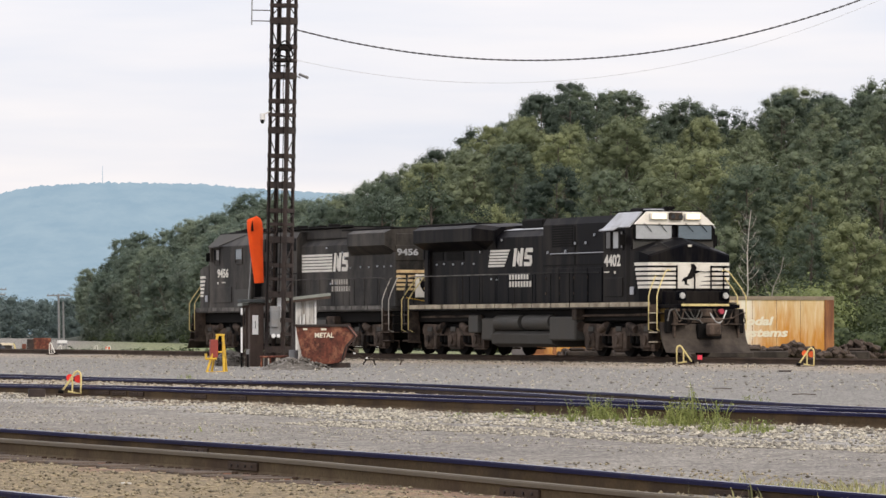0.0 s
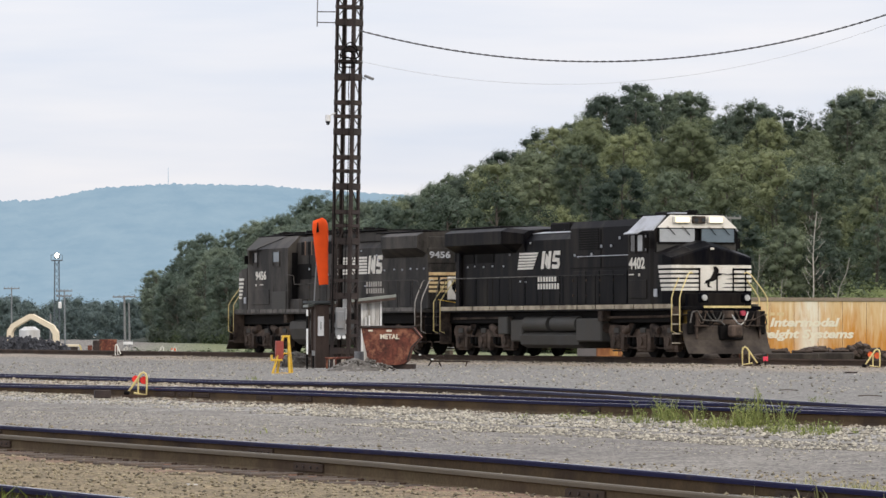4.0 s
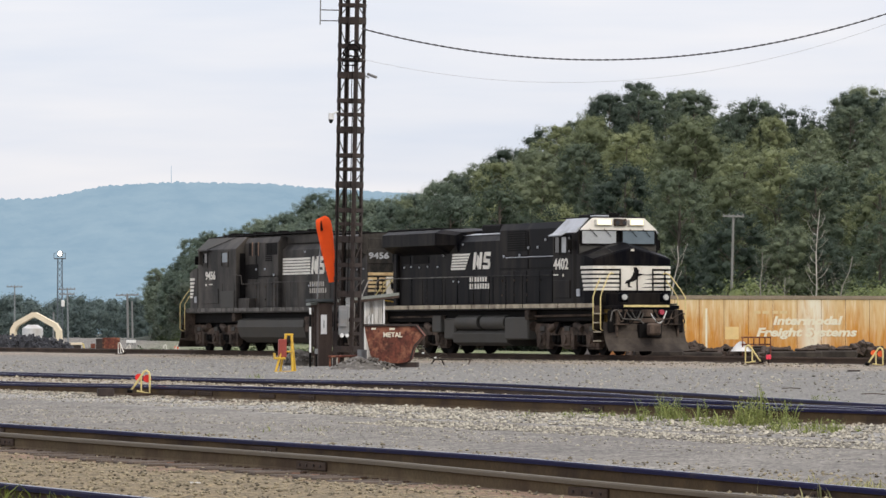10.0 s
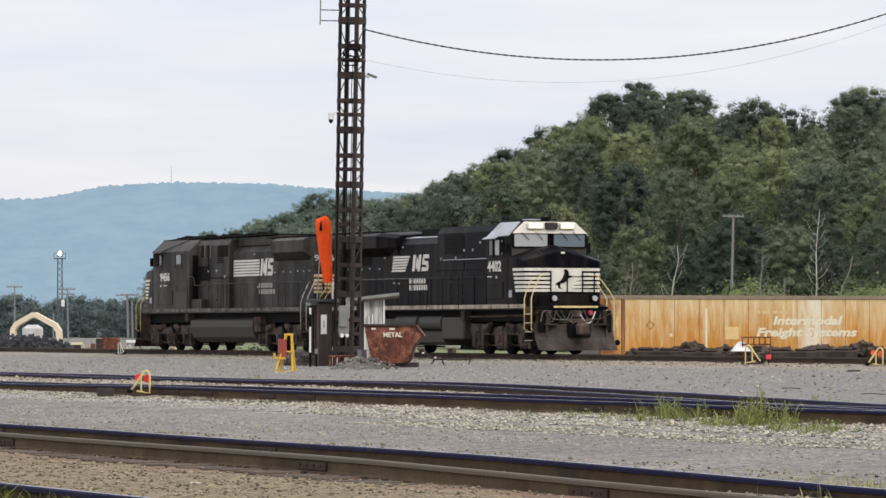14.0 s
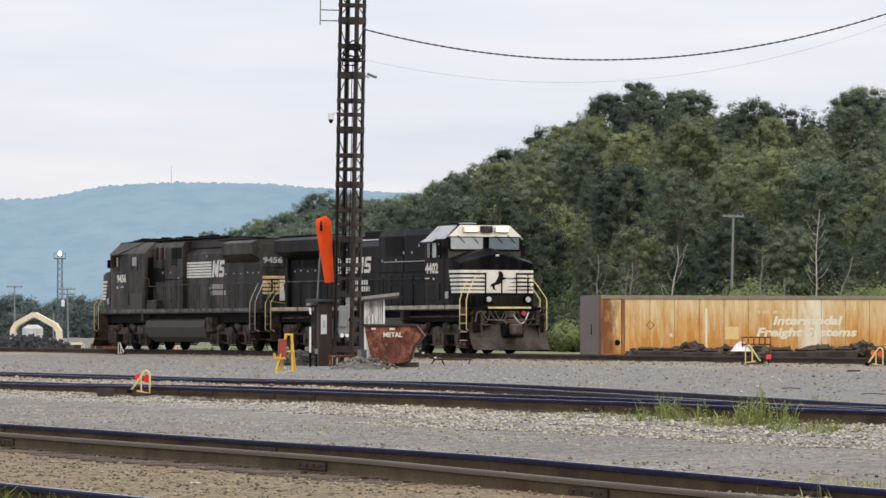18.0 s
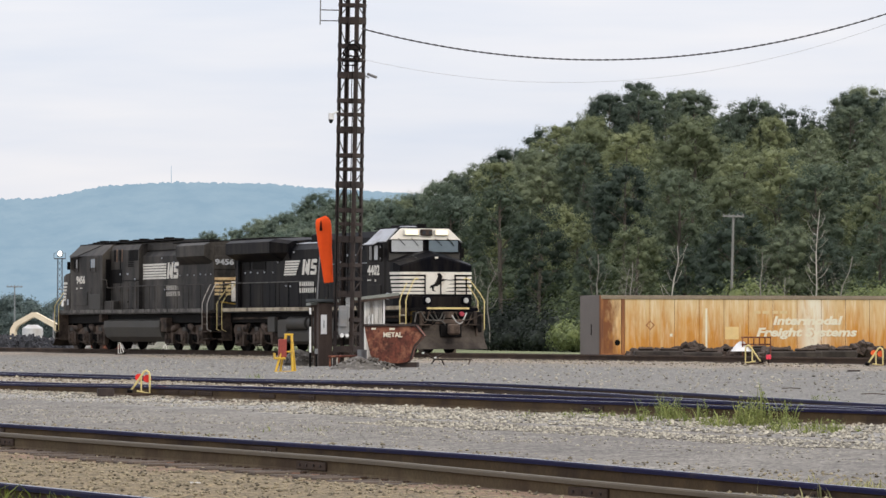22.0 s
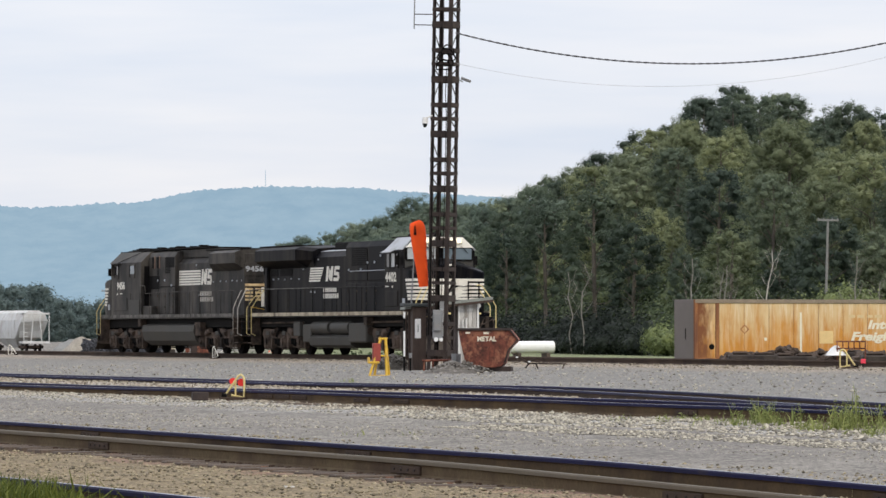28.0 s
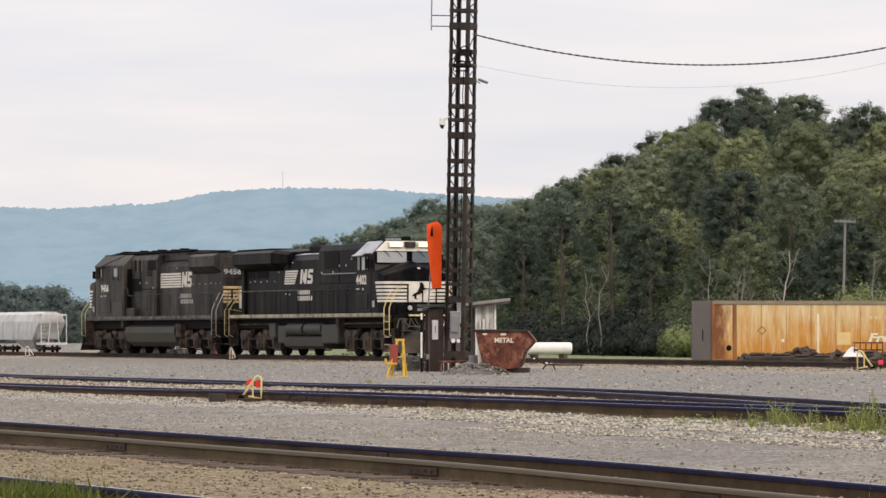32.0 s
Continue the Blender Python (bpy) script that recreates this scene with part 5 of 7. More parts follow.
part("earth_strap", Shape().pipe([(-0.10, 0.36, 0.6), (-0.10, 0.36, 14.4)], 0.024, 5), DARK, tower)
bx = part("switch_box", Shape().box(-0.26, 0.06, -0.66, -0.44, 1.10, 2.02, 0.02), GREYBOX, tower, "grey steel switch box")
part("meter", Shape().box(-0.22, 0.0, -0.74, -0.65, 1.35, 1.9, 0.02), GREYBOX, bx)
part("meter_glass", Shape().tube((-0.14, -0.70, 1.08), (-0.14, -0.76, 1.08), 0.07, n=10).tube((0.02, -0.70, 1.08), (0.02, -0.76, 1.08), 0.06, n=10), WHITEP, bx)
part("inner_panel", Shape().box(-0.05, 0.12, -0.1, 0.0, 1.1, 2.45, 0.01), WHITEP, tower, "pale panel behind the lattice")

# overhead cables
def overhead(b0, vb, vz, curve, label, mater, r):
    s = Shape()
    strands = 2 if r > 0.02 else 1
    for k in range(strands):
        pts = []
        for i in range(361):
            b = b0 + (0.14612 - b0) * i / 360
            p = sight(b, TOWER_AT, EYE_Z + vz + curve * (b - vb) ** 2)
            turn = i * 0.85 + k * math.pi
            pts.append(p + Vector((0, math.cos(turn), math.sin(turn))) * (r * 0.55 if strands > 1 else 0))
        s.pipe(pts, r * (0.68 if strands > 1 else 1), 5)
    ob = part("overhead_cable", s, mater)
    tagged(ob, label, "cable", "overhead cables")


overhead(-0.01759, 0.03372, 479 / 55.68, 3.15e-4 * 8185 ** 2 / 55.68, "thick dark twisted overhead cable hanging from the lattice tower", CABLE, 0.025)
overhead(-0.01759, 0.02639, 439 / 55.68, 3.2e-4 * 8185 ** 2 / 55.68, "thin pale overhead wire hanging from the lattice tower", THINCABLE, 0.007)

# ---------- shed behind the tower ----------
shed = thing("shed", facing(-0.01979, 148.6, -0.40, 6), "small weathered shed with a felt roof beside the tower", "shed")
for i in range(4):
    part("white_board", Shape().box(0.42 + i * 0.135, 0.545 + i * 0.135, -0.50, -0.47, 0.0, 2.17 + 0.01 * i, 0.004), WHITEWOOD, shed, "peeling white board")
part("white_trim", Shape().box(0.965, 1.03, -0.53, -0.46, 0.0, 2.22, 0.006), WHITEP, shed)
part("white_trim", Shape().box(0.36, 0.42, -0.53, -0.46, 0.0, 2.15, 0.006), WHITEP, shed)
part("corner_post", Shape().box(-1.24, -1.16, -0.44, -0.36, 0.0, 2.0, 0.01), OLDWOOD, shed)
part("wall", Shape().box(0.36, 0.42, -0.46, 1.2, 0.0, 2.1, 0.0), OLDWOOD, shed, "dark board wall")
part("wall", Shape().box(0.97, 1.01, -0.46, 1.2, 0.0, 2.2, 0.0), OLDWOOD, shed)
part("corner_post", Shape().box(-1.24, -1.16, 1.1, 1.18, 0.0, 2.0, 0.01), OLDWOOD, shed)
part("wall", Shape().box(0.42, 0.97, 1.18, 1.22, 0.0, 2.1, 0.0), OLDWOOD, shed)
rf = part("roof", Shape().prism([(-1.36, 2.02), (1.47, 2.34), (1.47, 2.43), (-1.36, 2.10)], "y", -0.72, 1.35), ROOFING, shed, "grey-green felt roof with a single slope")
part("fascia", Shape().prism([(-1.36, 1.94), (1.47, 2.26), (1.47, 2.34), (-1.36, 2.02)], "y", -0.75, -0.72), OLDWOOD, rf)
part("white_pipe", Shape().tube((0.50, -0.6, 1.1), (0.50, -0.6, 1.7), 0.03, n=6).tube((0.62, -0.6, 1.1), (0.62, -0.6, 1.75), 0.03, n=6), WHITEP, shed)

booth = thing("cabinet_post", facing(-0.02553, 147.75, -0.40, 12), "dark brown wooden cabinet with a white panel beside the tower", "cabinet")
part("body", Shape().box(-0.24, 0.20, -0.2, 0.2, 0.0, 2.10, 0.015), OLDWOOD, booth)
wp = part("white_panel", Shape().box(-0.17, 0.02, -0.235, -0.2, 1.10, 1.72, 0.006), mat("clean_white_notice", (0.86, 0.86, 0.84), rough=0.6, vary=0.04, scale=3, fine=30, bump=0.0), booth, "white notice panel")
part("notice_bar", Shape().box(-0.085, -0.065, -0.242, -0.235, 1.30, 1.54), TANK, wp)
part("cap", Shape().box(-0.56, 0.30, -0.34, 0.34, 2.13, 2.22, 0.01), mat("dark_slate_felt", (0.060, 0.068, 0.070), rough=0.9, vary=0.3, scale=2, fine=30, bump=0.2), booth, "dark slate-grey felt cap")

marker = thing("marker_post", facing(-0.02871, 145.5, -0.42), "thin black and white banded marker post in the gravel", "post")
for i, (z0, z1, mm) in enumerate(((0, 0.55, DARK), (0.55, 1.35, WHITEP), (1.35, 1.75, DARK), (1.75, 1.95, WHITEP))):
    part("band", Shape().tube((0, 0, z0), (0, 0, z1), 0.032, n=8), mm, marker)
post2 = thing("stub_post", facing(-0.02737, 145.8, -0.42), "short white stub post in the gravel", "post")
part("stub", Shape().tube((0, 0, 0), (0, 0, 0.55), 0.03, n=8), DARK, post2)
part("cap", Shape().tube((0, 0, 0.5), (0, 0, 0.66), 0.05, n=8), GREYBOX, post2)

rr = thing("pipe_barrier", facing(-0.02101, 145.0, -0.40), "low rusty pipe barrier at the foot of the tower", "barrier")
part("top_rail", Shape().tube((-0.55, 0, 0.40), (0.55, 0, 0.42), 0.035, n=8), REDRUST, rr)
for x in (-0.5, -0.22, 0.45):
    part("upright", Shape().tube((x, 0, 0), (x, 0, 0.40), 0.03, n=8), REDRUST, rr)
drum = thing("steel_drum", facing(-0.01747, 144.6, -0.40), "small grey steel drum at the foot of the tower", "drum")
part("shell", Shape().tube((0, 0, 0), (0, 0, 0.62), 0.15, n=14).tube((0, 0, 0.30), (0, 0, 0.33), 0.16, n=14), GREYBOX, drum)
plank = thing("plank", facing(-0.02590, 142.2, -0.36, 20), "short grey broken plank lying on the gravel", "plank")
part("board", Shape().box(-0.4, 0.4, -0.1, 0.1, 0, 0.05, 0.01), GREYBOX, plank)


def mound(name, b, ahead, z, rx, ry, h, material, label, seed, category="heap"):
    rings, n = [], 22
    for j in range(9):
        r = 1 - j / 8
        ring = []
        for k in range(n):
            a = 2 * math.pi * k / n
            w = 1 + 0.22 * noise.noise((math.cos(a) * 1.5, math.sin(a) * 1.5, seed + j * 0.25))
            hh = h * (1 - r ** 1.5) * (1 + 0.25 * noise.noise((math.cos(a) * r * 3, math.sin(a) * r * 3, seed + 9)))
            ring.append((rx * r * w * math.cos(a), ry * r * w * math.sin(a), hh - 0.05))
        rings.append(ring)
    ob = part(name, Shape().loft(rings, smooth=True), material, m=facing(b, ahead, z))
    return tagged(ob, label, category)


HEAP = mat("heaped_grey_gravel", (0.105, 0.094, 0.080), rough=0.95, vary=0.55, scale=5.0, fine=16, bump=1.0, dirt=(0.30, 0.28, 0.25), dirt_at=0.60, spread=0.04)
mound("gravel_mound", -0.01800, 139.0, -0.42, 1.18, 2.4, 0.50, HEAP, "low heap of grey gravel before the tower", 3)
mound("gravel_mound", -0.03103, 150.0, -0.40, 0.95, 0.9, 0.66, HEAP, "low heap of grey gravel beside the shed", 5)

# ---------- rusty skip ----------
skip = thing("skip", facing(-0.01088, 143.6, -0.28, -4), "rusty red-brown steel skip with worn white lettering", "skip")
prof = [(-0.85, 1.16), (0.76, 1.16), (1.02, 0.87), (0.72, 0.58), (0.66, 0.40), (0.60, 0.20), (0.50, 0.11), (0.30, 0.08), (-0.36, 0.08), (-0.52, 0.13), (-0.64, 0.26), (-0.70, 0.50), (-0.80, 0.88)]
skip.scale = (0.98, 1.0, 1.08)
part("shell", Shape().prism(prof, "y", -0.62, 0.62), REDRUST, skip)
part("rim", Shape().box(-0.90, 0.79, -0.67, -0.60, 1.13, 1.20, 0.01).box(-0.90, 0.79, 0.60, 0.67, 1.13, 1.20, 0.01).box(-0.91, -0.83, -0.67, 0.67, 1.13, 1.20, 0.01), RUST, skip)
part("inside", Shape().box(-0.80, 0.72, -0.56, 0.56, 1.162, 1.168), DARK, skip)
part("front_edge", Shape().pipe([(0.78, -0.64, 1.16), (1.04, -0.64, 0.87), (0.74, -0.64, 0.58), (0.68, -0.64, 0.40), (0.62, -0.64, 0.20)], 0.026), RUST, skip)
part("foot", Shape().box(-0.35, 0.80, -0.5, 0.5, -0.10, 0.10, 0.01), RUST, skip)
for x in (-0.45, 0.15):
    part("rib", Shape().box(x - 0.03, x + 0.03, -0.635, -0.62, 0.2, 0.70, 0.008), REDRUST, skip)
words("METAL", 0.19, skip, pose(0.05, -0.632, 0.885, 90), FADEDWHITE, "lettering", "worn white lettering", 1.0, 0.006, 0.60)
part("worn_mark", Shape().box(-0.05, 0.12, -0.631, -0.622, 1.03, 1.09), FADEDWHITE, skip, "worn pale marks")
part("worn_mark", Shape().box(-0.62, -0.48, -0.631, -0.622, 1.04, 1.09), FADEDWHITE, skip, "worn pale marks")

# ---------- yellow steps with a red box ----------
ladder = thing("trestle_stand", facing(-0.03396, 132.5, -0.41, 8), "bright yellow welded steel trestle stand with a red box", "stand")
fr = [((-0.34, -0.28, 0), (0.0, -0.10, 1.10)), ((0.16, -0.28, 0), (0.15, -0.10, 1.12)), ((-0.14, 0.28, 0), (0.02, 0.10, 1.10)), ((0.30, 0.28, 0), (0.17, 0.10, 1.12))]
for a, b in fr:
    part("leg", Shape().tube(a, b, 0.037, n=8), YELLOW, ladder)
part("top_plate", Shape().box(-0.04, 0.20, -0.14, 0.14, 1.08, 1.14, 0.01), YELLOW, ladder)
for z in (0.05, 0.62):
    part("cross_bar", Shape().tube((-0.32 + 0.29 * z, -0.28 + 0.16 * z, z), (0.16, -0.28 + 0.16 * z, z), 0.024, n=6), YELLOW, ladder)
    part("cross_bar", Shape().tube((0.16, -0.28 + 0.16 * z, z), (0.30 - 0.12 * z, 0.28 - 0.16 * z, z), 0.024, n=6), YELLOW, ladder)
part("tray", Shape().box(-0.36, -0.04, -0.26, 0.05, 0.40, 0.46, 0.01).box(-0.36, -0.32, -0.26, 0.05, 0.46, 0.58, 0.008), YELLOW, ladder)
part("red_box", Shape().box(-0.22, 0.0, -0.22, 0.06, 0.46, 0.98, 0.02), mat("dull_red_paint", (0.30, 0.05, 0.035), rough=0.6, vary=0.25, scale=5, fine=40, bump=0.05), ladder, "dull red box")

# ---------- windsock ----------
sock_mast = thing("windsock", facing(-0.02615, 147.6, 0.0), "bright orange windsock hanging limp from a thin pole", "windsock")
part("pole", Shape().tube((-0.16, 0, 1.78), (0.0, 0.03, 4.32), 0.022, n=8), GREYBOX, sock_mast)
cloth = Shape()
rings = []
for j in range(15):
    u = j / 14
    w = (0.27 - 0.12 * u) * (0.42, 0.80, 0.96)[j] if j < 3 else 0.27 - 0.12 * u
    ring = []
    for k in range(20):
        a = 2 * math.pi * k / 20
        fold = 1 + 0.16 * math.cos(3 * a + 2.0 * u) * (0.4 + 0.6 * math.sin(math.pi * min(1, u * 1.6))) + 0.05 * noise.noise((3 * math.cos(a), 3 * math.sin(a), u * 7))
        ring.append((w * fold * math.cos(a), w * 0.60 * fold * math.sin(a), 0.10 - 2.24 * max(u - 0.06, 0.35 * u) + 0.03 * math.cos(a) * (j == 0)))
    rings.append(ring)
sock = part("sock", cloth.loft(rings, smooth=True), ORANGE, sock_mast, "limp orange cloth sock", pose(0, 0, 4.34))
part("slit", Shape().loft([[(-0.05 - 0.02 * i % 2, -0.175 - 0.03 * min(1, u * 5), 0.0 - u), (-0.022, -0.182 - 0.03 * min(1, u * 5), 0.0 - u), (-0.022, -0.172, 0.0 - u), (-0.05, -0.166, 0.0 - u)] for i, u in enumerate((0.03, 0.12, 0.22, 0.34))]), DARK, sock, "dark opening of the sock")

# ---------- freight container standing across the yard ----------
CN = sight(0.03409, 204.0, -0.5)
box = thing("freight_container", pose(CN.x, CN.y, CN.z, rz=87.0), "faded orange freight container with rust streaks standing behind the tracks", "container")
LNG, HGT, WID = 14.63, 2.87, 2.44       # local x runs away to the right, -y faces the tracks, so y > 0 lies behind
part("core", Shape().box(0.05, LNG - 0.05, 0.06, WID - 0.05, 0.15, HGT - 0.08), BOXORANGE, box)
npan = 11
pw = (LNG - 1.62) / npan
for i in range(npan):
    x0 = 1.16 + i * pw
    part("side_panel", Shape().box(x0 + 0.005, x0 + pw - 0.005, 0.03, 0.07, 0.30, HGT - 0.17, 0.008), BOXORANGE, box, "faded orange side panel")
    part("panel_joint", Shape().box(x0 + pw - 0.007, x0 + pw + 0.007, 0.024, 0.05, 0.30, HGT - 0.17, 0.004), BOXRUST, box)
part("corner_panel", Shape().box(0.0, 0.98, 0.03, 0.07, 0.2, HGT - 0.17, 0.01), BOXORANGE, box, "rust-bled corner panel")
part("post", Shape().box(0.99, 1.14, 0.0, 0.10, 0.0, HGT - 0.05, 0.015), BOXRUST, box, "rusty lifting post")
part("post", Shape().box(-0.03, 0.13, -0.01, 0.12, 0.0, HGT, 0.02), BOXRUST, box)
part("post", Shape().box(LNG - 0.45, LNG, -0.01, 0.12, 0.0, HGT, 0.02), BOXRUST, box)
part("top_rail", Shape().box(0, LNG, -0.012, 0.12, HGT - 0.17, HGT, 0.012), BOXTOP, box, "dirty brown top rail")
part("bottom_rail", Shape().box(0, LNG, 0.0, 0.12, 0.0, 0.28, 0.012), BOXRUST, box)
part("roof", Shape().box(0, LNG, 0.1, WID, HGT - 0.06, HGT - 0.01, 0.01), BOXTOP, box)
part("end_wall", Shape().box(-0.04, 0.02, 0.12, WID, 0.0, HGT, 0.01), BOXGREY, box, "end wall painted grey-brown as if in shade")
part("end_wall", Shape().box(LNG - 0.02, LNG + 0.03, 0.12, WID, 0.0, HGT, 0.01), BOXGREY, box)
part("back_wall", Shape().box(0, LNG, WID - 0.05, WID, 0.0, HGT, 0.01), BOXORANGE, box)
part("latch", Shape().box(-0.07, -0.04, 1.0, 1.05, 1.1, 1.6, 0.01), DARK, box)
dmd = Shape().add([(2.36 + 0.22 * a, 0.024, 1.55 + 0.22 * b) for a, b in ((1, 0), (0, 1), (-1, 0), (0, -1))] + [(2.36 + 0.15 * a, 0.024, 1.55 + 0.15 * b) for a, b in ((1, 0), (0, 1), (-1, 0), (0, -1))], [(i, (i + 1) % 4, 4 + (i + 1) % 4, 4 + i) for i in range(4)])
part("diamond_mark", dmd, BOXRUST, box, "faint diamond outline")
part("round_plate", Shape().tube((0.80, 0.02, 0.78), (0.80, 0.035, 0.78), 0.13, n=14), DARK, box)
part("pale_patch", Shape().box(5.95, 6.6, 0.022, 0.03, 0.92, 1.48), mat("pale_yellow_patch", (0.72, 0.52, 0.24), rough=0.6, vary=0.08, scale=3, fine=20, bump=0.02), box, "pale square patch")
part("white_streak", Shape().box(5.0, 5.09, 0.022, 0.029, 0.35, 2.3), FADEDWHITE, box, "long pale streak")
part("white_streak", Shape().box(3.3, 3.42, 0.022, 0.029, 1.05, 1.18), FADEDWHITE, box, "pale spot")
words("Intermodal", 0.52, box, pose(9.9, 0.016, 1.74, 90), FADEDWHITE, "lettering", "faded white lettering", 1.25, 0.020, 3.40, 0.22)
words("Freight Systems", 0.52, box, pose(9.87, 0.016, 1.22, 90), FADEDWHITE, "lettering", "faded white lettering", 1.15, 0.020, 4.90, 0.22)
GHOST = (mat("ghost_lettering", (0.66, 0.50, 0.27), rough=0.6, vary=0.1, scale=3, fine=20, bump=0.02))
for xa, xz in ((7.35, 7.65), (7.75, 8.05), (8.25, 8.5), (8.6, 8.95)):
    part("ghost_mark", Shape().box(xa, xz, 0.012, 0.022, 2.06, 2.2), GHOST, box, "ghosted pale mark")
# ---------- derail stands: bent yellow hoops with a red target ----------
def hoop_stand(b, ahead, z, turn, paint, red, label, sz=1.0):
    st = thing("derail_stand", facing(b, ahead, z, turn), label, "derail stand", "derail stands beside the rails")
    pts = [(-0.24, 0, 0.07), (0.02, 0, 0.38), (0.06, 0, 0.43), (0.12, 0, 0.46), (0.18, 0, 0.43), (0.20, 0, 0.36), (0.20, 0, 0.03), (-0.10, 0, 0.07)]
    part("hoop", Shape().pipe([(p[0] * sz * 0.82, p[1] * sz, p[2] * sz) for p in pts], 0.021 * sz, 8), paint, st)
    part("stay", Shape().tube((0.0, 0.01, 0.07 * sz), (0.0, 0.01, 0.36 * sz), 0.018 * sz, n=6), paint, st)
    part("foot", Shape().box(-0.3 * sz, 0.26 * sz, -0.1, 0.1, -0.05, 0.035, 0.01), RAIL_SIDE, st)
    part("latch", Shape().tube((-0.26 * sz, -0.03, 0.08 * sz), (-0.16 * sz, -0.03, 0.06 * sz), 0.04 * sz, n=8), DARK, st)
    if red:
        part("target", Shape().tube((-0.05 * sz, 0.06, 0.33 * sz), (-0.05 * sz, 0.075, 0.33 * sz), 0.07 * sz, n=14), red, st, "round red target")
        part("target", Shape().tube((0.11 * sz, 0.06, 0.31 * sz), (0.11 * sz, 0.075, 0.31 * sz), 0.075 * sz, n=14), red, st, "round red target")
    return st


BRIGHTRED = mat("bright_red_target", (0.85, 0.03, 0.02), rough=0.5, vary=0.1, scale=5, fine=40, bump=0.02)
ORANGERED = mat("orange_red_target", (0.85, 0.14, 0.03), rough=0.5, vary=0.1, scale=5, fine=40, bump=0.02)
PINK = mat("pink_red_flag", (0.80, 0.05, 0.09), rough=0.5, vary=0.1, scale=5, fine=40, bump=0.02)
hoop_stand(-0.06524, 87.5, -0.40, 0, PALE_YELLOW, BRIGHTRED, "pale yellow derail hoop with red targets beside the rail")
hoop_stand(-0.06964, 196, -0.20, 130, CREAM, None, "pale derail hoop on the sleepers beside the rail", 1.1)
hoop_stand(0.06683, 139.5, -0.20, 180, PALE_YELLOW, None, "pale yellow derail hoop beside the rail", 1.25)
hoop_stand(0.09359, 132, -0.22, 0, PALE_YELLOW, ORANGERED, "pale yellow derail hoop with orange targets beside the rail", 1.2)
hoop_stand(-0.11374, 226, -0.20, 180, CREAM, None, "pale derail hoop on the sleepers beside the rail", 1.1)
fl = thing("track_flag", facing(0.07037, 140.5, -0.20), "small pink-red flag plate beside the rail", "flag")
part("plate", Shape().box(-0.075, 0.075, -0.01, 0.01, 0.14, 0.28, 0.01), PINK, fl)
part("stem", Shape().tube((0, 0, 0), (0, 0, 0.16), 0.015, n=6), DARK, fl)
for b, ah, zz, w, h in ((-0.07294, 85.5, -0.40, 0.30, 0.15), (0.08882, 124, -0.33, 0.30, 0.09)):
    bk = thing("timber_block", facing(b, ah, zz, 10), "short dark offcut of sleeper timber on the gravel", "timber block", "timber offcuts")
    part("block", Shape().box(-w / 2, w / 2, -0.12, 0.12, 0, h, 0.012), RUST, bk)
lit = thing("crumpled_paper", facing(-0.05388, 41.5, -0.585), "small crumpled white paper on the gravel", "litter")
part("paper", Shape().loft([[(0.045 * math.cos(a) * (1 + 0.4 * math.sin(3 * a + j)), 0.04 * math.sin(a) * (1 + 0.3 * math.cos(2 * a + j)), zz) for a in [k * math.pi / 4 for k in range(8)]] for j, zz in enumerate((0.0, 0.02, 0.045))]), WHITEP, lit)

# bent bars lying on trestles by the skip
rk = thing("bar_trestle", facing(0.00073, 150.0, -0.38), "low dark trestle of bent steel bars on the gravel", "trestle")
for pts in ([(-0.95, 0, 0.62), (-0.37, 0, 0.26), (0.84, 0.1, 0.25)], [(-0.56, 0, 0.0), (-0.38, 0, 0.26)], [(-0.04, 0, 0.0), (-0.15, 0, 0.26)], [(0.68, 0, 0.0), (0.78, 0, 0.26)], [(-0.42, 0.05, 0.27), (-0.12, 0.05, 0.44), (0.02, 0.05, 0.40)]):
    part("bar", Shape().pipe(pts, 0.024, 6), GRIME, rk)
# stand-ins for small white blocks farther back, added onto the bars
for x, z in ((-0.76, 0.44), (-0.36, 0.29)):
    part("white_tag", Shape().box(x - 0.04, x + 0.04, -0.03, 0.03, z, z + 0.05, 0.01), WHITEP, rk, "small white block added on the bars")

# ---------- scrap and rubble before the container ----------
random.seed(5)


def rubble(b, ahead, z, rx, h, label, chunk=0.15, material=None):
    """A jumbled heap of broken lumps over an earth core."""
    s = Shape()
    h *= 0.8
    n = int(130 * rx)
    for i in range(n):
        x, y = random.gauss(0, rx * 0.48), random.gauss(0, 0.3)
        env = max(0.05, h * (1 - (abs(x) / (rx * 1.25)) ** 1.6)) if abs(x) < rx * 1.25 else 0.04
        zz = env * random.random() ** 0.6
        w = chunk * random.uniform(0.35, 1.2)
        mm = Matrix.Translation((x, y, zz)) @ Euler((random.uniform(-.6, .6), random.uniform(-.6, .6), random.uniform(0, 6))).to_matrix().to_4x4()
        s.box(-w, w, -w * 0.7, w * 0.7, -w * 0.45, w * 0.45, w * 0.15, mm)
    ob = part("rubble_heap", s, material or RUBBLE, m=facing(b, ahead, z))
    return tagged(ob, label, "rubble heap", kind="stuff")


for i, (b, L, h) in enumerate(((0.04655, 1.7, 0.42), (0.05571, 1.5, 0.36), (0.06671, 1.3, 0.50), (0.07587, 1.9, 0.40), (0.08442, 1.6, 0.42), (0.09297, 1.5, 0.38), (0.10214, 1.6, 0.42))):
    cb = thing("concrete_block", facing(b, 161 + 1.5 * (i % 3), -0.30, random.uniform(-6, 6)), "dark stained concrete block lying in a row by the track", "concrete block", "row of concrete blocks")
    part("block", Shape().box(-L / 2, L / 2, -0.35, 0.35, 0, h, 0.05), CONCRETE, cb)
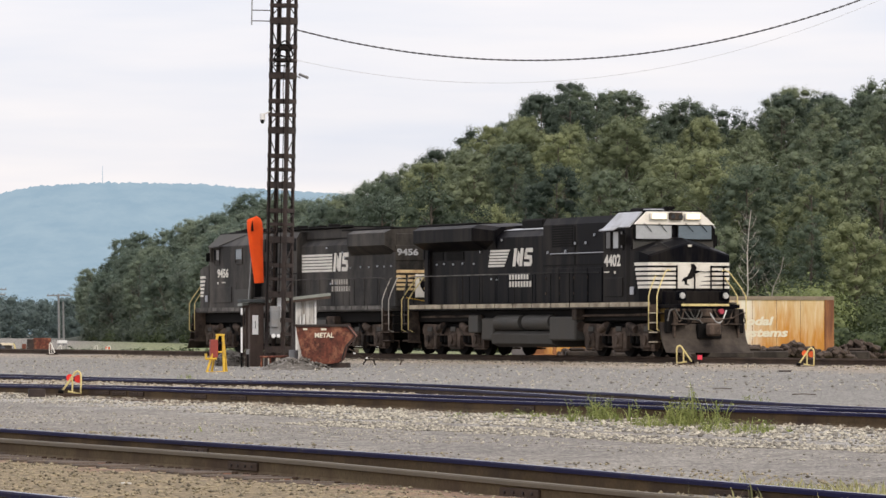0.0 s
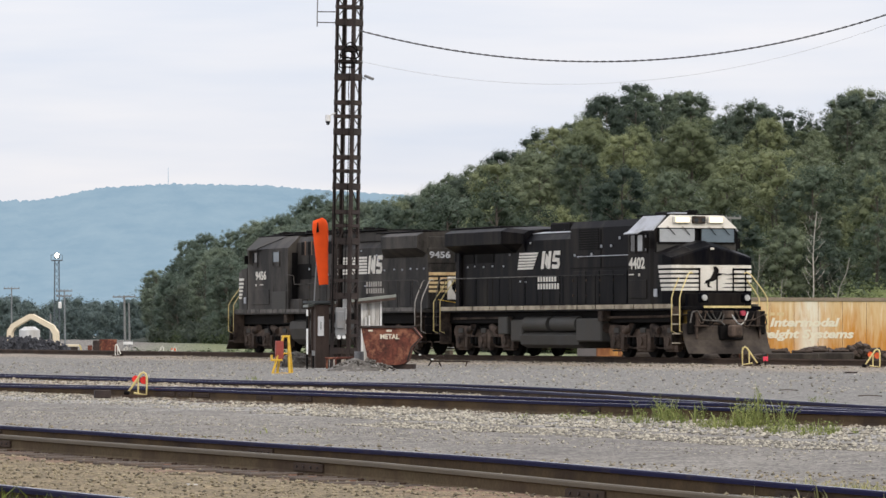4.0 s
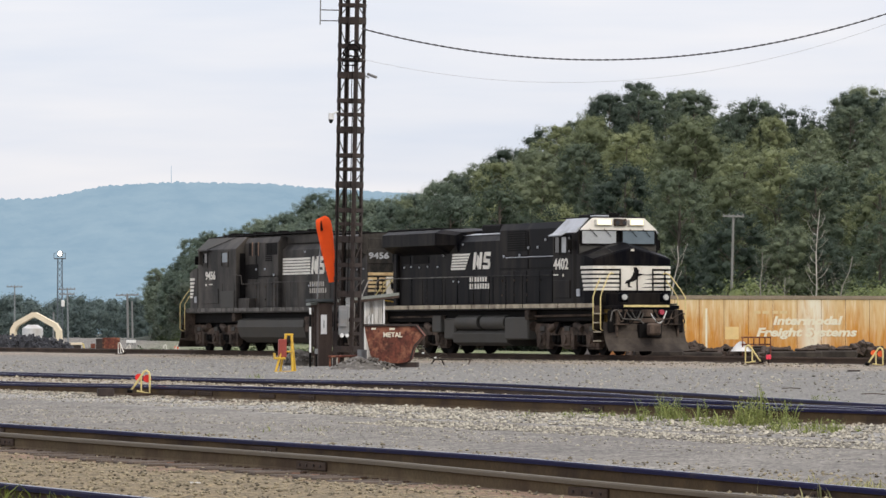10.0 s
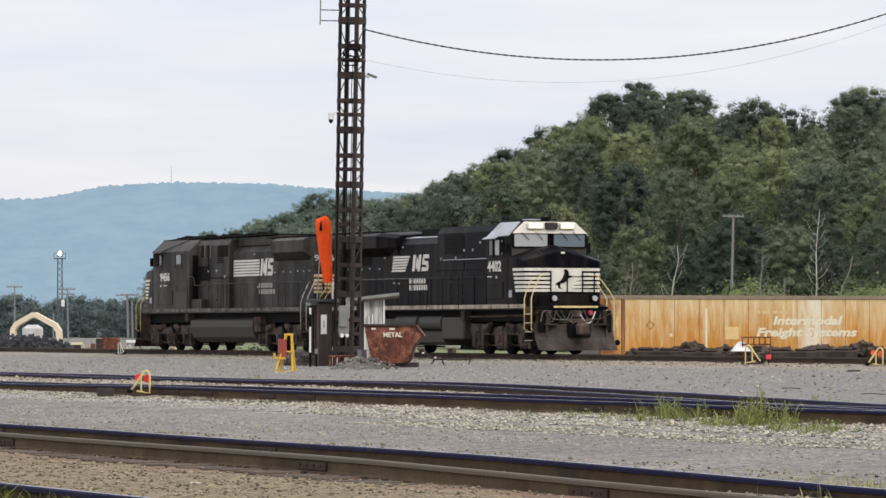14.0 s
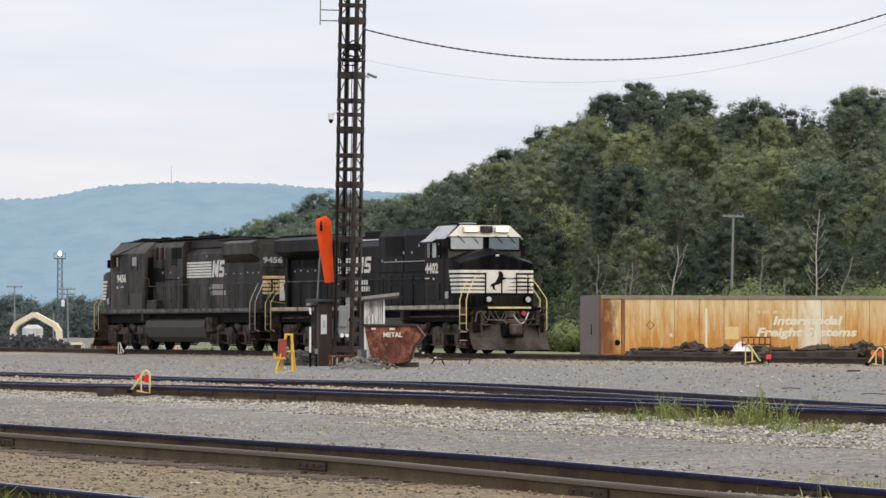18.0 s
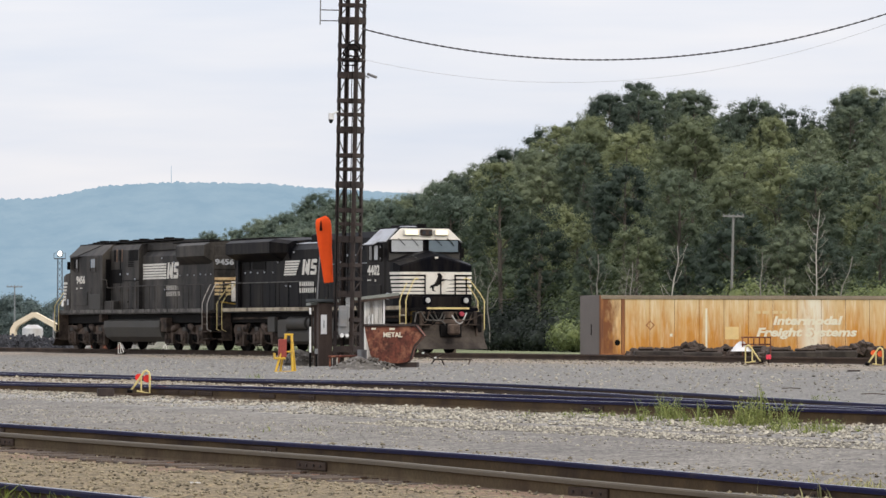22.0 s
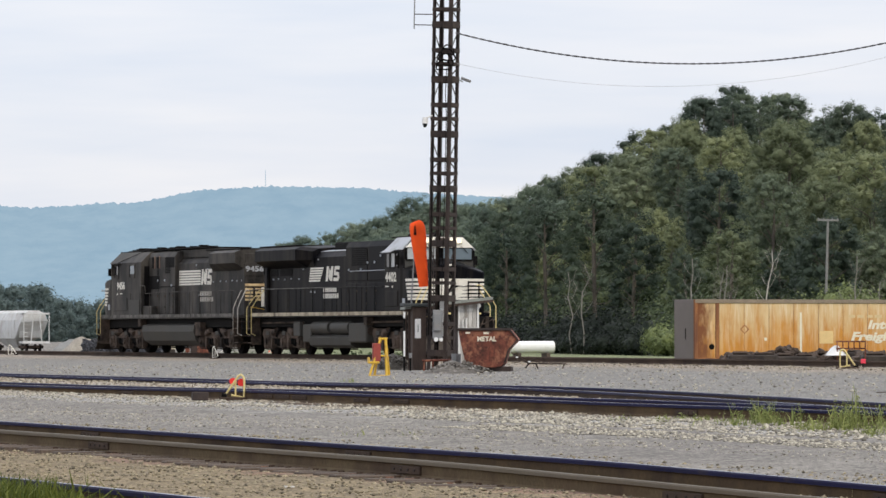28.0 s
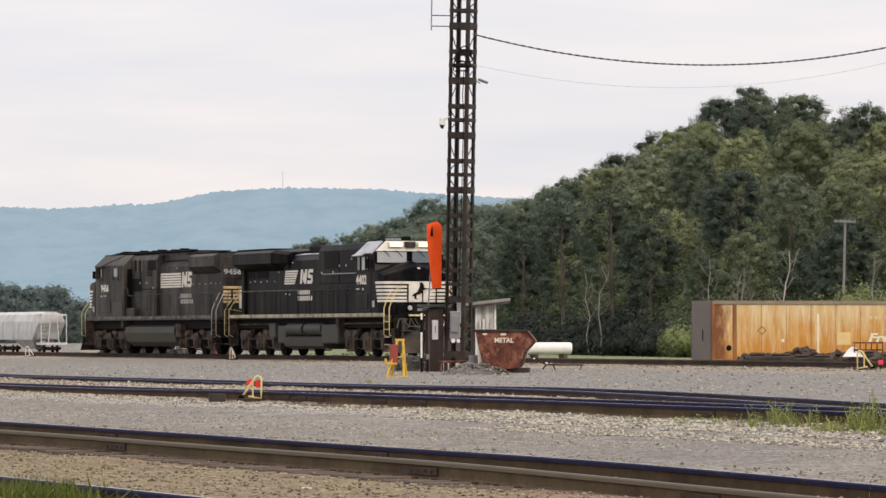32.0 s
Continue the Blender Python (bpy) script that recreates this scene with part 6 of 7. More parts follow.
    part("earth_crust", Shape().box(-L * 0.42, -L * 0.1, -0.25, 0.2, h, h + 0.12, 0.05).box(0.05, L * 0.40, -0.2, 0.25, h, h + 0.09, 0.04), RUBBLE, cb, "earth crumbs on top")
for i, (b, ah, rx, h) in enumerate(((0.05351, 164, 1.1, 0.85), (0.06182, 165, 1.0, 0.72), (0.09114, 163, 0.9, 0.90), (0.07221, 163, 1.1, 0.68), (0.04288, 165, 0.6, 0.62), (0.04655, 166, 0.8, 0.58), (0.10458, 162, 1.4, 0.95), (0.09969, 158, 0.9, 0.6), (0.08137, 165, 1.2, 0.72), (0.08626, 166, 0.9, 0.66))):
    rubble(b, ah, -0.34, rx, h, "dark heap of earth and broken rubble behind the track")
tp = mound("tarpaulin_bundle", 0.06451, 157, 0.16, 0.36, 0.3, 0.34, WHITEP, "crumpled white tarpaulin bundle on the rubble", 41, "tarpaulin")
rubble(0.06451, 158, -0.34, 0.7, 0.62, "dark heap of earth and broken rubble under a tarpaulin")
rack = thing("scrap_rack", facing(0.06768, 157, -0.30), "rusty steel scrap rack among the rubble", "rack")
part("frame", Shape().box(-0.5, 0.5, -0.2, 0.2, 0.62, 0.67, 0.01).box(-0.5, 0.5, -0.2, 0.2, 0.86, 0.91, 0.01), REDRUST, rack)
for k in range(6):
    part("upright", Shape().box(-0.49 + k * 0.19, -0.45 + k * 0.19, -0.2, -0.17, 0.0 if k in (0, 5) else 0.64, 0.88), REDRUST, rack)

rubble(-0.01662, 138.2, -0.40, 1.0, 0.52, "loose lumps of gravel and earth on the heap before the tower", 0.055, HEAP)
rubble(-0.03103, 149.4, -0.40, 0.7, 0.68, "loose lumps of gravel and earth on the heap beside the shed", 0.055, HEAP)

# white pipe beyond the far track
pp = thing("culvert_pipe", facing(-0.00122, 240, -0.45, 20), "large white plastic pipe lying open on the ground", "pipe")
part("shell", Shape().loft([[(x, r * math.cos(a), 0.62 + r * math.sin(a)) for a in [k * math.pi / 10 for k in range(20)]] for x, r in ((-1.2, 0.25), (-1.2, 0.31), (1.2, 0.31), (1.2, 0.25), (-1.18, 0.25))], caps=False, smooth=False), WHITEP, pp)
for x in (-0.8, 0.8):
    part("cradle", Shape().box(x - 0.1, x + 0.1, -0.4, 0.4, -0.1, 0.32, 0.01), SLEEPER, pp)

# ---------- far left of the yard ----------
arch = thing("shelter_arch", facing(-0.08784, 420, -0.95, -10), "cream fabric hoop shelter frame at the end of the yard", "shelter")
outer = [(-2.45, 0), (-2.40, 1.9), (-2.0, 2.5), (-0.35, 3.42), (-0.05, 3.42), (1.9, 2.4), (2.3, 1.8), (2.4, 0)]
inner = [(-1.98, 0), (-1.95, 1.75), (-1.7, 2.15), (-0.28, 2.95), (-0.08, 2.95), (1.6, 2.05), (1.88, 1.6), (1.95, 0)]
for k in range(len(outer) - 1):
    part("hoop_segment", Shape().prism([outer[k], outer[k + 1], inner[k + 1], inner[k]], "y", -0.4, 0.4), FABRIC, arch)

tk = thing("storage_tank", facing(-0.08870, 440, -1.2), "pale round-topped storage tank under the shelter", "tank")
part("shell", Shape().tube((0, 0, 0), (0, 0, 2.2), 1.0, n=16).tube((0, 0, 2.2), (0, 0, 2.55), 1.0, 0.5, n=16), HOPPER, tk)
random.seed(8)
sc = Shape()
for i in range(1000):
    b = random.uniform(-0.09823, -0.08015)
    ah = random.uniform(385, 402)
    env = 1.55 * (1 - ((b - -0.09090) / (-0.07868 - -0.09090)) ** 2 * (0.75 if b > -0.09090 else 0.15)) * random.random()
    p = sight(b, ah, -1.2 + max(0, env))
    mm = Matrix.Translation(p) @ Euler((random.uniform(0, 6), random.uniform(0, 6), random.uniform(0, 6))).to_matrix().to_4x4()
    w = random.uniform(0.06, 0.30)
    sc.box(-w, w, -w * 0.4, w * 0.4, -w * 0.3, w * 0.3, 0.015, mm)
tagged(part("scrap_heap", sc, SCRAP), "long dark heap of tangled scrap at the end of the yard", "scrap heap", kind="stuff")

# wood and steel far down the yard, tinted blue-grey to paint in haze
HAZEPOLE = mat("hazed_pole_wood", (0.24, 0.26, 0.27), rough=0.9, vary=0.2, scale=2, fine=25, bump=0.2)
HAZESTEEL = mat("hazed_tower_steel", (0.095, 0.115, 0.135), rough=0.7, vary=0.25, scale=2, fine=25, bump=0.1)
lt = thing("floodlight_tower", facing(-0.08283, 620, -1.3), "tall dark lattice floodlight tower with one lit lamp", "floodlight tower")
for x, y in ((-0.42, -0.3), (0.42, -0.3), (-0.42, 0.3), (0.42, 0.3)):
    part("leg", Shape().tube((x, y, 0), (x * 0.75, y * 0.75, 10.6), 0.07, n=6), HAZESTEEL, lt)
for i in range(14):
    z0 = i * 0.75
    k = 1 - 0.25 * z0 / 10.6
    part("brace", Shape().tube((-0.42 * k, -0.3 * k, z0), (0.42 * k, -0.3 * k, z0 + 0.75), 0.035, n=5), HAZESTEEL, lt)
    part("brace", Shape().tube((0.42 * k, -0.3 * k, z0), (-0.42 * k, -0.3 * k, z0 + 0.75), 0.035, n=5), HAZESTEEL, lt)
part("platform", Shape().box(-0.85, 0.85, -0.5, 0.5, 10.6, 10.75, 0.02), HAZESTEEL, lt)
part("railing", Shape().pipe([(-0.85, -0.5, 10.7), (-0.85, -0.5, 11.3), (-0.5, -0.5, 11.35)], 0.04).pipe([(0.85, -0.5, 10.7), (0.85, -0.5, 11.3), (0.5, -0.5, 11.35)], 0.04), HAZESTEEL, lt)
lt.scale = (0.9, 0.9, 1.10)
lp = part("lamp_head", Shape().box(-0.4, 0.4, -0.1, 0.4, 10.9, 11.6, 0.08), GREYBOX, lt)
part("lens", Shape().tube((0, -0.13, 11.3), (0, -0.16, 11.3), 0.29, n=18), LAMPGLOW, lp, "glowing flood lamp")


def utility_pole(b, ahead, base, top, arms, label, lean=0.0, r=0.11, mater=POLEWOOD, lamp=False, group=""):
    up = thing("utility_pole", facing(b, ahead, base, 0, lean), label, "utility pole", group)
    h = top - base
    part("pole", Shape().tube((0, 0, 0), (0, 0, h), r * 1.25, r, n=8), mater, up)
    for z, w in arms:
        part("crossarm", Shape().box(-w, w, -0.16, -0.08, h - z - 0.08, h - z + 0.08, 0.01), mater, up)
        for x in ((-w * 0.9, -w * 0.4, w * 0.4, w * 0.9) if w > 0.6 else ()):
            part("insulator", Shape().tube((x, -0.12, h - z + 0.08), (x, -0.12, h - z + 0.22), 0.05, n=6), GREYBOX, up)
    if lamp:
        part("yard_light", Shape().box(-0.75, -0.35, -0.25, 0.15, h - 2.3, h - 1.5, 0.08), WHITEP, up)
    return up


far = "line of poles at the end of the yard"
utility_pole(-0.09261, 640, -1.3, 7.1, ((0.25, 1.1),), "far wooden utility pole with a crossarm", 0, 0.085, HAZEPOLE, group=far)
utility_pole(-0.08100, 560, -1.3, 6.0, ((0.2, 1.0), (0.8, 0.9)), "far wooden utility pole with a yard light", -1.0, 0.085, HAZEPOLE, True, far)
utility_pole(-0.06805, 600, -1.3, 5.6, ((0.2, 1.5),), "far pale utility pole with a wide crossarm", -1, 0.13, GREYBOX, False, far)
utility_pole(-0.06707, 600, -1.3, 4.6, (), "far pale plain utility pole", -1, 0.11, GREYBOX, False, far)
utility_pole(-0.08418, 600, -1.3, 3.2, (), "far pale plain utility pole", 0, 0.10, GREYBOX, False, far)
utility_pole(0.06206, 398, -1.3, 10.78, ((0.14, 0.92),), "grey wooden utility pole with a short crossarm before the woods", 1.4, 0.098)

mound("gravel_mound", -0.10067, 455, -1.25, 2.4, 3.0, 1.7, mat("pale_yard_gravel", (0.24, 0.24, 0.225), rough=0.95, vary=0.3, scale=0.8, fine=8, bump=0.5), "pale grey gravel heap at the end of the yard", 15)
mound("gravel_mound", -0.09823, 440, -1.25, 2.6, 2.0, 1.9, mat("tan_yard_gravel", (0.33, 0.30, 0.25), rough=0.95, vary=0.3, scale=0.8, fine=8, bump=0.5), "low tan gravel heap at the end of the yard", 18)
bl = thing("flat_trailer", facing(-0.08015, 405, -1.2, 5), "pale low flat trailer standing in the yard", "trailer")
part("deck", Shape().box(-0.8, 0.85, -1, 1, 0.75, 0.95, 0.02), FABRIC, bl)
part("side", Shape().box(-0.6, 0.75, -1, -0.9, 0.05, 0.75, 0.02), CONCRETE, bl)
part("ramp", Shape().prism([(0.85, 0.95), (1.0, 0.85), (1.25, 0.0), (1.1, 0.0)], "y", -1, 1), PALE_YELLOW, bl)
for b, w, h, mm, lb in ((-0.07563, 0.20, 0.45, REDRUST, "small dull red marker board at the end of the yard"), (-0.07172, 0.8, 1.0, REDRUST, "rusty red steel bin at the end of the yard"), (-0.07404, 0.4, 0.9, RUST, "dark rusty steel cabinet at the end of the yard")):
    q = thing("steel_bin" if "bin" in lb else ("marker_board" if "marker" in lb else "steel_cabinet"), facing(b, 430, -1.2), lb, "yard equipment")
    part("body", Shape().box(-w, w, -0.3, 0.3, 0.35 if "marker" in lb else 0.0, 0.35 + h, 0.03), mm, q)
    if "marker" in lb:
        part("post", Shape().tube((0, 0, 0), (0, 0, 0.4), 0.04, n=6), DARK, q)
for b, ah in ((-0.06817, 390), (-0.06035, 360), (-0.05767, 350)):
    hoop_stand(b, ah, -1.0 if ah > 370 else -0.9, 0, CREAM, ORANGERED if ah == 350 else None, "pale derail hoop far down the yard", 1.3)
sign = thing("yard_sign", facing(-0.06744, 470, -1.2), "white sign board between two posts down the yard", "sign")
part("board", Shape().box(-0.5, 0.5, -0.05, 0.05, 0.75, 1.05, 0.02), WHITEP, sign)
for x in (-0.4, 0.4):
    part("post", Shape().tube((x, 0.06, 0), (x, 0.06, 1.0), 0.05, n=6), GREYBOX, sign)

# covered hopper wagon far down the yard
hc = sight(-0.10837, 500, -1.12)
hop = thing("hopper_wagon", pose(hc.x, hc.y, hc.z), "dirty white covered hopper wagon standing in the yard", "railway wagon")
sect = lambda x: [(x, -1.5, 1.5), (x, -1.58, 2.4), (x, -1.52, 3.5), (x, -1.2, 4.25), (x, -0.5, 4.55), (x, 0.5, 4.55), (x, 1.2, 4.25), (x, 1.52, 3.5), (x, 1.58, 2.4), (x, 1.5, 1.5)]
part("body", Shape().loft([sect(-20.5), sect(-3.3), [(-0.9, p[1] * 0.97, max(p[2], 3.3 + 0.12 * k / 9)) for k, p in enumerate(sect(-0.9))]]), HOPPER, hop)
for i in range(11):
    x = -20.4 + i * 1.7
    part("rib", Shape().loft([[(p[0], p[1] * 1.03, p[2] * 1.005) for p in sect(x - 0.06)], [(p[0], p[1] * 1.03, p[2] * 1.005) for p in sect(x + 0.06)]]), HOPPER, hop)
part("slope_sheet", Shape().add([(-1.6, -1.45, 3.4), (-1.6, 1.45, 3.4), (-2.6, 1.2, 1.6), (-2.6, -1.2, 1.6), (-1.7, -1.45, 3.4), (-1.7, 1.45, 3.4), (-2.7, 1.2, 1.6), (-2.7, -1.2, 1.6)], [(0, 1, 2, 3), (4, 7, 6, 5), (0, 4, 5, 1), (1, 5, 6, 2), (2, 6, 7, 3), (3, 7, 4, 0)]), HOPPER, hop)
part("end_sill", Shape().box(-1.7, 0.0, -1.5, 1.5, 0.95, 1.2, 0.02), HOPPER, hop)
part("end_frame", Shape().box(-0.16, 0.0, -1.5, 1.5, 4.1, 4.3, 0.02).box(-1.7, 0, -1.5, -1.35, 4.1, 4.3, 0.02).box(-1.7, 0, 1.35, 1.5, 4.1, 4.3, 0.02), HOPPER, hop)
for y in (-1.42, -0.62, 0.62, 1.42):
    part("end_post", Shape().tube((-0.08, y, 1.1), (-0.08, y if abs(y) > 1 else y * 0.5, 4.2), 0.06, n=6), HOPPER, hop)
for i in range(7):
    part("ladder_rung", Shape().tube((-0.05, -1.42, 1.3 + i * 0.42), (-0.05, -0.95, 1.3 + i * 0.42), 0.03, n=5), HOPPER, hop)
part("outlet", Shape().loft([[(-4, -1.2, 1.5), (-4, 1.2, 1.5), (-12, 1.2, 1.5), (-12, -1.2, 1.5)], [(-6, -0.4, 0.5), (-6, 0.4, 0.5), (-10, 0.4, 0.5), (-10, -0.4, 0.5)]]), HOPPER, hop)
for xc in (-2.2, -18.2):
    bg2 = part("bogie", Shape().box(xc - 1.2, xc + 1.2, -1.1, 1.1, 0.42, 0.75, 0.05), GRIME, hop)
    for dx in (-0.9, 0.9):
        part("wheelset", Shape().tube((xc + dx, -0.8, 0.46), (xc + dx, 0.8, 0.46), 0.10, n=8).tube((xc + dx, -0.8, 0.46), (xc + dx, -0.68, 0.46), 0.46, n=16).tube((xc + dx, 0.68, 0.46), (xc + dx, 0.8, 0.46), 0.46, n=16), DARK, bg2)

# ---------- far ridge, a plain distant backdrop that glows with haze in its colour ---
RIDGE = [(-500, 372), (-330, 362), (-200, 356), (-120, 360), (-40, 357), (0, 353), (70, 352), (110, 345), (180, 330), (240, 326), (300, 323), (400, 324), (480, 326), (560, 333), (640, 338), (720, 342), (820, 355), (950, 372), (1100, 395), (1800, 440), (3000, 470)]
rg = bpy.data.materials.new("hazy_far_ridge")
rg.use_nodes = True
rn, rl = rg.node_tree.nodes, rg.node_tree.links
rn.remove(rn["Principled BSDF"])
# pale blue haze is put into this glowing colour; the mast shares it
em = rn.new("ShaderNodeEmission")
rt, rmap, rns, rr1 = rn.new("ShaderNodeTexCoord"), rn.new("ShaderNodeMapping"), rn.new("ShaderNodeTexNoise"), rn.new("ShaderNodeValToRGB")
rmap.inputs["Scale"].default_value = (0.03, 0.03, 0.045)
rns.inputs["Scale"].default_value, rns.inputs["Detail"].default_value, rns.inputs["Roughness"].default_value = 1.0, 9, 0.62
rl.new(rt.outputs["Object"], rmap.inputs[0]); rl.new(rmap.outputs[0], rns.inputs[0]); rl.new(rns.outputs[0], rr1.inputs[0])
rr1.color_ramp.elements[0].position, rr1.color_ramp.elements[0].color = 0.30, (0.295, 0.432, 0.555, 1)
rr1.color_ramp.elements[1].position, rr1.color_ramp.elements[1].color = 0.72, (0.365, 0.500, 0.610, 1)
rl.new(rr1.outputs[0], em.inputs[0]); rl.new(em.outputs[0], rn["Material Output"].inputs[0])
vs, fs, cols, RZ = [], [], 1150, 4200.0
for i in range(cols + 1):
    c = -500 + 3500 * i / cols
    yy = lerp_table(RIDGE, c)
    top = EYE_Z + (585 - yy) / 8185 * RZ + 1.6 * noise.noise((c * 0.11, 0, 0)) + 1.3 * noise.noise((c * 0.30, 5, 0)) + 1.0 * abs(noise.noise((c * 0.13, 8, 0))) + 0.9 * noise.noise((c * 0.85, 2, 0))
    for k in range(7):
        u = k / 6
        vs.append(sight((c - 784) / 8185, RZ - 500 * (1 - u), -12 + (top + 12) * u ** 0.9))
for i in range(cols):
    for k in range(6):
        fs.append((i * 7 + k, (i + 1) * 7 + k, (i + 1) * 7 + k + 1, i * 7 + k + 1))
me = bpy.data.meshes.new("backdrop_ridge")
me.from_pydata(vs, [], fs)
me.polygons.foreach_set("use_smooth", [True] * len(fs))
tagged(part("backdrop_ridge", me, rg), "long wooded ridge with the blue haze painted in", "ridge", kind="structure")
ms = thing("radio_mast", facing(-0.05877, 4190, 132.0), "thin far radio mast on top of the ridge", "radio mast")
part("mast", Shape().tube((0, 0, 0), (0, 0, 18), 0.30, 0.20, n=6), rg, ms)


# ---------- woods ----------
def icosphere():
    """Corners and triangles of an icosahedron, each face cut into four."""
    bm = bmesh.new()
    bmesh.ops.create_icosphere(bm, subdivisions=2, radius=1.0)
    v = np.array([p.co[:] for p in bm.verts])
    f = np.array([[p.index for p in q.verts] for q in bm.faces])
    bm.free()
    return v, f


BALL_V, BALL_F = icosphere()


def leaf_clump(c, r, n, size, rng, squash=0.92, stray=0.27):
    """Leaf sprays near the surface of a rounded clump: corners, and the soft outward direction of each."""
    d = rng.normal(size=(n, 3))
    d /= np.linalg.norm(d, axis=1)[:, None]
    stretch = rng.uniform(0.75, 1.35, 3)
    rad = r * np.clip(np.abs(rng.normal(0.86, stray, n)), 0.3, 1.6)
    p = np.array(c) + d * rad[:, None] * np.array((1, 1, squash)) * stretch
    nrm = d + rng.normal(size=(n, 3)) * 0.30 + np.array((0, 0, 0.30))
    nrm /= np.linalg.norm(nrm, axis=1)[:, None]
    t = np.cross(nrm, rng.normal(size=(n, 3)))
    t /= np.linalg.norm(t, axis=1)[:, None]
    b = np.cross(nrm, t)
    s = size * (0.6 + 0.8 * rng.random(n))[:, None]
    vs = [p + q + nrm * (rng.random(n)[:, None] - 0.5) * s * 0.5 for q in (t * s + b * s * 0.3, b * s * 0.75 - t * s * 0.7, -b * s * 0.95 - t * s * 0.3)]
    soft = d * 0.75 + nrm * 0.45 + np.array((0, 0, 0.10))
    soft /= np.linalg.norm(soft, axis=1)[:, None]
    return np.stack(vs, axis=1).reshape(-1, 3), np.repeat(soft, 3, axis=0)


def leaf_mesh(name, clumps, size, rng, per, dense=0.0, least=0.0, stray=0.27):
    """Leaves round every clump; with dense, a ragged inner mass of that share of its radius behind them."""
    got = [leaf_clump(c, r, max(6, int(per * r * r)), size, rng, 0.92, stray) for c, r in clumps]
    v, nv = [g[0] for g in got], [g[1] for g in got]
    n = sum(len(g) for g in v) // 3
    f = [np.arange(3 * n).reshape(-1, 3)]
    o = 3 * n
    if dense:
        for c, r in [q for q in clumps if q[1] > least]:
            lump = dense * r * (0.55 + 0.75 * rng.random(len(BALL_V)))[:, None]
            v.append(np.array(c) + BALL_V * lump * np.array((1, 1, 0.9)))
            nv.append(BALL_V + rng.normal(size=BALL_V.shape) * 0.45)
            f.append(BALL_F + o)
            o += len(BALL_V)
    v, nv, f = np.concatenate(v), np.concatenate(nv), np.concatenate(f)
    nv = nv / np.linalg.norm(nv, axis=1)[:, None]
    me = bpy.data.meshes.new(name)
    me.from_pydata(v.tolist(), [], f.tolist())
    me.polygons.foreach_set("use_smooth", [True] * len(f))
    me.normals_split_custom_set_from_vertices(nv.tolist())
    return me


def tree_parts(seed, height, crown_r, crown_from, nclump):
    """A trunk with limbs, and a broad domed crown of leaf clumps with gaps and an uneven outline."""
    rng = np.random.default_rng(seed)
    tr = Shape()
    bend = rng.normal(size=2) * 0.4
    tr.pipe([(0, 0, -1.2), (bend[0] * 0.3, bend[1] * 0.3, height * 0.3), (bend[0], bend[1], height * 0.62)], 0.19, 7)
    tr.pipe([(bend[0], bend[1], height * 0.60), (bend[0] * 1.2, bend[1] * 1.2, height * 0.88)], 0.10, 6)
    zc, hv = height * (crown_from + 1) / 2, height * (1 - crown_from) / 2
    # a few boughs swell out of the crown, so that its outline is lobed
    boughs = rng.normal(size=(7, 3)) + np.array((0, 0, 0.5))
    boughs /= np.linalg.norm(boughs, axis=1)[:, None]
    clumps = []
    for i in range(nclump):
        w = 1 - 1.75 * (i + 0.5) / nclump          # from the top of the dome down to its skirt
        a = i * 2.39996 + rng.normal() * 0.45
        ring = math.sqrt(max(0.0, 1 - w * w)) if w > -0.3 else 0.96 + 0.25 * (w + 0.3)
        way = np.array((ring * math.cos(a), ring * math.sin(a), w))
        swell = max(0.0, float((boughs @ way).max()) - 0.55) * 0.75
        lump = 0.66 + 0.26 * rng.random() + swell - (0.22 if i % 5 == 0 else 0)
        r = crown_r * (0.17 + 0.15 * rng.random())
        c = (bend[0] + way[0] * (crown_r - r * 0.8) * lump, bend[1] + way[1] * (crown_r - r * 0.8) * lump, zc + w * (hv - r * 0.6) * min(lump, 1.06))
        clumps.append((c, r))
        if i % 3 == 0:
            z0 = c[2] - ring * crown_r * 0.6
            tr.pipe([(bend[0] * 0.8, bend[1] * 0.8, max(height * 0.22, z0)), ((bend[0] + c[0]) / 2, (bend[1] + c[1]) / 2, (z0 + c[2]) / 2 + 0.2), c], 0.055, 5)
    # thin sprays that stand out of the dome
    for i in range(30):
        w, a = 0.10 + 0.90 * rng.random(), rng.random() * 6.283
        out = 0.92 + 0.20 * rng.random()
        q = math.sqrt(1 - w * w)
        c = (bend[0] + q * crown_r * out * math.cos(a), bend[1] + q * crown_r * out * math.sin(a), zc + w * hv * out)
        clumps.append((c, 0.40 + 0.28 * rng.random()))
    return tr, clumps, rng


PROTOS = []
for i, (h, r, cf, nc) in enumerate(((17.0, 3.9, 0.24, 54), (18.5, 3.6, 0.22, 54), (15.5, 4.1, 0.20, 52), (19.5, 4.4, 0.30, 58), (16.0, 3.2, 0.10, 50), (14.5, 3.5, 0.08, 50), (17.5, 4.6, 0.32, 56))):
    tr, clumps, rng = tree_parts(50 + i, h, r, cf, nc)
    crown = leaf_mesh("crown", clumps, 0.112, rng, 195, 0.62, 0.70)
    PROTOS.append((tr.mesh("trunk"), crown, max(v.co.z for v in crown.vertices) - 0.3))
    PROTOS[-1][0].materials.append(BARK)
    PROTOS[-1][1].materials.append(LEAF)

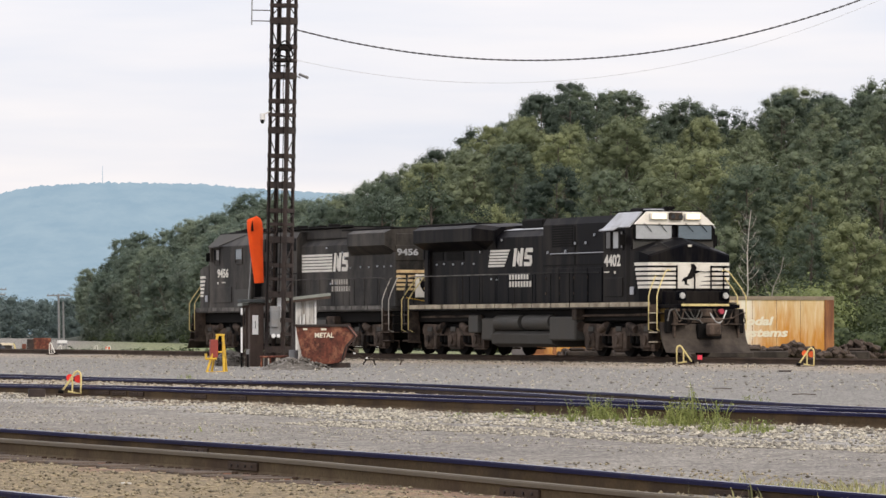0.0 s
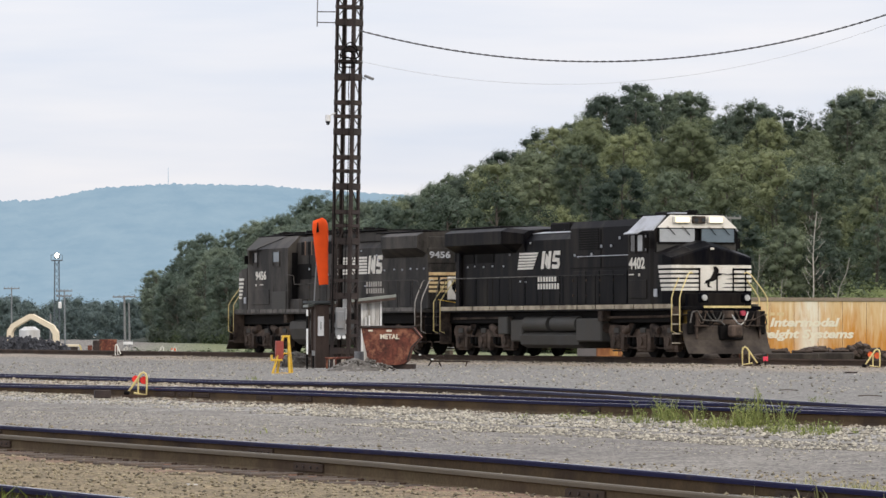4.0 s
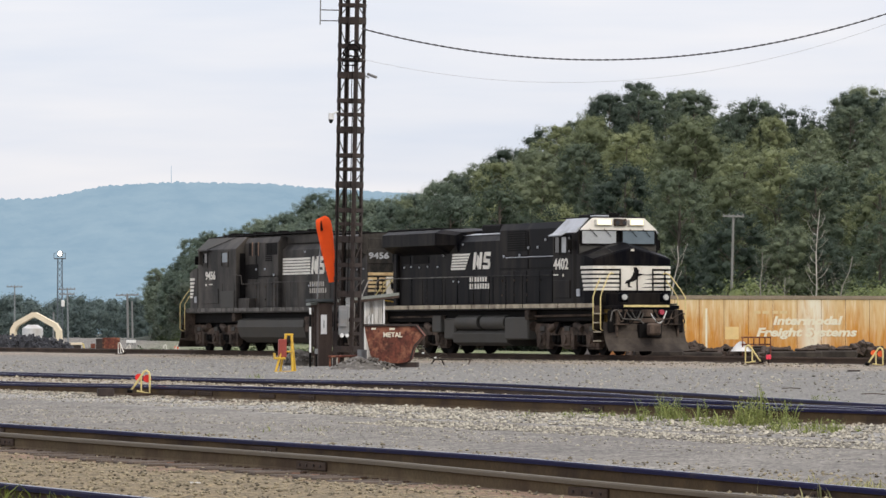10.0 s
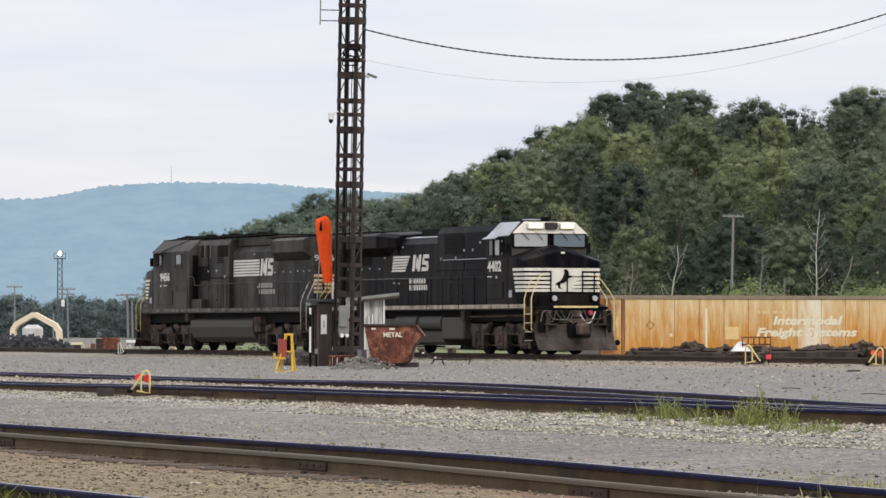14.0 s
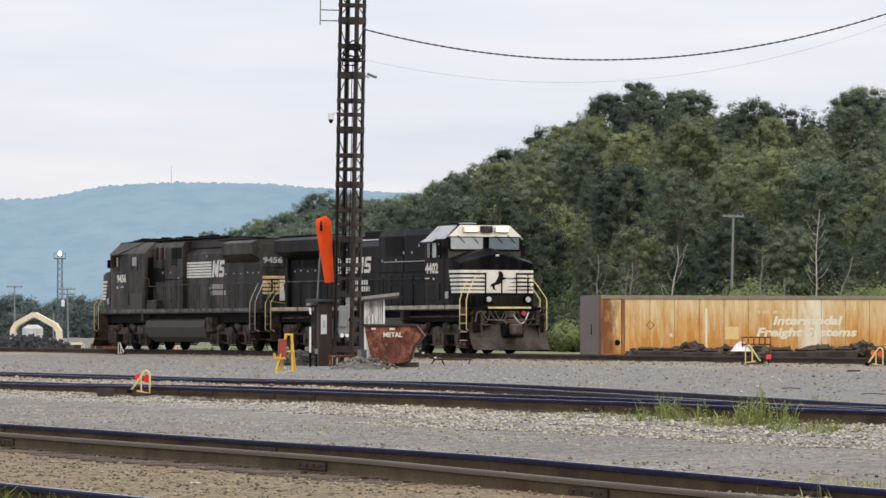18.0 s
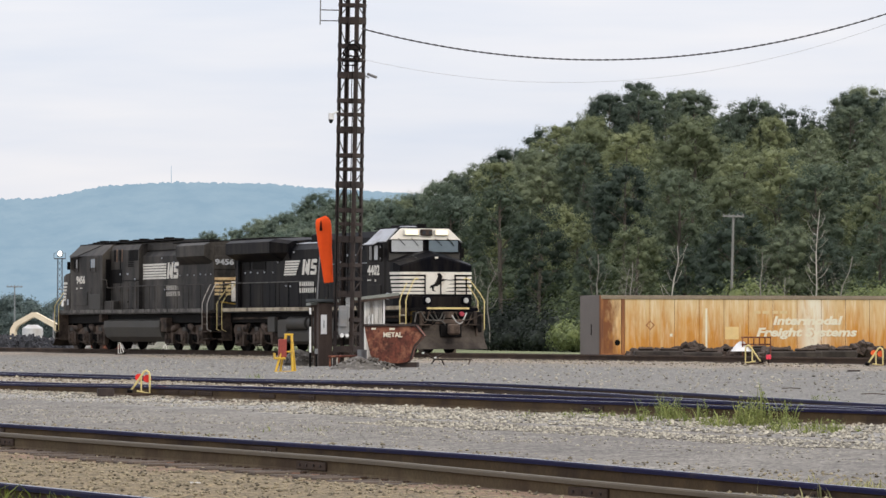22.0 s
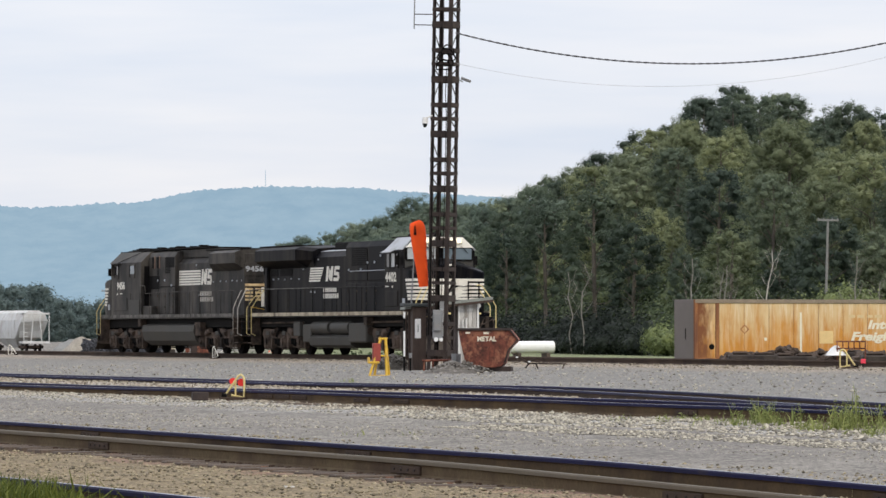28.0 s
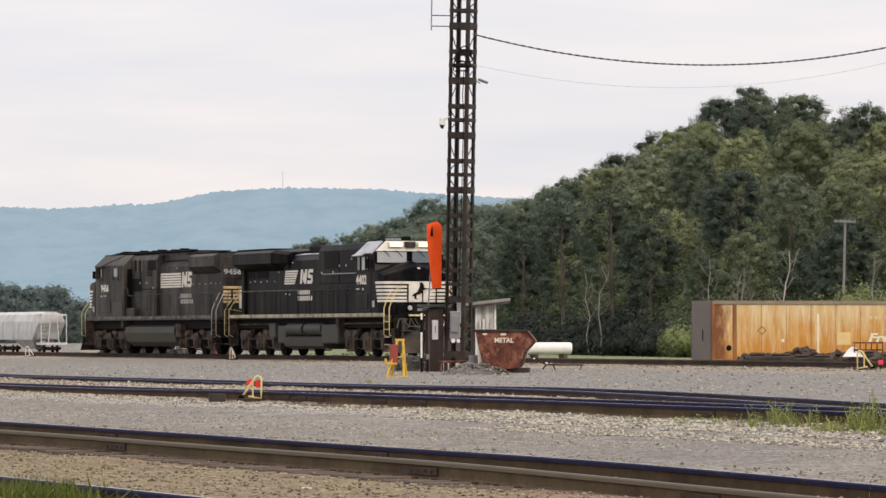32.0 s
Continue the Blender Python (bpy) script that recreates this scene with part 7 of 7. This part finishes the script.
# skyline of the wooded hill: bearing marker, height marker, distance of the brow, distance of its foot
SKY = [(240, 520), (262, 490), (300, 459), (350, 418), (400, 401), (450, 389), (500, 371), (550, 347), (600, 342), (650, 350), (700, 352), (745, 337), (785, 317), (805, 300), (850, 284), (900, 259), (950, 242), (1000, 215), (1050, 200), (1078, 162), (1120, 150), (1165, 162), (1215, 152), (1250, 184), (1300, 184), (1350, 176), (1400, 204), (1450, 194), (1500, 156), (1540, 148), (1600, 166), (1700, 152), (1850, 140)]
BROW = [(240, 1020), (500, 900), (740, 750), (900, 670), (1100, 625), (1850, 590)]
FOOT = [(240, 960), (400, 800), (560, 655), (740, 520), (860, 460), (1000, 428), (1200, 412), (1850, 392)]


def sky_z(c, ahead):
    """Height at which the skyline's line of sight passes at a distance."""
    return EYE_Z + (585 - lerp_table(SKY, c)) / 8185 * ahead


def hill_z(c, ahead):
    """Height of the wooded hill's ground."""
    zs, zf = lerp_table(BROW, c), lerp_table(FOOT, c)
    top = sky_z(c, zs) - 13.2
    base = -1.3
    return base + max(0.0, top - base) * step(-0.25, 1.0, (ahead - zf) / (zs - zf))


# the hill's ground itself
vs, fs, NC, NR = [], [], 60, 16
for i in range(NC + 1):
    c = 200 + 1900 * i / NC
    zs, zf = lerp_table(BROW, c), lerp_table(FOOT, c)
    for k in range(NR + 1):
        ah = zf - 20 + (zs + 96 - zf) * k / NR
        vs.append(sight((c - 784) / 8185, ah, hill_z(c, ah) + (-1.2 if k == 0 else 0.4 * noise.noise((c * 0.05, ah * 0.06, 0)))))
for i in range(NC):
    for k in range(NR):
        fs.append((i * (NR + 1) + k, (i + 1) * (NR + 1) + k, (i + 1) * (NR + 1) + k + 1, i * (NR + 1) + k + 1))
me = bpy.data.meshes.new("hillside")
me.from_pydata(vs, [], fs)
me.polygons.foreach_set("use_smooth", [True] * len(fs))
FLOOR = mat("woodland_floor", (0.026, 0.034, 0.018), rough=0.95, vary=0.5, scale=0.5, fine=6, bump=0.4)
tagged(part("hillside", me, FLOOR), "steep woodland floor under the trees", "hillside", kind="structure")

random.seed(21)


def plant(c, ahead, k, sc, label, dark=0.24, leaf=None):
    tr, cr, h = PROTOS[k]
    p = sight((c - 784) / 8185, ahead, hill_z(c, ahead))
    t = thing("tree", pose(p.x, p.y, p.z, rz=random.uniform(0, 360)), label, "tree", "trees of the wooded hill")
    t.scale = (sc * random.uniform(1.02, 1.34), sc * random.uniform(1.02, 1.34), sc)
    part("trunk", tr, None, t)
    slot = part("crown", cr, None, t).material_slots[0]
    far_off = step(860, 640, c)      # the far end of the hill gets leaves with haze in their colour
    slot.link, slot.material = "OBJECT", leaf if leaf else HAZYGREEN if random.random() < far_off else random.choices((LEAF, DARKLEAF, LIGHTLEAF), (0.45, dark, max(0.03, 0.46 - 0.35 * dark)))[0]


# the brow first, tree by tree, then the slope, then the foot
c = 280.0
while c < 1790:
    zs = lerp_table(BROW, c)
    k = random.randrange(7)
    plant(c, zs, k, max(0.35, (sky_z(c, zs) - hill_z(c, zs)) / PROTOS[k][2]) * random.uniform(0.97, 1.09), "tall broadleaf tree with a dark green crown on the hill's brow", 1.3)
    c += 3.7 * 8185 / zs * random.uniform(0.75, 1.2)
for row, fr in enumerate((1.07, 0.87, 0.73, 0.59, 0.45, 0.31, 0.17)):
    c = 276.0 + 30 * (row % 2)
    while c < 1770:
        zs, zf = lerp_table(BROW, c), lerp_table(FOOT, c)
        ah = zf + (zs - zf) * (fr + random.uniform(-0.05, 0.05))
        big = min(1.0, max(0.3, (585 - lerp_table(SKY, c)) / 8185 * zs / 17.0))
        k = random.randrange(7)
        lim = max(0.25, (sky_z(c, ah) - hill_z(c, ah)) / PROTOS[k][2])
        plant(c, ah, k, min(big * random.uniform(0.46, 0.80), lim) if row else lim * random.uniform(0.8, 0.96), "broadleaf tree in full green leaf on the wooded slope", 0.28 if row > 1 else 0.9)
        c += 4.9 * 8185 / ah * random.uniform(0.75, 1.3)
c = 280.0
while c < 1760:
    zf = lerp_table(FOOT, c)
    short = 0.60 if c > 1000 else 0.90
    big = min(1.0, max(0.3, (585 - lerp_table(SKY, c)) / 8185 * zf / 14.5))
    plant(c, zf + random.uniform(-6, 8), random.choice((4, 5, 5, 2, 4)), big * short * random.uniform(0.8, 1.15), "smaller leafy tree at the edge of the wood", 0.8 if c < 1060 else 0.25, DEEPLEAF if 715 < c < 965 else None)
    c += 4.4 * 8185 / zf * random.uniform(0.8, 1.3)

# bare and pale trunks at the edge
def snag(c, ahead, h, lean, seed, label, bark):
    rng = np.random.default_rng(seed)
    p = sight((c - 784) / 8185, ahead, hill_z(c, ahead) - 0.3)
    t = thing("bare_tree", pose(p.x, p.y, p.z, 0, lean, VIEW_TURN), label, "tree", "pale bare trunks at the wood's edge")
    sway = rng.normal(size=3) * 0.027 * h
    part("trunk", Shape().pipe([(0, 0, 0), (sway[0], 0, h * 0.22), (sway[1], 0, h * 0.45), (0.0, 0, h * 0.7)], 0.058, 7).pipe([(0, 0, h * 0.68), (sway[2] + 0.1, 0, h * 0.85), (0.2, 0, h)], 0.038, 6), bark, t)
    boughs = 8 if h < 9 else 15
    for i in range(boughs):
        u = 0.36 + 0.56 * (i + rng.random()) / boughs
        s = 1 if i % 2 else -1
        L = (0.35 + 0.95 * rng.random()) * (1.25 - 0.6 * u)
        up = 0.7 + 0.8 * rng.random()
        px = lerp_table([(0, 0), (0.22, sway[0]), (0.45, sway[1]), (0.7, 0), (0.85, sway[2] + 0.1), (1, 0.2)], u)
        p0, p1, p2 = (px, 0, h * u), (px + s * L * 0.5, rng.normal() * 0.3, h * u + up * 0.40 * L), (px + s * L * (0.8 + 0.3 * rng.random()), rng.normal() * 0.5, h * u + up * 1.25 * L)
        lm = Shape().pipe([p0, p1, p2], 0.018 * (1.3 - 0.6 * u), 5)
        for q in (0.2, 0.5, 0.75, 0.95):
            m = [p1[k] + (p2[k] - p1[k]) * q for k in range(3)]
            lm.pipe([m, (m[0] + rng.normal() * 0.4, m[1], m[2] + 0.2 + 0.4 * rng.random())], 0.007, 4)
        part("limb", lm, bark, t)


for i, (c, dz, h, lean) in enumerate(((1190, -13, 8.2, 1.5), (1438, -13, 11.2, 2.0), (1060, -11, 7.6, -2), (1100, -13, 6.4, 4), (1462, -14, 7.6, 14), (1345, -13, 7.6, 0), (845, -11, 7.2, -4), (866, -13, 7.8, -1), (1395, -14, 5.6, -4), (1118, -12, 6.8, -1))):
    snag(c, lerp_table(FOOT, c) + dz - 9, h + 0.6, lean, 70 + i, *(("pale bare trunk with thin limbs at the wood's edge", PALEBARK) if c in (1190, 1438) else ("grey bare trunk with thin limbs at the wood's edge", GREYBARK)))

# undergrowth along the foot, and the woods far down the yard
random.seed(33)
rng = np.random.default_rng(12)
cl, shade = [], []
for i in range(900):
    c = random.uniform(272, 1760)
    zf = lerp_table(FOOT, c)
    ah = zf - random.uniform(-14, 22)
    r = random.uniform(0.7, 2.6 if ah > zf - 13 else 1.6) * (1.0 if c > 700 else 0.75)
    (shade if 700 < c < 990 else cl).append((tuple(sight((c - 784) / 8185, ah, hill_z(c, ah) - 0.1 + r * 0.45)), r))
for i in range(420):
    c = random.uniform(290, 1700)
    zs, zf = lerp_table(BROW, c), lerp_table(FOOT, c)
    ah = zf + (zs - zf) * random.uniform(0.0, 0.55)
    r = random.uniform(1.4, 2.5) * (1.0 if c > 600 else 0.8)
    cl.append((tuple(sight((c - 784) / 8185, ah, hill_z(c, ah) + r * random.uniform(0.4, 1.3))), r))
for i in range(340):
    c = random.uniform(560, 1740)
    zs, zf = lerp_table(BROW, c), lerp_table(FOOT, c)
    ah = zf + (zs - zf) * random.uniform(0.5, 1.06)
    r = random.uniform(1.6, 2.8)
    cl.append((tuple(sight((c - 784) / 8185, ah, hill_z(c, ah) + r * random.uniform(0.4, 1.9))), r))
bl2 = []
for i in range(70):      # one tall shrub round the foot of the pole
    c = random.uniform(1256, 1420)
    ah = random.uniform(387, 396)
    r = random.uniform(0.9, 1.6)
    crest = 5.0 - 2.2 * abs((c - 1330) / 85) ** 1.6 + 0.8 * noise.noise((c * 0.03, 5, 0))
    bl2.append((tuple(sight((c - 784) / 8185, ah, -1.3 + max(0.5, (crest + 1.3 - r * 0.7) * random.uniform(0.25, 1.0)))), r))
thicket = []
for i in range(230):      # leafy skirts of the hazy far end
    c = random.uniform(276, 640)
    zf = lerp_table(FOOT, c)
    ah = zf + random.uniform(-12, -2)
    r = random.uniform(1.0, 1.9)
    tall = max(1.5, (585 - lerp_table(SKY, c)) / 8185 * zf * 0.62)
    thicket.append((tuple(sight((c - 784) / 8185, ah, hill_z(c, ah) + r * 0.4 + tall * random.random() ** 1.5)), r))
# the thicket's leaf colour has the haze painted in as well
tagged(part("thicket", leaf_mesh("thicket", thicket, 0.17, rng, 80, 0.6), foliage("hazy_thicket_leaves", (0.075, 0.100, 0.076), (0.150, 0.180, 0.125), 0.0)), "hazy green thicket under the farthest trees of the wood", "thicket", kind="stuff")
for c0, c1, n, off, r0, r1 in ((985, 1062, 46, 24, 0.55, 1.1), (1250, 1400, 60, 16, 1.1, 2.0), (1490, 1600, 50, 13, 1.3, 2.4)):
    for i in range(n):
        c = random.uniform(c0, c1)
        ah = lerp_table(FOOT, c) - off + random.uniform(-3, 5)
        r = random.uniform(r0, r1)
        bl2.append((tuple(sight((c - 784) / 8185, ah, hill_z(c, ah) + r * random.uniform(0.3, 1.4))), r))
tagged(part("shrubs", leaf_mesh("shrubs", bl2, 0.13, rng, 120, 0.6), foliage("light_green_shrub_leaves", (0.135, 0.170, 0.070), (0.27, 0.315, 0.125), 0.0)), "light green shrubs in front of the wood", "shrubs", kind="stuff")
# the brambles' near-black green has the shade under the trees painted in
tagged(part("brambles", leaf_mesh("brambles", shade, 0.15, rng, 85, 0.6), foliage("shaded_bramble_leaves", (0.010, 0.016, 0.012), (0.034, 0.046, 0.030), 0.0)), "brambles at the wood's edge with the shade under the trees painted in", "brambles", kind="stuff")
tagged(part("undergrowth", leaf_mesh("undergrowth", cl, 0.15, rng, 85, 0.6), BUSH), "bright green bushes and brambles along the wood's edge", "undergrowth", kind="stuff")
cl = []
for i in range(1150):
    c = random.uniform(-330, 300)
    ah = random.uniform(1240, 1460)
    hgt = 9.4 + 3.4 * noise.noise((c * 0.02, 1, 0)) + 2.0 * noise.noise((c * 0.07, 3, 0)) + (5.6 if c < -40 else 0) * step(-30, -110, c)
    u = random.random() ** 0.7
    r = random.uniform(1.1, 2.3)
    cl.append((tuple(sight((c - 784) / 8185, ah, -2.6 + u * (hgt + 1.8))), r))
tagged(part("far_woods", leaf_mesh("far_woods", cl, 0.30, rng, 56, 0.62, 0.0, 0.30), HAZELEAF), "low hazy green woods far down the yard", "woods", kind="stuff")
# ground cover before the far woods
cl = []
for i in range(160):
    c = random.uniform(-330, 700)
    ah = random.uniform(330, 420)
    if c < 240 and random.random() < 0.7:
        continue
    cl.append((tuple(sight((c - 784) / 8185, ah, -1.15)), random.uniform(0.3, 0.6)))
tagged(part("field_grass", leaf_mesh("field_grass", cl, 0.16, rng, 200), BUSH), "rough bright grass on the field behind the tracks", "grass", kind="stuff")


# ---------- loose stones and weeds ----------
def stones(name, areas, label, material, seed):
    rg2 = np.random.default_rng(seed)
    V, F = [], []
    base = np.array([(1, 0, 0), (-1, 0, 0), (0, 1, 0), (0, -1, 0), (0, 0, 1), (0, 0, -1)], float)
    tri = np.array([(0, 2, 4), (2, 1, 4), (1, 3, 4), (3, 0, 4), (2, 0, 5), (1, 2, 5), (3, 1, 5), (0, 3, 5)])
    o = 0
    for n, x0, x1, y0, y1, s0, s1 in areas:
        x, y = rg2.uniform(x0, x1, n), rg2.uniform(y0, y1, n)
        s = rg2.uniform(s0, s1, n) * (0.7 + 0.6 * rg2.random(n))
        z = np.array([ground_z(a, b) for a, b in zip(x, y)])
        dev = np.array([0.035 * noise.noise((a * 0.35, b * 0.5, 0)) + 0.02 * noise.noise((a * 1.6, b * 1.9, 3)) for a, b in zip(x, y)])
        ang = rg2.uniform(0, 6.28, n)
        jit = 0.65 + 0.7 * rg2.random((n, 6, 3))
        p = base[None] * jit * s[:, None, None] * np.array((1, 0.8, 0.62))
        ca, sa = np.cos(ang)[:, None], np.sin(ang)[:, None]
        px, py = p[..., 0] * ca - p[..., 1] * sa, p[..., 0] * sa + p[..., 1] * ca
        V.append(np.stack([px + x[:, None], py + y[:, None], p[..., 2] + (z + dev + s * 0.25)[:, None]], -1).reshape(-1, 3))
        F.append((tri[None] + (o + 6 * np.arange(n))[:, None, None]).reshape(-1, 3))
        o += 6 * n
    me = bpy.data.meshes.new(name)
    me.from_pydata(np.concatenate(V).tolist(), [], np.concatenate(F).tolist())
    return tagged(part(name, me, material), label, "gravel", kind="stuff")


def island_stone(name, lo, hi):
    ma = bpy.data.materials.new(name)
    ma.use_nodes = True
    n, l = ma.node_tree.nodes, ma.node_tree.links
    b = n["Principled BSDF"]
    b.inputs["Roughness"].default_value = 0.95
    ge, rp = n.new("ShaderNodeNewGeometry"), n.new("ShaderNodeValToRGB")
    rp.color_ramp.elements[0].color, rp.color_ramp.elements[1].color = (*lo, 1), (*hi, 1)
    l.new(ge.outputs["Random Per Island"], rp.inputs[0]); l.new(rp.outputs[0], b.inputs["Base Color"])
    return ma


PALESTONE = island_stone("pale_crushed_stone", (0.135, 0.125, 0.105), (0.54, 0.50, 0.40))
WARMSTONE = island_stone("rust_dusted_ballast", (0.11, 0.088, 0.062), (0.46, 0.40, 0.30))
TANSTONE = island_stone("tan_cinder_stone", (0.080, 0.067, 0.046), (0.37, 0.315, 0.205))
stones("ballast_stones", [(4700, -70, -44, 25.3, 27.7, 0.018, 0.042), (2300, -106, -70, 26.3, 27.7, 0.018, 0.040), (1500, -106, -70, 25.2, 26.6, 0.012, 0.026), (1800, -106, -50, 20.5, 24.2, 0.010, 0.024), (3600, -62, -40, 23.6, 24.9, 0.014, 0.032), (1400, -80, -30, 21.5, 23.0, 0.010, 0.022), (4200, -170, -80, 35, 60, 0.02, 0.045)], "pale crushed ballast stones along the tracks", PALESTONE, 2)
stones("rusty_ballast", [(4200, -125, -62, 30.0, 33.6, 0.02, 0.042), (1500, -110, -50, 27.5, 28.0, 0.016, 0.034), (2200, -180, -95, 59.5, 62.4, 0.02, 0.05)], "rust-dusted tan ballast stones between the rails", WARMSTONE, 5)
stones("cinder_gravel", [(9000, -66, -26, 10.9, 15.5, 0.010, 0.026), (2500, -70, -26, 15.7, 17.0, 0.015, 0.03), (3500, -70, -26, 17.2, 20.0, 0.012, 0.026)], "small tan and grey cinders between the tracks", TANSTONE, 3)


def weeds(name, spots, label, material, seed):
    rg2 = np.random.default_rng(seed)
    V = []
    for x, y, rx, ry, n, h in spots:
        for i in range(n):
            px, py = x + rg2.normal() * rx, y + rg2.normal() * ry
            z = ground_z(px, py) - 0.02
            hh, w = h * (0.4 + 0.8 * rg2.random()), 0.004 + 0.008 * rg2.random()
            a, ln = rg2.uniform(0, 6.28), rg2.normal(size=2) * 0.35 * hh
            u = Vector((math.cos(a) * w, math.sin(a) * w, 0))
            b0 = Vector((px, py, z))
            m1 = b0 + Vector((ln[0] * 0.35, ln[1] * 0.35, hh * 0.6))
            tip = b0 + Vector((ln[0], ln[1], hh))
            V.append((b0 - u, b0 + u, m1 + u * 0.8, m1 - u * 0.8, tip))
    v = [tuple(p) for g in V for p in g]
    f = []
    for i in range(len(V)):
        f += [(5 * i, 5 * i + 1, 5 * i + 2, 5 * i + 3), (5 * i + 3, 5 * i + 2, 5 * i + 4)]
    me = bpy.data.meshes.new(name)
    me.from_pydata(v, [], f)
    return tagged(part(name, me, material), label, "weeds", kind="stuff")


def on_ground(c, y):
    """The x at which a bearing meets a line parallel to the tracks."""
    b = (c - 784) / 8185
    t = y / (SA + CA * b)
    return t * (-CA + SA * b)


# leafy weeds: low clumps of small leaves with a few taller plants
random.seed(44)
rng = np.random.default_rng(9)
cl, stems = [], []
for c, y, n, h, rx in ((1172, 27.0, 15, 0.30, 0.40), (1186, 27.3, 10, 0.46, 0.25), (1250, 26.6, 20, 0.10, 0.55), (1325, 27.0, 15, 0.32, 0.40), (1352, 27.3, 11, 0.50, 0.28), (1410, 26.4, 26, 0.17, 0.8), (1450, 26.2, 12, 0.10, 0.5), (1010, 26.8, 12, 0.10, 0.6), (985, 27.0, 8, 0.08, 0.5), (1480, 31.5, 5, 0.2, 0.2), (455, 40, 4, 0.12, 0.4), (1290, 27.3, 6, 0.16, 0.3), (1090, 27.2, 7, 0.10, 0.5)):
    for i in range(n):
        x, yy, hh = on_ground(c, y) + random.gauss(0, rx), y + random.gauss(0, 0.22), h * random.uniform(0.45, 1.15)
        z = ground_z(x, yy)
        stems.append((x, yy, z, hh))
        k = max(1, int(hh / 0.07))
        for j in range(k):
            cl.append(((x + random.gauss(0, 0.03), yy + random.gauss(0, 0.03), z + 0.8 * hh * (j + 0.7) / k), random.uniform(0.045, 0.085) * (1.1 - 0.45 * j / k)))
tagged(part("leafy_weeds", leaf_mesh("leafy_weeds", cl, 0.015, rng, 2600), WEED), "clumps of leafy yellow-green weeds beside the rails", "weeds", kind="stuff")
sp = [(x, y, 0.05, 0.05, 6, h) for x, y, z, h in stems]
sp += [(on_ground(c, y), y, 0.8, 0.3, n, h) for c, y, n, h in ((535, 21.5, 12, 0.08), (240, 19.0, 14, 0.08))]
weeds("yard_weeds", sp, "thin green weed stems growing beside the rails", WEED, 4)
weeds("tall_weeds", [(on_ground(c, y), y, 0.28, 0.25, n, h) for c, y, n, h in ((-170, 10.2, 700, 0.26), (-120, 10.1, 700, 0.22), (-190, 9.8, 600, 0.30), (-60, 10.3, 70, 0.24), (0, 10.2, 40, 0.22), (-80, 10.6, 80, 0.3), (40, 10.4, 30, 0.2), (110, 10.6, 16, 0.2))], "tall green weeds beside the near track", foliage("rank_green_weeds", (0.055, 0.080, 0.012), (0.205, 0.225, 0.045), 0.0), 6)
weeds("dry_grass", [(on_ground(c, y), y, 0.9, 0.35, n, h) for c, y, n, h in ((1560, 18.0, 130, 0.12), (1620, 17.9, 240, 0.14), (1660, 17.7, 240, 0.15), (1500, 18.4, 60, 0.10), (1450, 18.6, 30, 0.11))], "thin dry grass beside the near track", DRYGRASS, 7)

# joint bars on the rails, and gravel stones by them
def joint(tr_name, c, y, side, far=1):
    x0, x1, yf, zf, s0, s1, lab = TRACKS[tr_name]
    yy = y + side * 0.7525
    x = on_ground(c, yy)
    par = bpy.data.objects[tr_name]
    j = part("joint_bar", Shape().box(-0.40, 0.40, -0.032, 0.032, -0.145, -0.062, 0.008), RAIL_SIDE, par, "bolted joint bar", pose(x, yy, zf(x)))
    for k in (-0.28, -0.1, 0.1, 0.28):
        part("bolt", Shape().tube((k, -0.045, -0.10), (k, -0.03, -0.10), 0.014, n=6), RUST, j)


for c in (10, 555, 1045, 1590):
    joint("track_near", c, 16.35, -1)
for c in (-5, 470, 1420):
    joint("track_near", c, 16.35, 1)
for c in (60, 305, 335, 365, 475, 545, 1050):
    joint("track_mid", c, 28.75, -1)
for c in (70, 480, 1000):
    joint("track_mid_siding", c, 33.45, -1)

# sticks and a scrap of timber lying on the gravel
for c, y, L, tn in ((1400, 42.0, 0.40, 12), (1545, 40.0, 0.45, -8)):
    x = on_ground(c, y)
    st = thing("stick", pose(x, y, ground_z(x, y) + 0.005, rz=VIEW_TURN + tn), "thin dark broken stick lying on the gravel", "stick", "sticks on the gravel")
    part("wood", Shape().pipe([(-L / 2, 0, 0.02), (0, 0.03, 0.028), (L / 2, -0.02, 0.015)], 0.010, 6), SLEEPER, st)


# seconds, swing of the windsock's tail to the right in degrees
SWING = [(0, 4), (1.5, 5), (3, 4), (4.5, 3), (6, 3), (7, 5), (7.5, 7), (8.5, 8.5), (9.5, 9.5), (10.5, 9.5), (11.5, 5), (12.5, 2), (13.5, 2.5), (14.5, 6), (16.5, 5), (18.5, 6), (20.5, 5), (22.5, 5), (24.5, 4), (26, 5), (28, 6), (29.5, 6), (31, 2), (32, 2)]


def motions():
    """All that moves: the two engines, their wheels, and the windsock."""
    walk(engine_lead, [(t, pose(x - 11.15, TRACK_Y, 0)) for t, x in RUN])
    walk(engine_trail, [(t, pose(x - 33.45, TRACK_Y, 0, rz=180)) for t, x in RUN])
    for ws, x0, way in WHEELS:
        rows = []
        for i in range(81):
            t = i * 0.4
            roll = math.degrees((lerp_table(RUN, t) + 128.02) / 0.525) * way
            rows.append((t, pose(x0, 0, 0.527, ry=roll)))
        walk(ws, rows)
    walk(sock, [(t, pose(0, 0, 4.34, ry=-a - 1.2)) for t, a in SWING])


motions()
